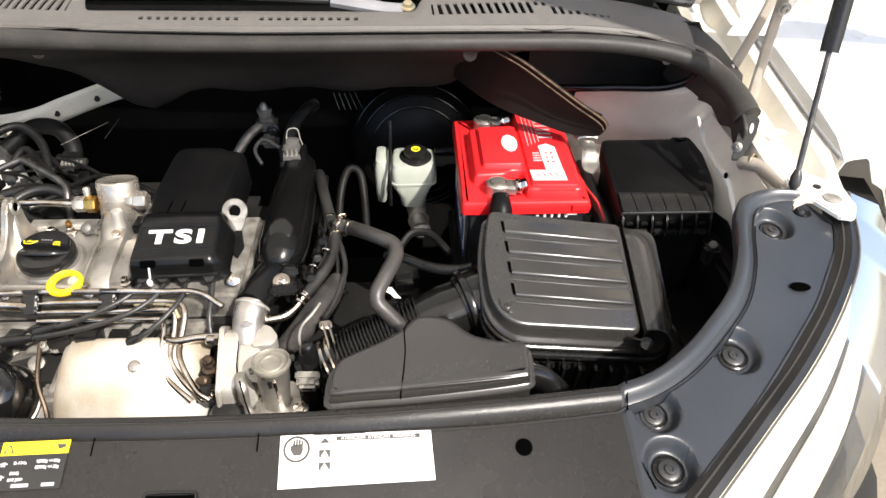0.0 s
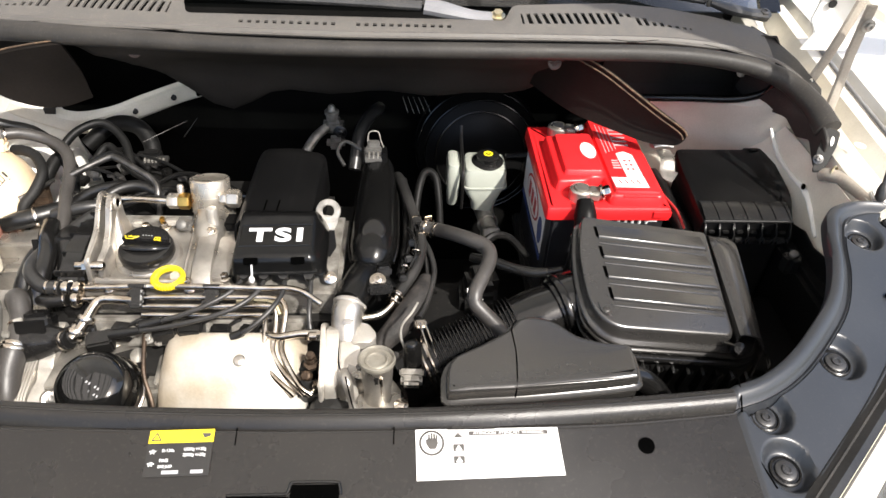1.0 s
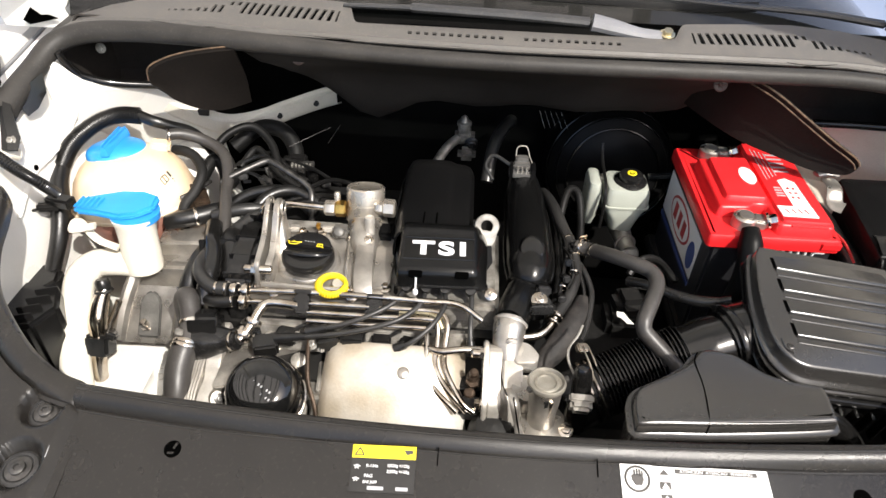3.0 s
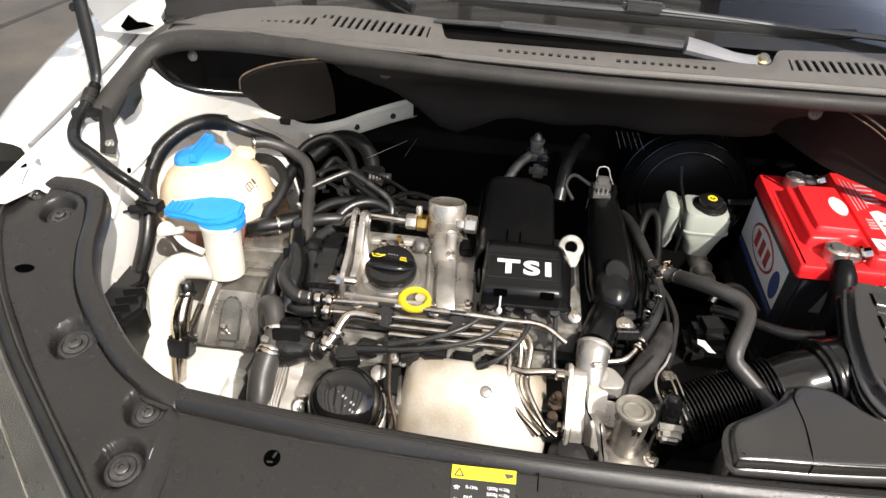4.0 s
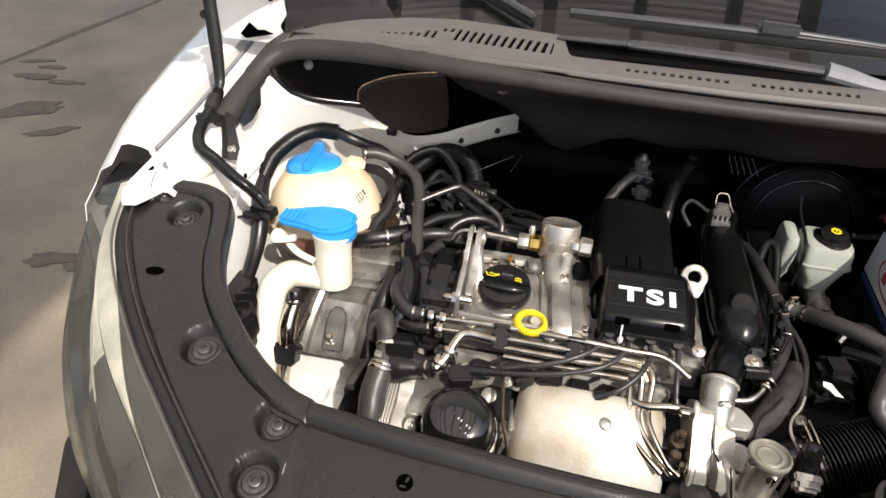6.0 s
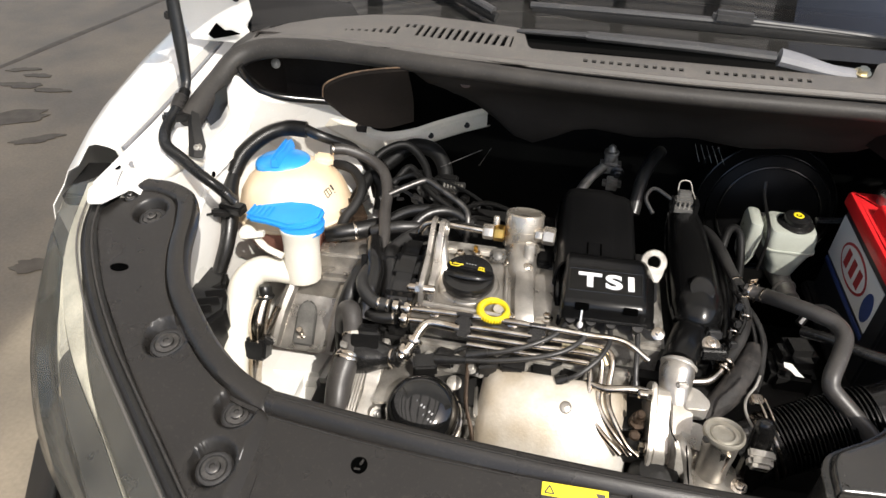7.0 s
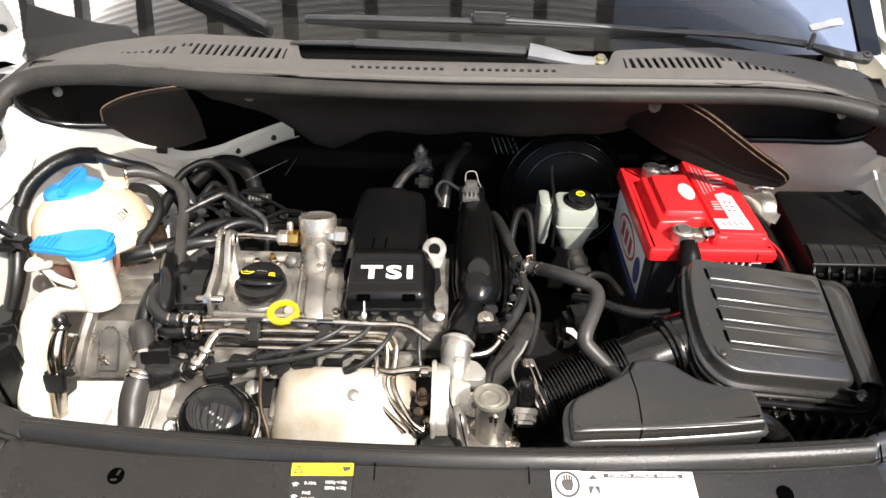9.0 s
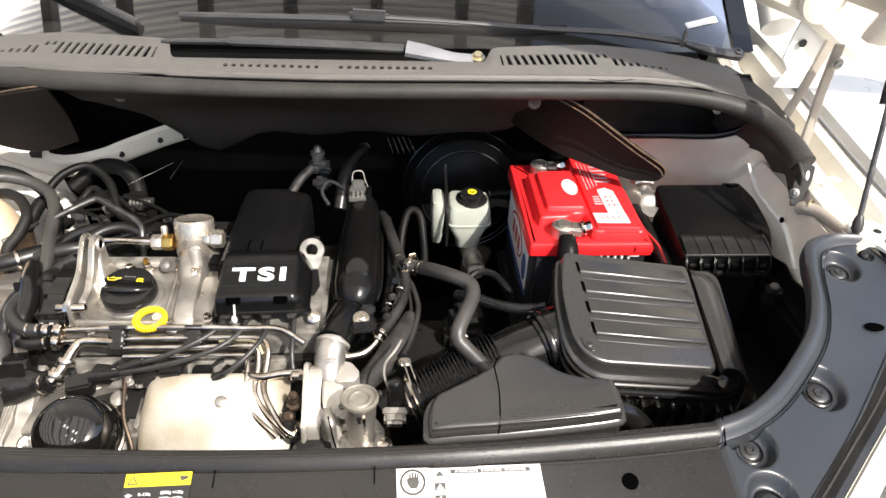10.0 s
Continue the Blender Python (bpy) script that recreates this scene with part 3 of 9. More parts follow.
    part("opening_seal", sweep([(s * a * (0.985 if s > 0 else 1.0), b, c) for a, b, c in rim], 0.0065, 10, 6), M_GLOSS, car)
    part("plenum_well", sheet([[Vector((s * x, 0.66, 0.84)), Vector((s * x, 0.70, 0.90)), Vector((s * x, 0.69, 0.98)), Vector((s * x, 0.62, 1.02))] for x in ((0.42 if s > 0 else 0.505), 0.55, 0.6, 0.66)] + [[Vector((s * 0.686, 0.62, 0.84)), Vector((s * 0.690, 0.62, 0.90)), Vector((s * 0.686, 0.60, 0.95)), Vector((s * 0.680, 0.575, 0.975))]], 0.003), M_LINER, car)
    part("well_bolt", bolt((s * (0.630 if s > 0 else 0.644), 0.632, 0.954 if s > 0 else 0.965), (0, -1, 0.3), 0.0055, 0.005), M_ALUDIRTY, car)
    # tower dome
    part("strut_tower", lathe([(0.115, 0), (0.11, 0.10), (0.095, 0.15), (0.06, 0.175), (0.02, 0.18)], (s * 0.60, 0.68, 0.60)), M_WHITE if s < 0 else M_WHITEDIRTSHADE, car)
    # lower longitudinal; the right one is coloured black for the bay's shade
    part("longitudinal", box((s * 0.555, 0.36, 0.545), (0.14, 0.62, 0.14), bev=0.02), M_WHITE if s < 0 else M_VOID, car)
    # front bumper side below the lamp
    rows = []
    for y, x in ((0.34, 0.83), (0.2, 0.815), (0.08, 0.785), (-0.04, 0.72), (-0.12, 0.60), (-0.18, 0.40)):
        rows.append([Vector((s * a, b, z)) for a, b, z in [(x - 0.05, y, 0.70), (x, y - 0.01, 0.66), (x + 0.01, y - 0.02, 0.55), (x, y - 0.02, 0.40), (x - 0.04, y, 0.22)]])
    part("bumper", sheet(rows, 0.003), M_PLASTIC, car)


for side in (-1, 1):
    fender(side)


# ---- bonnet, open above the bay ----
def bonnet():
    ob = thing("bonnet", (0, 0.74, 1.1), "open white bonnet with ribbed underside", "car bonnet")
    ax = Vector((0, -0.46, 0.888)).normalized()
    edge = [(-0.84, 0.445, 1.075), (-0.78, 0.505, 1.092), (-0.70, 0.565, 1.112), (-0.59, 0.605, 1.135), (-0.35, 0.62, 1.165), (0, 0.625, 1.18), (0.35, 0.62, 1.165), (0.59, 0.605, 1.135), (0.70, 0.565, 1.112), (0.78, 0.505, 1.092), (0.84, 0.445, 1.075)]
    edge = [(x, y - 0.03, z + 0.05) for x, y, z in edge]
    pts = curve_through(edge, 4)
    outer, inner = [], []
    for k in range(14):
        u = k / 13
        outer.append([p + ax * (0.98 * u) * (1 - 0.08 * (p.x / 0.86) ** 2) + Vector((0, 0.05, 0.02)) * math.sin(math.pi * u) * (1 - (p.x / 0.9) ** 2) + Vector((0, 0.012, 0.006)) for p in pts])
    part("skin", sheet(outer, 0.002), M_WHITE, ob)
    for k in range(5):
        u = (0.0, 0.02, 0.05, 0.07, 0.16)[k]
        d = (0.0, 0.012, 0.016, 0.006, 0.002)[k]
        inner.append([p + ax * (0.98 * u) + Vector((0, -0.7 * d, -0.5 * d)) + Vector((0, 0.004, 0)) for p in pts])
    part("rear_fold", sheet(inner, 0.002), M_WHITEDIRTSHADE, ob)
    for s in (-1, 1):
        rib = [Vector((s * 0.76, 0.51, 1.12)) + ax * (0.9 * k / 5) + Vector((0, -0.012, 0)) for k in range(6)]
        part("frame_rib", sweep(rib, 0.03, 10, 4, 0.5), M_WHITEDIRTSHADE, ob)
        d = 0.04 if s > 0 else 0.0
        part("hinge_plate", prism([(s * x, z) for x, z in ((0.684 + d, 0.985), (0.697 + d, 1.015), (0.683 + d, 1.035), (0.688 + d, 1.075), (0.70 + d, 1.125), (0.80, 1.17), (0.83, 1.06), (0.80, 0.985))], -0.004, 0.0, 0.0015, pose(0, 0.652, 0, 90, 0, 0)), M_WHITE, ob, "white painted hinge plate")
        part("hole", lathe([(0.0065, 0), (0.0065, 0.001)], (s * (0.705 + d), 0.6475, 1.062), (0, -1, 0), 16), M_VOID, ob)
        if s < 0:
            # flat black patch stands for a shaded hollow in the plate
            part("hinge_shade", prism([(-0.746, 1.019), (-0.764, 0.999), (-0.755, 0.992), (-0.706, 1.004), (-0.721, 1.009), (-0.733, 1.008)], 0.0, 0.002, 0.0, pose(0, 0.6465, 0, 90, 0, 0)), M_HOLE, ob)
        if s > 0:
            # arms coloured for the shade they stand in as well as dirt
            part("hinge_arm", sweep([(0.702, 0.56, 0.955), (0.702, 0.56, 0.969), (0.717, 0.565, 1.01), (0.730, 0.57, 1.054), (0.74, 0.575, 1.09)], 0.0085, 8, 5, 0.5), M_HINGE, ob, "dirty hinge arm, browned for its shade")
            part("hinge_arm", sweep([(0.722, 0.52, 0.935), (0.723, 0.52, 0.952), (0.725, 0.525, 0.993), (0.726, 0.53, 1.037), (0.727, 0.53, 1.10)], 0.0085, 8, 5, 0.5), M_HINGE, ob, "dirty hinge arm, browned for its shade")
            rows = [[Vector((x, y, z)), Vector((x, y - 0.012, z + 0.012)), Vector((x + 0.01, y - 0.014, z + 0.03)), Vector((x + 0.02, y - 0.03, z + 0.10)), Vector((x + 0.03, y - 0.10, z + 0.26))] for x, y, z in ((0.62, 0.655, 1.135), (0.68, 0.655, 1.115), (0.74, 0.645, 1.095), (0.80, 0.64, 1.055), (0.87, 0.65, 1.02), (0.95, 0.66, 0.99), (1.05, 0.66, 0.97))]
            part("inner_panel", sheet(rows, 0.002), M_WHITEDIRTSHADE, ob, "dusty white pressed bonnet frame")
            part("hinge_boss", lathe([(0.040, 0), (0.036, 0.006), (0.028, 0.008), (0.024, 0.003)], (0.745, 0.628, 1.135), (0, -0.95, -0.1), 28), M_WHITEDIRTSHADE, ob)
            part("hinge_pin", bolt((0.727, 0.521, 1.075), (0, -1, 0), 0.006, 0.006), M_ALUDIRTY, ob)
    return ob


bonnet()


def gas_strut(s):
    ob = thing("gas_strut", (s * 0.704, 0.323, 0.92), "thin steel gas strut with black tube holding the bonnet", "gas strut")
    a, b, c = Vector((s * 0.704, 0.323, 0.931)), Vector((s * 0.724, 0.388, 1.07)), Vector((s * 0.78, 0.54, 1.40))
    part("rod", sweep([a, b], 0.0036, 10, 2), M_DARKMETAL, ob)
    part("tube", sweep([b, c], 0.011, 14, 2), M_SATIN, ob)
    part("ball_socket", lathe([(0.004, -0.012), (0.0072, -0.007), (0.0072, 0.003), (0.0045, 0.012)], a, b - a, 12), M_BOLTDARK, ob)


gas_strut(1)


# ---- front panel over the radiator ----

front = thing("front_panel", (0, 0, 0.8), "black plastic lock carrier cover across the front of the bay", "front panel")
xs = [-0.424 + 0.848 * k / 40 for k in range(41)]
inner = [Vector((x * 0.99, 0.026 + 0.026 * (x / 0.42) ** 2, 0.8775 - 0.004 * (x / 0.42) ** 2)) for x in xs]
outer = [Vector((x, -0.20 + 0.05 * (x / 0.42) ** 2, 0.80 + 0.032 * (x / 0.42) ** 4)) for x in xs]
LIP = [(0.0, -0.05), (0.0, -0.006), (0.001, 0.0), (0.004, 0.003), (0.009, 0.0045), (0.015, 0.0035)]


def crown(x):
    """Rise of the cover's field over the line from lip to outer edge; it is highest in the middle."""
    return float(np.interp(abs(x), (0, 0.14, 0.30, 0.424), (0.003, 0.003, -0.0046, -0.0055)))


rows = []
for a, b in zip(inner, outer):
    L = (b - a).length
    e = (b - a) / L
    d = crown(a.x)
    rows.append([a + e * w + Vector((0, 0, z)) for w, z in LIP + [(0.0190, 0.0005), (0.0215, min(-0.0015, d - 0.0012)), (0.0245, d)]] + [a + e * (0.028 + (L - 0.028) * k / 8) + Vector((0, 0, d)) for k in range(9)] + [b + Vector((0, 0, -0.05)) + e * 0.006])
centre = part("centre_cover", sheet(rows, 0.003), M_TRIM, front)
part("edge_bead", sweep([a + (b - a).normalized() * 0.0095 + Vector((0, 0, 0.0040)) for a, b in zip(inner[::4], outer[::4])], 0.0013, 8, 4), M_GLOSSLID, centre)
part("edge_bead", sweep([a + (b - a).normalized() * 0.0250 + Vector((0, 0, crown(a.x) - 0.0004)) for a, b in zip(inner[::2], outer[::2])], 0.0010, 8, 3), M_GLOSSLID, centre)
LATCH = [prism([(-0.010, 0.014), (0.032, 0.014), (0.034, -0.03), (-0.012, -0.03)], 0.0, 0.0012, 0.0, pose(0, -0.056, 0.8533, 18.6, 0, 0)), prism([(-0.066, 0.004), (-0.012, 0.004), (-0.012, -0.03), (-0.066, -0.03)], 0.0, 0.0010, 0.0, pose(0, -0.056, 0.8533, 18.6, 0, 0))]
part("latch_recess", joined(*LATCH), M_HOLE, front)
part("latch_rim", sweep([(-0.066, -0.0505, 0.8545), (-0.020, -0.0500, 0.8550), (-0.0130, -0.0490, 0.8555), (-0.0105, -0.0425, 0.8580), (-0.006, -0.0405, 0.8586), (0.028, -0.0405, 0.8586), (0.0325, -0.0435, 0.8576), (0.034, -0.051, 0.855)], 0.0016, 8, 5), M_PLASTIC, front)
IN = [(0.405, 0.050), (0.424, 0.055), (0.458, 0.067), (0.494, 0.091), (0.534, 0.128), (0.572, 0.171), (0.597, 0.22), (0.612, 0.270), (0.628, 0.303), (0.66, 0.318), (0.698, 0.320)]
OUT = [(0.398, -0.17), (0.417, -0.145), (0.468, -0.052), (0.535, 0.012), (0.585, 0.062), (0.630, 0.110), (0.668, 0.152), (0.700, 0.196), (0.728, 0.235), (0.742, 0.255), (0.730, 0.285)]
WELLS = {1: [(0.4535, 0.0305, 0.024), (0.4545, -0.0235, 0.025), (0.5545, 0.0945, 0.027), (0.6610, 0.2680, 0.024), (0.7045, 0.2905, 0.012)],
         -1: [(0.4487, 0.0295, 0.024), (0.4479, -0.0275, 0.025), (0.5600, 0.0955, 0.027), (0.6740, 0.2720, 0.024), (0.7140, 0.2940, 0.012)]}


def zpanel(y):
    return 0.862 + 0.17 * y


def sunk(p):
    """Depth of the bolt wells pressed into the cover at a point."""
    d = 0.0
    for x, y, r in WELLS[1 if p.x > 0 else -1]:
        q = math.hypot(abs(p.x) - x, p.y - y) / r
        u = max(0.0, min(1.0, (1.08 - q) / 0.38 if p.x > 0 else (1.04 - q) / 0.26))
        d = max(d, (0.0125 if p.x > 0 else 0.0135) * u * u * (3 - 2 * u) * (1.0 if r > 0.015 else 0.4))
    return d


def corner(s):
    pin = curve_through([(x, y, zpanel(y) + 0.004) for x, y in IN], 26)
    pout = curve_through([(x, y, zpanel(y) - 0.003) for x, y in OUT], 26)
    lip = [(0.0, -0.018), (0.0, -0.008), (0.001, -0.002), (0.003, 0.0005), (0.008, 0.0015), (0.015, 0.0012), (0.0190, -0.0002), (0.0205, -0.0040), (0.0212, -0.0150), (0.0250, -0.0165)]
    if s > 0:
        lip = [(0.0, -0.018), (0.0, -0.008), (0.001, -0.001), (0.004, 0.002), (0.009, 0.0034), (0.014, 0.0020), (0.0175, -0.0020), (0.0200, -0.0050), (0.0222, -0.0062), (0.0245, -0.0038)]
    rows = []
    for a, b in zip(pin, pout):
        L = (b - a).length
        e = (b - a) / L
        row = [a + e * w + Vector((0, 0, z)) for w, z in lip]
        row += [a + e * (0.026 + (L - 0.026) * k / 70) + Vector((0, 0, -0.0045 - (0.0020 if k == 0 else 0.0))) for k in range(71)]
        row += [b + e * 0.003 + Vector((0, 0, -0.012)), b + e * 0.005 + Vector((0, 0, -0.05))]
        for k, p in enumerate(row):
            if s < 0 and 2 <= k < len(lip):
                # the raised lip dies away towards the joint with the centre cover
                f = max(0.0, min(1.0, (p.x - 0.43) / 0.05))
                p.z -= (1 - f) * (lip[k][1] + 0.0085) * 0.8
            p.x *= s
            p.z -= (sunk(p) if k >= len(lip) else 0.0) + 0.006 * max(0.0, min(1.0, (0.424 - s * p.x) / 0.012))
        rows.append(row)
    # right cover wears the plastic with the painted sky tint
    c = part("corner_cover", sheet(rows, 0.003), M_SKYBLACK if s > 0 else M_TRIM, front)
    nrm = Vector((0, -0.17, 1)).normalized()
    for x, y, r in WELLS[s]:
        p = Vector((s * x, y, zpanel(y) - (0.0165 if r > 0.015 else 0.0075)))
        part("bolt_collar", lathe([(r * 0.62, 0.0), (r * 0.60, 0.002), (r * 0.54, 0.0028), (r * 0.50, 0.0012), (r * 0.40, 0.0012)], p, nrm, 24) if s > 0 else lathe([(r * 0.70, 0.0), (r * 0.69, 0.0040), (r * 0.62, 0.0052), (r * 0.54, 0.0052), (r * 0.50, 0.0036), (r * 0.40, 0.0036)], p, nrm, 28), M_SATIN if s > 0 else M_BOLTDARK, c)
        head = lathe([(r * 0.42, 0.0), (r * 0.41, 0.0024), (r * 0.36, 0.0032), (r * 0.21, 0.0034), (r * 0.19, 0.0050), (r * 0.14, 0.0052), (r * 0.10, 0.0040)], p + nrm * 0.0006, nrm, 20)
        part("bolt", head if s > 0 else lathe([(r * 0.48, 0.0034), (r * 0.47, 0.0052), (r * 0.32, 0.0058), (r * 0.29, 0.0058), (r * 0.28, 0.0088), (r * 0.22, 0.0096), (r * 0.12, 0.0096), (r * 0.09, 0.0080)], p, nrm, 18), M_BOLTDARK if s > 0 else M_DARKMETAL, c)
    hx, hy = (0.6545, 0.172) if s > 0 else (0.6630, 0.1770)
    part("lock_hole", prism([(0.0115 * math.cos(2 * math.pi * k / 20), 0.0058 * math.sin(2 * math.pi * k / 20)) for k in range(20)], 0.0, 0.0012, 0.0, pose(s * hx, hy, zpanel(hy) - 0.0030, 9.6, 0, -6 * s)), M_HOLE, c)
    if s > 0:
        part("joint_gap", sweep([(x, y, zpanel(y) + z) for x, y, z in ((0.4292, 0.060, 0.0060), (0.4262, 0.0413, 0.0045), (0.4250, 0.0250, -0.0040), (0.4246, 0.008, -0.0042), (0.4258, -0.006, -0.0042), (0.4270, -0.020, -0.0042), (0.4310, -0.034, -0.0042), (0.4345, -0.046, -0.0042))], 0.0009, 6, 4), M_HOLE, c)
        part("edge_bead", sweep([b - (b - a).normalized() * 0.001 + Vector((0, 0, -0.0040)) for a, b in list(zip(pin, pout))[44::12]], 0.0018, 8, 4), M_SKYBLACK, c)
    if s < 0:
        part("joint_scratch", sweep([(s * 0.4245, 0.012, zpanel(0.012) + 0.0003), (s * 0.4235, -0.006, zpanel(-0.006) - 0.0002), (s * 0.4225, -0.022, zpanel(-0.022) - 0.0007)], 0.0004, 5, 3), M_LABELGREY, c)


for side in (-1, 1):
    corner(side)
for x in (-0.3113, 0.3211):
    h = part("clip_hole", lathe([(0.0080, -0.002), (0.0080, 0.0006)], (x, -0.0039, 0.8570), (0, -0.28, 1), 24), M_HOLE, front)
    if x < 0:
        part("clip_tongue", joined(box((x + 0.0020, -0.0010, 0.8584), (0.0024, 0.006, 0.0014), (16, 0, -24), 0.0004), box((x - 0.0010, -0.0076, 0.8564), (0.006, 0.0020, 0.0014), (16, 0, 4), 0.0004)), M_TRIM, h)
for x, z in ((-0.0648, 0.8710), (0.0798, 0.8712)):
    part("ridge_mark", box((x, -0.001, z), (0.0010, 0.016, 0.0012), (18, 0, 0), 0), M_HOLE, front)


# warning labels on the cover

wl = thing("warning_label", (0.17, -0.02, 0.865), "white paper warning label with black pictograms on the cover", "label")
MW = pose(0.0997, 0.0038, 0.8725, 19, 2.3, 2.6) @ Matrix.Diagonal((0.923, 0.81, 1, 1))
part("paper", prism([(0, 0), (0.147, 0), (0.149, -0.055), (0.0, -0.057)], 0.0, 0.0012, 0.0, MW), M_LABEL, wl)
bar = lambda x, y, w, h, z=0.0013: prism([(x, y), (x + w, y), (x + w, y - h), (x, y - h)], z, z + 0.0004, 0, MW)
part("heading_bar", bar(0.054, -0.003, 0.082, 0.0048), M_INK, wl)
lettering("ATENCIÓN  ATENÇÃO  WARNING", 0.0046, MW @ Matrix.Translation((0.095, -0.0054, 0.0019)), M_LABEL, wl, 0.0001)
part("circle", ring(MW @ Vector((0.016, -0.0155, 0.0015)), MW.to_3x3() @ Vector((0, 0, 1)), 0.0108, 0.0011, 32, 6), M_INK, wl)
part("pictogram", joined(prism([(0.010, -0.012), (0.013, -0.0105), (0.021, -0.0105), (0.0225, -0.016), (0.020, -0.0225), (0.0135, -0.0225), (0.0105, -0.017)], 0.0013, 0.0017, 0, MW), bar(0.0125, -0.0055, 0.0018, 0.007), bar(0.0152, -0.0045, 0.0018, 0.007), bar(0.0178, -0.005, 0.0018, 0.007), bar(0.0203, -0.0065, 0.0016, 0.006)), M_INK, wl)
for k in range(3):
    y = -0.004 - 0.0135 * k
    tri = prism([(0.038, y - 0.006), (0.043, y), (0.048, y - 0.006)], 0.0013, 0.0017, 0, MW)
    if k:
        part("pictogram", joined(bar(0.0375, y, 0.011, 0.008)), M_INK, wl)
        part("arrow", prism([(0.0395, y - 0.007), (0.043, y - 0.001), (0.0465, y - 0.007)], 0.0018, 0.0021, 0, MW), M_LABEL, wl)
    else:
        part("pictogram", tri, M_INK, wl)

yl = thing("coolant_label", (-0.11, -0.02, 0.865), "yellow and black refrigerant label with white print on the cover", "label")
MY = pose(-0.1427, 0.0046, 0.8720, 18.6, -1.2, 0.8) @ Matrix.Diagonal((0.905, 0.885, 1, 1))
part("black_field", prism([(0, -0.013), (0.064, -0.013), (0.064, -0.047), (0.0, -0.047)], 0.0, 0.001, 0, MY), M_BLACKLABEL, yl)
part("yellow_field", prism([(0.0, 0), (0.064, 0), (0.064, -0.0132), (0, -0.0132)], 0.0, 0.0012, 0, MY), M_YELLOWLABEL, yl)
part("warning_triangle", joined(*[sweep([MY @ Vector((a[0], a[1], 0.0014)), MY @ Vector((b[0], b[1], 0.0014))], 0.0006, 6, 1) for a, b in (((0.003, -0.0105), (0.012, -0.0105)), ((0.012, -0.0105), (0.0075, -0.003)), ((0.0075, -0.003), (0.003, -0.0105)))]), M_INK, yl)
part("pictogram", prism([(0.052, -0.004), (0.061, -0.004), (0.061, -0.007), (0.055, -0.009)], 0.0012, 0.0015, 0, MY), M_INK, yl)
for text, x, y, sz in (("R-134a", 0.021, -0.021, 0.0042), ("1|525g +/-25g", 0.047, -0.0200, 0.0040), ("2|525g +/-25g", 0.047, -0.0258, 0.0040), ("PAG", 0.018, -0.031, 0.0045), ("SAE J639", 0.020, -0.037, 0.0038)):
    lettering(text, sz, MY @ Matrix.Translation((x, y, 0.0011)), M_PRINT, yl, 0.0002, 0.00008)
for x, y in ((0.006, -0.0215), (0.006, -0.034)):
    part("snowflake", joined(*[box(MY @ Vector((x, y, 0.0012)), (0.006, 0.0009, 0.0005), (20, 0, a), 0) for a in (0, 60, 120)]), M_PRINT, yl)
for x, w in ((0.018, 0.016), (0.046, 0.012)):
    part("print_bar", prism([(x, -0.041), (x + w, -0.041), (x + w, -0.0445), (x, -0.0445)], 0.001, 0.0014, 0, MY), M_LABELGREY, yl)


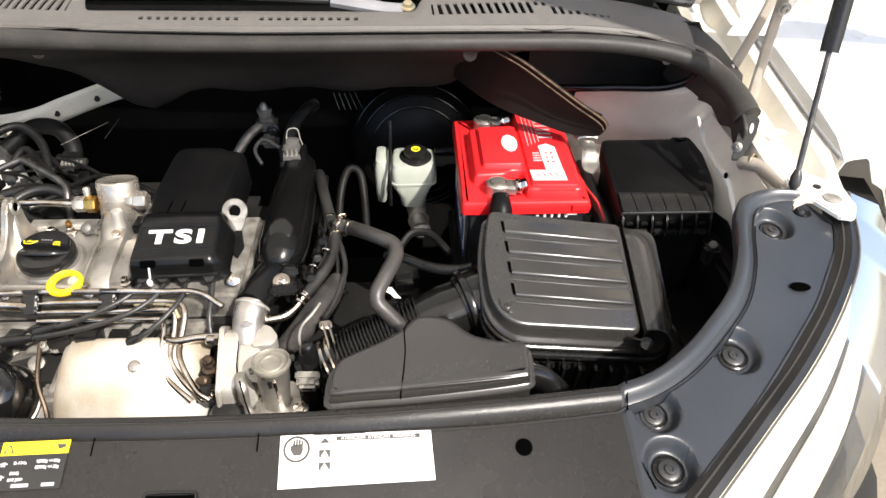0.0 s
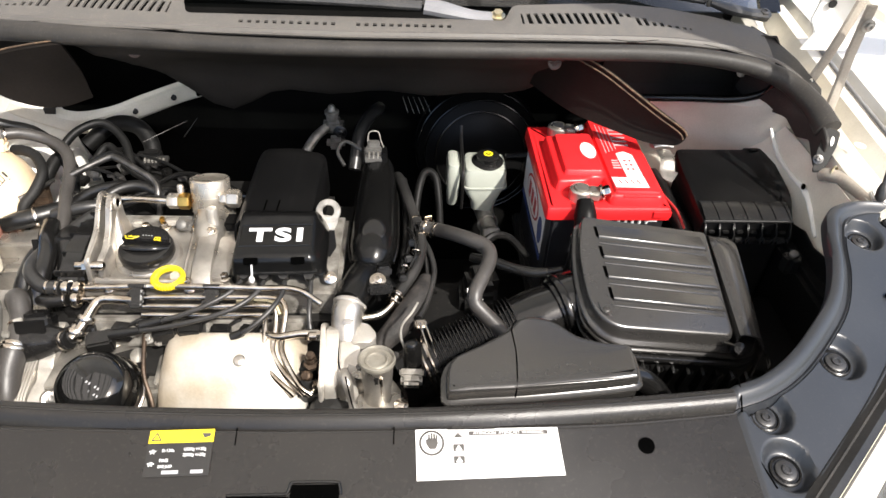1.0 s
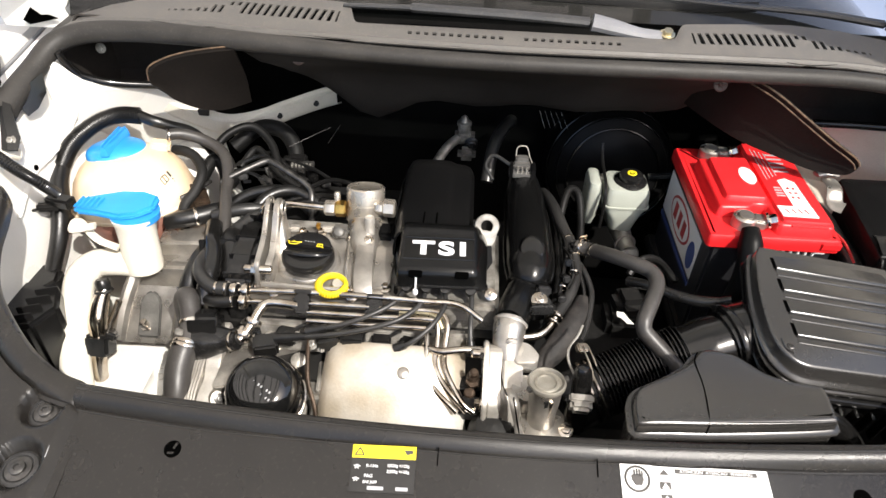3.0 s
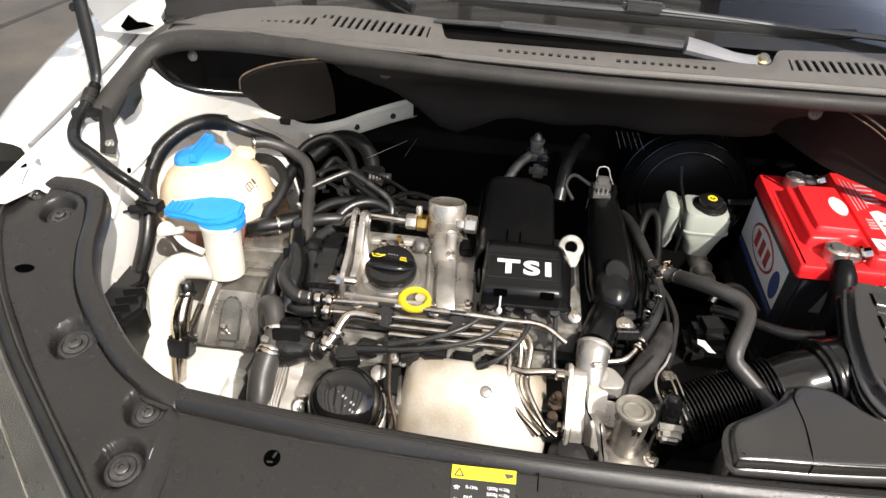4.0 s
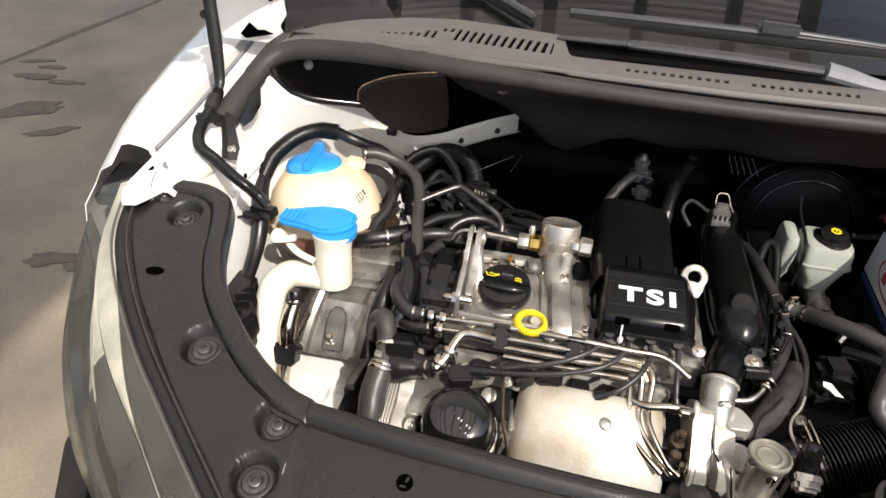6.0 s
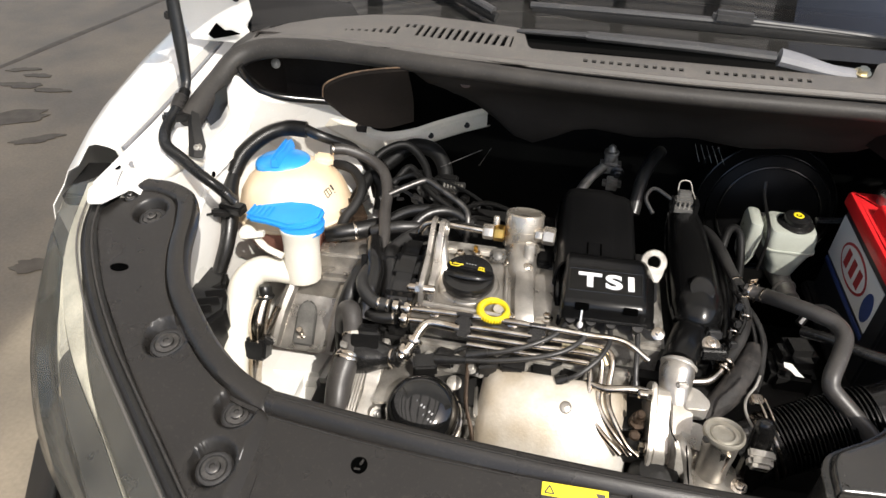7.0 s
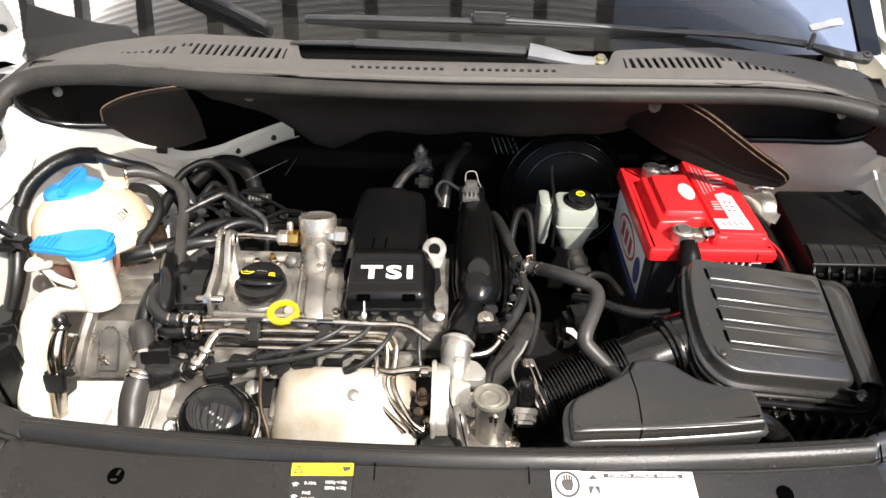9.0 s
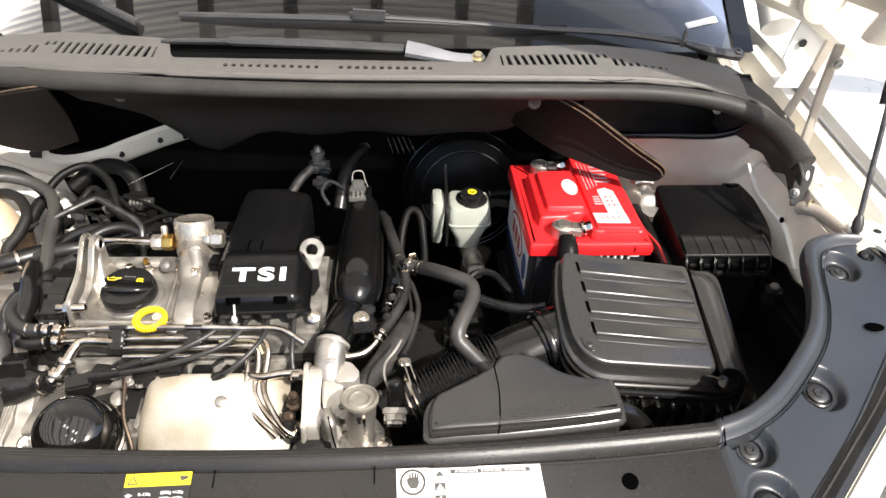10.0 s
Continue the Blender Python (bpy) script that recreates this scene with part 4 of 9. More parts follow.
# ---- headlamps ----
def headlamp(s):
    ob = thing("headlamp", (s * 0.68, 0.08, 0.62), "clear plastic headlamp with dusty grey seal along its top", "headlamp", "headlamps")
    A = [(0.772, 0.315, 0.918), (0.744, 0.224, 0.901), (0.697, 0.152, 0.888), (0.630, 0.076, 0.875), (0.560, 0.010, 0.863), (0.490, -0.054, 0.852), (0.448, -0.092, 0.845)]
    B = [(0.812, 0.303, 0.905), (0.784, 0.205, 0.880), (0.735, 0.110, 0.855), (0.675, 0.018, 0.830), (0.588, -0.075, 0.805), (0.520, -0.145, 0.78), (0.475, -0.178, 0.765)]
    C = [(0.828, 0.283, 0.875), (0.795, 0.185, 0.840), (0.757, 0.095, 0.800), (0.684, 0.000, 0.765), (0.575, -0.085, 0.735), (0.500, -0.150, 0.71), (0.455, -0.182, 0.70)]
    D = [(0.820, 0.280, 0.82), (0.785, 0.18, 0.76), (0.740, 0.085, 0.72), (0.655, -0.005, 0.69), (0.545, -0.095, 0.66), (0.47, -0.16, 0.64), (0.43, -0.19, 0.63)]
    mk = lambda q, o=0.0, z=0.0: [Vector((s * (p.x - o), p.y + o * 0.6, p.z + z)) for p in curve_through(q, 5)]
    part("lens", sheet([list(r) for r in zip(mk(A), mk(B), mk(C), mk(D))], 0.0), M_LENS, ob, "clear scratched plastic lens").visible_shadow = False
    part("reflector", sheet([list(r) for r in zip(mk(A, 0.012, -0.012), mk(B, 0.035, -0.012), mk(C, 0.06, 0.0), mk(D, 0.05, 0.0))], 0.002), M_CHROME, ob)
    # bands seen through the lens, with its light and shade painted in
    near, far = mk(A, 0.002, -0.006), mk(B, 0.018, 0.000)
    n = len(near) - 1
    ease = lambda u: (lambda q: q * q * (3 - 2 * q))(max(0.0, min(1.0, u)))
    wide = lambda u: (0.03 + 0.44 * ease((u - 0.22) / 0.42), 0.95 - 0.45 * ease((u - 0.15) / 0.50))
    strip = lambda lo, hi, z: [[near[i].lerp(far[i], f) + Vector((0, 0, dz)) for f, dz in ((lo(i / n), z - 0.004), (lo(i / n) + 0.01, z), ((lo(i / n) + hi(i / n)) / 2, z + 0.0015), (hi(i / n) - 0.01, z), (hi(i / n), z - 0.004))] for i in range(n + 1)]
    if s < 0:
        part("light_guide", sheet(strip(lambda u: wide(u)[0], lambda u: wide(u)[1], 0.0), 0.001), M_LAMPLIT, ob)
        part("inner_band", sheet(strip(lambda u: 0.0, lambda u: max(0.025, wide(u)[0] - 0.01), -0.003), 0.001), M_LAMPDIM, ob)
        outer_rows = strip(lambda u: wide(u)[1] + 0.01, lambda u: 1.0, -0.003)
        part("outer_band", sheet(outer_rows[:14], 0.001), M_LAMPLIT, ob)
        part("outer_band", sheet(outer_rows[13:], 0.001), M_LAMPDIM, ob)
    else:
        # white and cream bands paint the sun and sky glare on this lens
        part("light_guide", sheet(strip(lambda u: 0.0, lambda u: 0.42, 0.0), 0.001), M_MILK, ob)
        part("inner_band", sheet(strip(lambda u: 0.43, lambda u: 0.54, -0.004), 0.001), M_LAMPDIM, ob)
        part("ridge", sheet(strip(lambda u: 0.55, lambda u: 0.64, 0.001), 0.001), M_MILK, ob)
        part("outer_band", sheet(strip(lambda u: 0.65, lambda u: 1.0, -0.002), 0.001), M_CREAM, ob)
    bezel_rows = [list(r) for r in zip(mk(B, 0.018, -0.003), mk(B, 0.028, -0.008), mk(C, 0.035, 0.02), mk(C, 0.028, 0.01))]
    if s < 0:
        # bezel split: rear half in the lit colour, front half in the shaded
        part("bezel", sheet(bezel_rows[:14], 0.002), M_LAMPLIT, ob, "lamp bezel, rear half coloured as lit")
        part("bezel", sheet(bezel_rows[13:], 0.002), M_LAMPDIM, ob)
    else:
        part("bezel", sheet(bezel_rows, 0.002), M_SATIN, ob)
    part("seal", sheet([list(r) for r in zip(mk(A, 0.020, -0.018), mk(A, 0.018, -0.006), mk(A, 0.013, -0.002), mk(A, 0.006, 0.0), mk(A, 0.001, -0.003))], 0.003), M_RUBBER, ob, "dusty black rubber strip")
    part("lens_rim", sweep(mk(A, -0.002, 0.0)[::5], 0.0013, 6, 6), M_COWL, ob)
    part("seal_ridge", sweep(mk(A, 0.013, 0.000)[::5], 0.0018, 6, 6), M_SEAL, ob)


for side in (-1, 1):
    headlamp(side)

# ---- cowl, windscreen and wipers ----
cowl = thing("cowl_panel", (0, 0.6, 0.98), "dusty grey plastic scuttle panel with slotted air intakes", "cowl panel")


SEAL = [(-0.708, 0.452, 0.942), (-0.706, 0.490, 0.955), (-0.700, 0.540, 0.970), (-0.685, 0.580, 0.988), (-0.650, 0.598, 1.000), (-0.582, 0.594, 1.009), (-0.497, 0.582, 1.014), (-0.367, 0.556, 1.019), (-0.18, 0.537, 1.022), (0, 0.531, 1.022),
        (0.18, 0.535, 1.022), (0.336, 0.546, 1.019), (0.468, 0.561, 1.013), (0.555, 0.566, 1.004), (0.62, 0.562, 0.992), (0.664, 0.545, 0.978), (0.686, 0.498, 0.962), (0.693, 0.460, 0.948)]


def seal_at(x):
    q = [p for p in SEAL if p[1] > 0.536 or abs(p[0]) < 0.2]
    return float(np.interp(x, [p[0] for p in q], [p[1] for p in q])), float(np.interp(x, [p[0] for p in q], [p[2] for p in q]))


REAR = ((0.236, 0.634, 1.054), (0.33, 0.640, 1.057), (0.40, 0.650, 1.056), (0.48, 0.658, 1.048), (0.56, 0.660, 1.036), (0.62, 0.656, 1.024), (0.68, 0.640, 1.008))


def cowl_pt(x, v):
    """Surface of the scuttle: v from 0 at the front lip to 1 at its rear edge, which steps back at the two intakes."""
    ax = abs(x)
    a = ax / 0.68
    wide = 0.5 + 0.5 * math.tanh((ax - 0.236) / 0.006)
    yf, zf = seal_at(x)
    yf, zf = yf + 0.008, zf + 0.010
    yr = float(np.interp(ax, [r[0] for r in REAR], [r[1] for r in REAR])) - (0.016 if x > 0 else 0)
    zr = float(np.interp(ax, [r[0] for r in REAR], [r[2] for r in REAR]))
    yr, zr = 0.586 + (yr - 0.586) * wide, 1.043 + (zr - 1.043) * wide
    return Vector((x, yf + (yr - yf) * v, zf + (zr - zf) * v + 0.003 * math.sin(math.pi * v)))


nx = 447
vs = [0, 0.06, 0.12, 0.18, 0.25, 0.33, 0.40, 0.45, 0.50, 0.60, 0.70, 0.78, 0.84, 0.92, 1.0]


def cowl_holes(i, j):
    x = -0.67 + 1.31 * (i + 0.5) / (nx - 1)
    a = abs(x)
    lo, hi = (6, 9) if x < 0 else (6, 9)
    if i % 4 not in (1, 2):
        return False
    if 0.252 < a < 0.40:
        return lo <= j <= hi
    if 0.40 <= a < 0.424:
        return j == hi
    if 0.424 <= a < 0.51:
        m = int((a - 0.424) / 0.0122)
        return lo <= j <= max(lo, hi - 1 - m // 2)
    return 0.012 < a < 0.152 and 7 <= j <= 8


# slanted slots: each row shifts sideways as it runs back
rows = []
for i in range(nx):
    row = []
    for v in vs:
        x = -0.67 + 1.31 * i / (nx - 1)
        lean = 0.020 * (v - 0.6) * (1 if x < 0 else -1) * max(0.0, min(1.0, (abs(x) - 0.245) / 0.03)) * max(0.0, min(1.0, (0.62 - abs(x)) / 0.05))
        row.append(cowl_pt(x + lean, v))
    rows.append(row)
part("panel", sheet(rows, 0.0025, cowl_holes), M_COWL, cowl)
part("drain_tray", sheet([[Vector((x, 0.572 + 0.03 * (x / 0.68) ** 4, 1.006)), Vector((x, 0.60 + 0.02 * (x / 0.68) ** 4, 1.008)), Vector((x, 0.625, 1.012)), Vector((x, 0.665 + 0.05 * (x / 0.7) ** 2, 1.030 - 0.025 * (x / 0.7) ** 2))] for x in [-0.62 + 0.062 * k for k in range(21)]], 0.002), M_FIREWALL, cowl)
for lo_, hi_ in ((-0.63, -0.20), (0.30, 0.61)):
    part("edge_gap", sweep([cowl_pt(lo_ + (hi_ - lo_) * k / 14, 0.07 + 0.05 * math.sin(0.9 * k)) + Vector((0, -0.001, 0.0008)) for k in range(15)], [0.0006] + [0.0017] * 13 + [0.0006], 6, 4), M_HOLE, cowl)
part("screw", bolt((0.655, 0.672, 1.035), (0, -0.3, 1), 0.008, 0.006), M_DARKMETAL, cowl)
# seal along the front edge
seal = SEAL
part("seal", sweep([(x, y, z - 0.002 + (0.003 if -0.69 < x < -0.25 else 0.0)) for x, y, z in seal], [0.019, 0.018, 0.0172, 0.0168, 0.0164, 0.0160, 0.0154, 0.0142, 0.0124, 0.0118, 0.0118, 0.0120, 0.0124, 0.0128, 0.014, 0.016, 0.018, 0.019], 14, 8, 0.95), M_SEAL, cowl, "weathered black rubber bonnet seal")
part("seal_lip", sweep([(x * 0.995, y + 0.016, z + 0.012) for x, y, z in seal], 0.006, 8, 8), M_COWL, cowl)
s = -1
part("end_bracket", sheet([[Vector((s * x, y, z)) for x, y, z in r] for r in (((0.712, 0.462, 0.952), (0.700, 0.455, 0.956), (0.688, 0.450, 0.954)), ((0.700, 0.440, 0.945), (0.690, 0.432, 0.948), (0.676, 0.430, 0.944)), ((0.690, 0.415, 0.926), (0.678, 0.410, 0.930), (0.664, 0.412, 0.926)), ((0.684, 0.398, 0.914), (0.674, 0.394, 0.916), (0.664, 0.398, 0.914)))], 0.003), M_VOID, cowl)
part("end_bolt", bolt((s * 0.674, 0.4055, 0.9255), (0, -0.7, 0.7), 0.0048, 0.004), M_ALUDIRTY, cowl)
part("end_flap", sheet([[Vector((s * x, y, z)) for x, y, z in r] for r in (((0.700, 0.478, 0.950), (0.694, 0.476, 0.935), (0.688, 0.474, 0.925)), ((0.690, 0.500, 0.962), (0.684, 0.497, 0.945), (0.680, 0.490, 0.930)), ((0.676, 0.520, 0.972), (0.676, 0.517, 0.955), (0.676, 0.514, 0.944)))], 0.003), M_GLOSS, cowl)
# the other end carries a deep rubber flap and a slotted bracket
flap_side = [(0.43, 0.912), (0.44, 0.893), (0.475, 0.920), (0.509, 0.906), (0.548, 0.920), (0.598, 0.912), (0.640, 0.925), (0.62, 0.985), (0.56, 0.990), (0.50, 0.968), (0.452, 0.950), (0.434, 0.940)]
flap_mesh = prism(rounded(flap_side, 0.006, 3), -0.0025, 0.0025, 0.001, Matrix(((0, 0, 1, 0.684), (1, 0, 0, 0), (0, 1, 0, 0), (0, 0, 0, 1))))
for v in flap_mesh.verts:
    v.co.x -= 0.5 * max(0.0, v.co.y - 0.535)
part("end_flap", flap_mesh, M_SEAL, cowl, "dusty black rubber flap")
eb = part("end_bracket", prism(rounded([(0.664, 0.414), (0.678, 0.412), (0.700, 0.436), (0.708, 0.452), (0.690, 0.460), (0.676, 0.440)], 0.004, 3), -0.0015, 0.0015, 0.0006, Matrix(((1, 0, 0, 0), (0, 1, 0, 0), (0.25, 0.85, 1, 0.385), (0, 0, 0, 1)))), M_VOID, cowl)
part("slot", loft([[Vector((0.6945 + 0.0026 * r * math.cos(a) + 0.002 * math.sin(a), 0.4425 + 0.0052 * r * math.sin(a), 0.385 + 0.25 * 0.6945 + 0.85 * (0.4425 + 0.0052 * r * math.sin(a)) + h)) for a in [2 * math.pi * k / 20 for k in range(20)]] for r, h in ((1.0, 0.0012), (1.0, 0.0026), (0.1, 0.0026))]), M_LABEL, eb, "bright slot in the bracket")
part("end_bolt", bolt((0.672, 0.424, 0.918), (-0.2, -0.8, 0.6), 0.0048, 0.004), M_DARKMETAL, eb)
# moulded cover between the scuttle's end and the glass
part("end_cover", sheet([[Vector(p) for p in r] for r in (((-0.50, 0.655, 1.045), (-0.515, 0.672, 1.053), (-0.525, 0.69, 1.055)), ((-0.56, 0.660, 1.036), (-0.575, 0.69, 1.050), (-0.585, 0.712, 1.052)), ((-0.63, 0.656, 1.024), (-0.64, 0.69, 1.050), (-0.65, 0.722, 1.062)), ((-0.685, 0.645, 1.010), (-0.70, 0.69, 1.045), (-0.71, 0.735, 1.075)))], 0.003), M_SATIN, cowl)

part("corner_cap", sheet([[Vector(p) for p in r] for r in (((0.628, 0.572, 1.001), (0.628, 0.61, 1.012), (0.628, 0.648, 1.022)), ((0.650, 0.562, 0.994), (0.654, 0.595, 1.004), (0.657, 0.625, 1.012)), ((0.674, 0.545, 0.983), (0.680, 0.565, 0.990), (0.685, 0.585, 0.994)), ((0.692, 0.500, 0.965), (0.698, 0.515, 0.970), (0.704, 0.530, 0.973)))], 0.003), M_SEAL, cowl)
part("corner_cap", sheet([[Vector(p) for p in r] for r in (((-0.655, 0.606, 1.010), (-0.655, 0.63, 1.014), (-0.655, 0.655, 1.020)), ((-0.680, 0.597, 1.000), (-0.686, 0.625, 1.004), (-0.690, 0.650, 1.008)), ((-0.700, 0.565, 0.984), (-0.710, 0.60, 0.988), (-0.716, 0.640, 0.990)), ((-0.712, 0.505, 0.962), (-0.720, 0.54, 0.966), (-0.728, 0.58, 0.970)))], 0.003), M_SEAL, cowl)

# firewall liner hanging from the cowl, with its two curled ends
liner = thing("firewall_liner", (0, 0.66, 0.88), "dark felt liner hanging below the scuttle with two curled flaps", "insulation liner")
rows = []
for k in range(25):
    x = -0.412 + 0.80 * k / 24
    low = 0.885 - 0.03 * math.exp(-((x + 0.22) / 0.06) ** 2) + 0.10 * max(0.0, min(1.0, (abs(x) - 0.22) / 0.19)) ** 2 + 0.004 * math.sin(37 * x)
    d = seal_at(x)[0] - 0.531
    rows.append(curve_through([(x, 0.538 + d, 1.012), (x, 0.566 + d * 0.8, 0.993), (x, 0.598, max(0.972, low + 0.014)), (x, 0.64, max(0.940, low + 0.008)), (x, 0.675, low), (x, 0.70, low - 0.006)], 3))
part("liner", sheet(rows, 0.004), M_LINER, liner)
for x, y, z in ((-0.319, 0.5965, 0.982), (0.310, 0.583, 0.9835)):
    part("push_clip", joined(lathe([(0.010, 0), (0.0105, 0.001), (0.009, 0.002), (0.004, 0.001)], (x, y, z), (0, -0.95, 0.3), 18), *[box((x, y - 0.0022, z + 0.0009), (0.017, 0.0016, 0.0022), (18, a, 0), 0.0005) for a in (0, 60, 120)]), M_CLIP, liner)
# right flap: a curled tongue towards the battery; left flap: rounded
fr = [[(0.300, 0.585, 1.010), (0.290, 0.630, 0.960), (0.285, 0.670, 0.915)],
      [(0.345, 0.563, 1.003), (0.335, 0.592, 0.945), (0.325, 0.615, 0.905)],
      [(0.385, 0.550, 0.985), (0.375, 0.575, 0.930), (0.365, 0.585, 0.893)],
      [(0.430, 0.537, 0.957), (0.425, 0.555, 0.915), (0.415, 0.556, 0.885)],
      [(0.470, 0.521, 0.933), (0.468, 0.533, 0.905), (0.460, 0.530, 0.880)],
      [(0.494, 0.512, 0.920), (0.496, 0.515, 0.902), (0.490, 0.514, 0.884)],
      [(0.506, 0.507, 0.912), (0.507, 0.508, 0.902), (0.503, 0.508, 0.889)],
      [(0.5105, 0.5055, 0.9045), (0.511, 0.506, 0.9015), (0.510, 0.506, 0.898)]]
cols = [curve_through([r[j] for r in fr], 4) for j in range(3)]
part("flap", sheet([curve_through(list(r), 3) for r in zip(*cols)], 0.006), M_CLOTH, liner, "brown-black felt flap with worn edge")
part("flap_edge", sweep([(x, y - 0.002, z + 0.002) for x, y, z in [r[0] for r in fr]], 0.0016, 6, 6), M_WORN, liner)
part("flap_edge", sweep([(x - 0.004, y - 0.002, z - 0.004) for x, y, z in [r[0] for r in fr[1:]]], 0.0012, 6, 6), M_WORN, liner)
fl = [[(-0.400, 0.555, 1.012), (-0.400, 0.585, 0.955), (-0.405, 0.605, 0.905)],
      [(-0.440, 0.548, 1.008), (-0.442, 0.572, 0.950), (-0.448, 0.588, 0.896)],
      [(-0.480, 0.541, 1.001), (-0.485, 0.560, 0.950), (-0.482, 0.573, 0.905)],
      [(-0.510, 0.535, 0.990), (-0.515, 0.546, 0.955), (-0.507, 0.556, 0.925)],
      [(-0.523, 0.531, 0.980), (-0.528, 0.536, 0.960), (-0.521, 0.542, 0.945)]]
cols = [curve_through([r[j] for r in fl], 4) for j in range(3)]
part("flap", sheet([curve_through(list(r), 3) for r in zip(*cols)], 0.006), M_CLOTH, liner, "brown-black felt flap with worn edge")
part("flap_edge", sweep([(x, y - 0.002, z + 0.002) for x, y, z in [r[0] for r in fl] + [fl[-1][1]]], 0.0013, 6, 6), M_WORN, liner)

# windscreen
ws = thing("windscreen", (0, 0.9, 1.05), "sloping windscreen mirroring a corrugated roof", "windscreen", kind="structure")
rows = [[Vector((x, 0.645 + 0.07 * (x / 0.75) ** 2 + 0.9 * v + 0.01 * math.sin(math.pi * v), 1.045 - 0.02 * (x / 0.7) ** 2 + 0.50 * v + 0.05 * math.sin(math.pi * v))) for v in [k / 16 for k in range(17)]] for x in [-0.78 + 0.037 * k for k in range(41)]]
part("pane", sheet(rows, 0.0), M_WINDSHIELD, ws)
part("edge_band", sheet([[p + Vector((0, -0.002, 0.003)) for p in r] for r in rows[-2:]], 0.0), M_GLOSS, ws, "black border at the edge of the glass")
part("dashboard", box((-0.06, 1.36, 0.945), (1.48, 1.18, 0.09), bev=0.03), M_VOID, ws)
part("cabin_roof", box((0, 2.3, 1.62), (1.4, 1.6, 0.04), bev=0.015), M_WHITE, ws)
part("cabin_back", box((0, 2.4, 1.1), (1.4, 0.1, 1.0), bev=0.02), M_VOID, ws)
for s in (-1, 1):
    part("cabin_side", box((s * 0.80, 2.0, 1.1), (0.05, 1.0, 1.0), bev=0.015), M_WHITE, ws)
    part("door_panel", box((s * 0.87, 1.9, 0.62), (0.06, 1.24, 0.76), bev=0.02), M_WHITE, ws)
    part("pillar", sweep([(s * 0.785, 0.80, 1.04), (s * 0.785, 1.15, 1.32), (s * 0.775, 1.60, 1.56)], 0.03, 10, 5), M_WHITE, ws)


def wiper(kind):
    ob = thing("windscreen_wiper", (0, 0.65, 1.04), "black windscreen wiper resting at the foot of the glass", "wiper", "windscreen wipers")
    if kind == "right":
        part("blade", sweep([(-0.235, 0.690, 1.065), (-0.1, 0.676, 1.069), (0.1, 0.672, 1.068), (0.26, 0.680, 1.061), (0.37, 0.692, 1.063)], 0.005, 8, 6, 1.5), M_VOID, ob)
        part("frame", sweep([(-0.238, 0.692, 1.074), (-0.1, 0.678, 1.078), (0.1, 0.674, 1.077), (0.24, 0.680, 1.071), (0.33, 0.688, 1.064)], 0.0065, 8, 6, 0.8), M_WIPER, ob)
        part("arm", sweep([(0.07, 0.672, 1.083), (0.2, 0.675, 1.076), (0.33, 0.680, 1.067), (0.45, 0.675, 1.064), (0.55, 0.665, 1.056)], [0.006, 0.005, 0.006, 0.009, 0.010], 8, 6, 0.6), M_WIPER, ob)
        part("joint", box((0.055, 0.673, 1.084), (0.060, 0.018, 0.018), (0, 2, 0), 0.005), M_WIPER, ob)
        part("pivot_arm", sweep([(0.552, 0.652, 1.058), (0.59, 0.660, 1.046), (0.63, 0.670, 1.036), (0.66, 0.678, 1.030)], [0.007, 0.012, 0.011, 0.013], 10, 4, 0.7), M_WIPER, ob)
        part("washer_jet", lathe([(0.004, 0), (0.004, 0.022), (0.002, 0.026)], (0.552, 0.652, 1.052), (0, 0, 1), 10), M_DARKMETAL, ob)
    else:
        part("blade", sweep([(-0.62, 0.83, 1.150), (-0.45, 0.735, 1.105), (-0.285, 0.648, 1.064)], 0.006, 8, 6, 1.4), M_VOID, ob)
        part("frame", sweep([(-0.62, 0.835, 1.162), (-0.45, 0.738, 1.116), (-0.29, 0.650, 1.074)], 0.007, 8, 6, 0.8), M_WIPER, ob)
        part("arm", sweep([(0.108, 0.607, 1.056), (0.0, 0.611, 1.059), (-0.14, 0.614, 1.061), (-0.145, 0.614, 1.061), (-0.22, 0.620, 1.058), (-0.25, 0.624, 1.056)], [0.010, 0.010, 0.0095, 0.006, 0.005, 0.004], 10, 6, 0.7), M_WIPER, ob)
        part("arm_head", sweep([(0.112, 0.605, 1.057), (0.14, 0.602, 1.053), (0.18, 0.600, 1.046), (0.225, 0.600, 1.042)], [0.017, 0.016, 0.012, 0.012], 10, 5, 0.7), M_ARM, ob, "pale metal wiper arm head")
        part("pivot_nut", joined(lathe([(0.011, 0), (0.011, 0.003), (0.008, 0.004)], (0.219, 0.597, 1.047), (0, -0.3, 1), 18), lathe([(0.007, 0.003), (0.007, 0.009)], (0.219, 0.597, 1.047), (0, -0.3, 1), 6)), M_ZINC, ob)


wiper("right")
wiper("left")
part("plate", box((0.612, 0.738, 1.0645), (0.062, 0.012, 0.002), (33, -6, 19), 0.001), M_LABEL, ws, "small white plate behind the glass")

# ---- engine ----
eng = thing("engine", (-0.2, 0.35, 0.31), "grimy cast aluminium and black petrol engine", "engine")
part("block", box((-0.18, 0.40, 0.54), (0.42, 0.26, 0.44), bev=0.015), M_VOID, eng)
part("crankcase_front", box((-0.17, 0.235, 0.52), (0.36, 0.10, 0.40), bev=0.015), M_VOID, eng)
head = part("cylinder_head", box((-0.17, 0.37, 0.762), (0.34, 0.17, 0.05), bev=0.006), M_ALUDIRTY, eng)
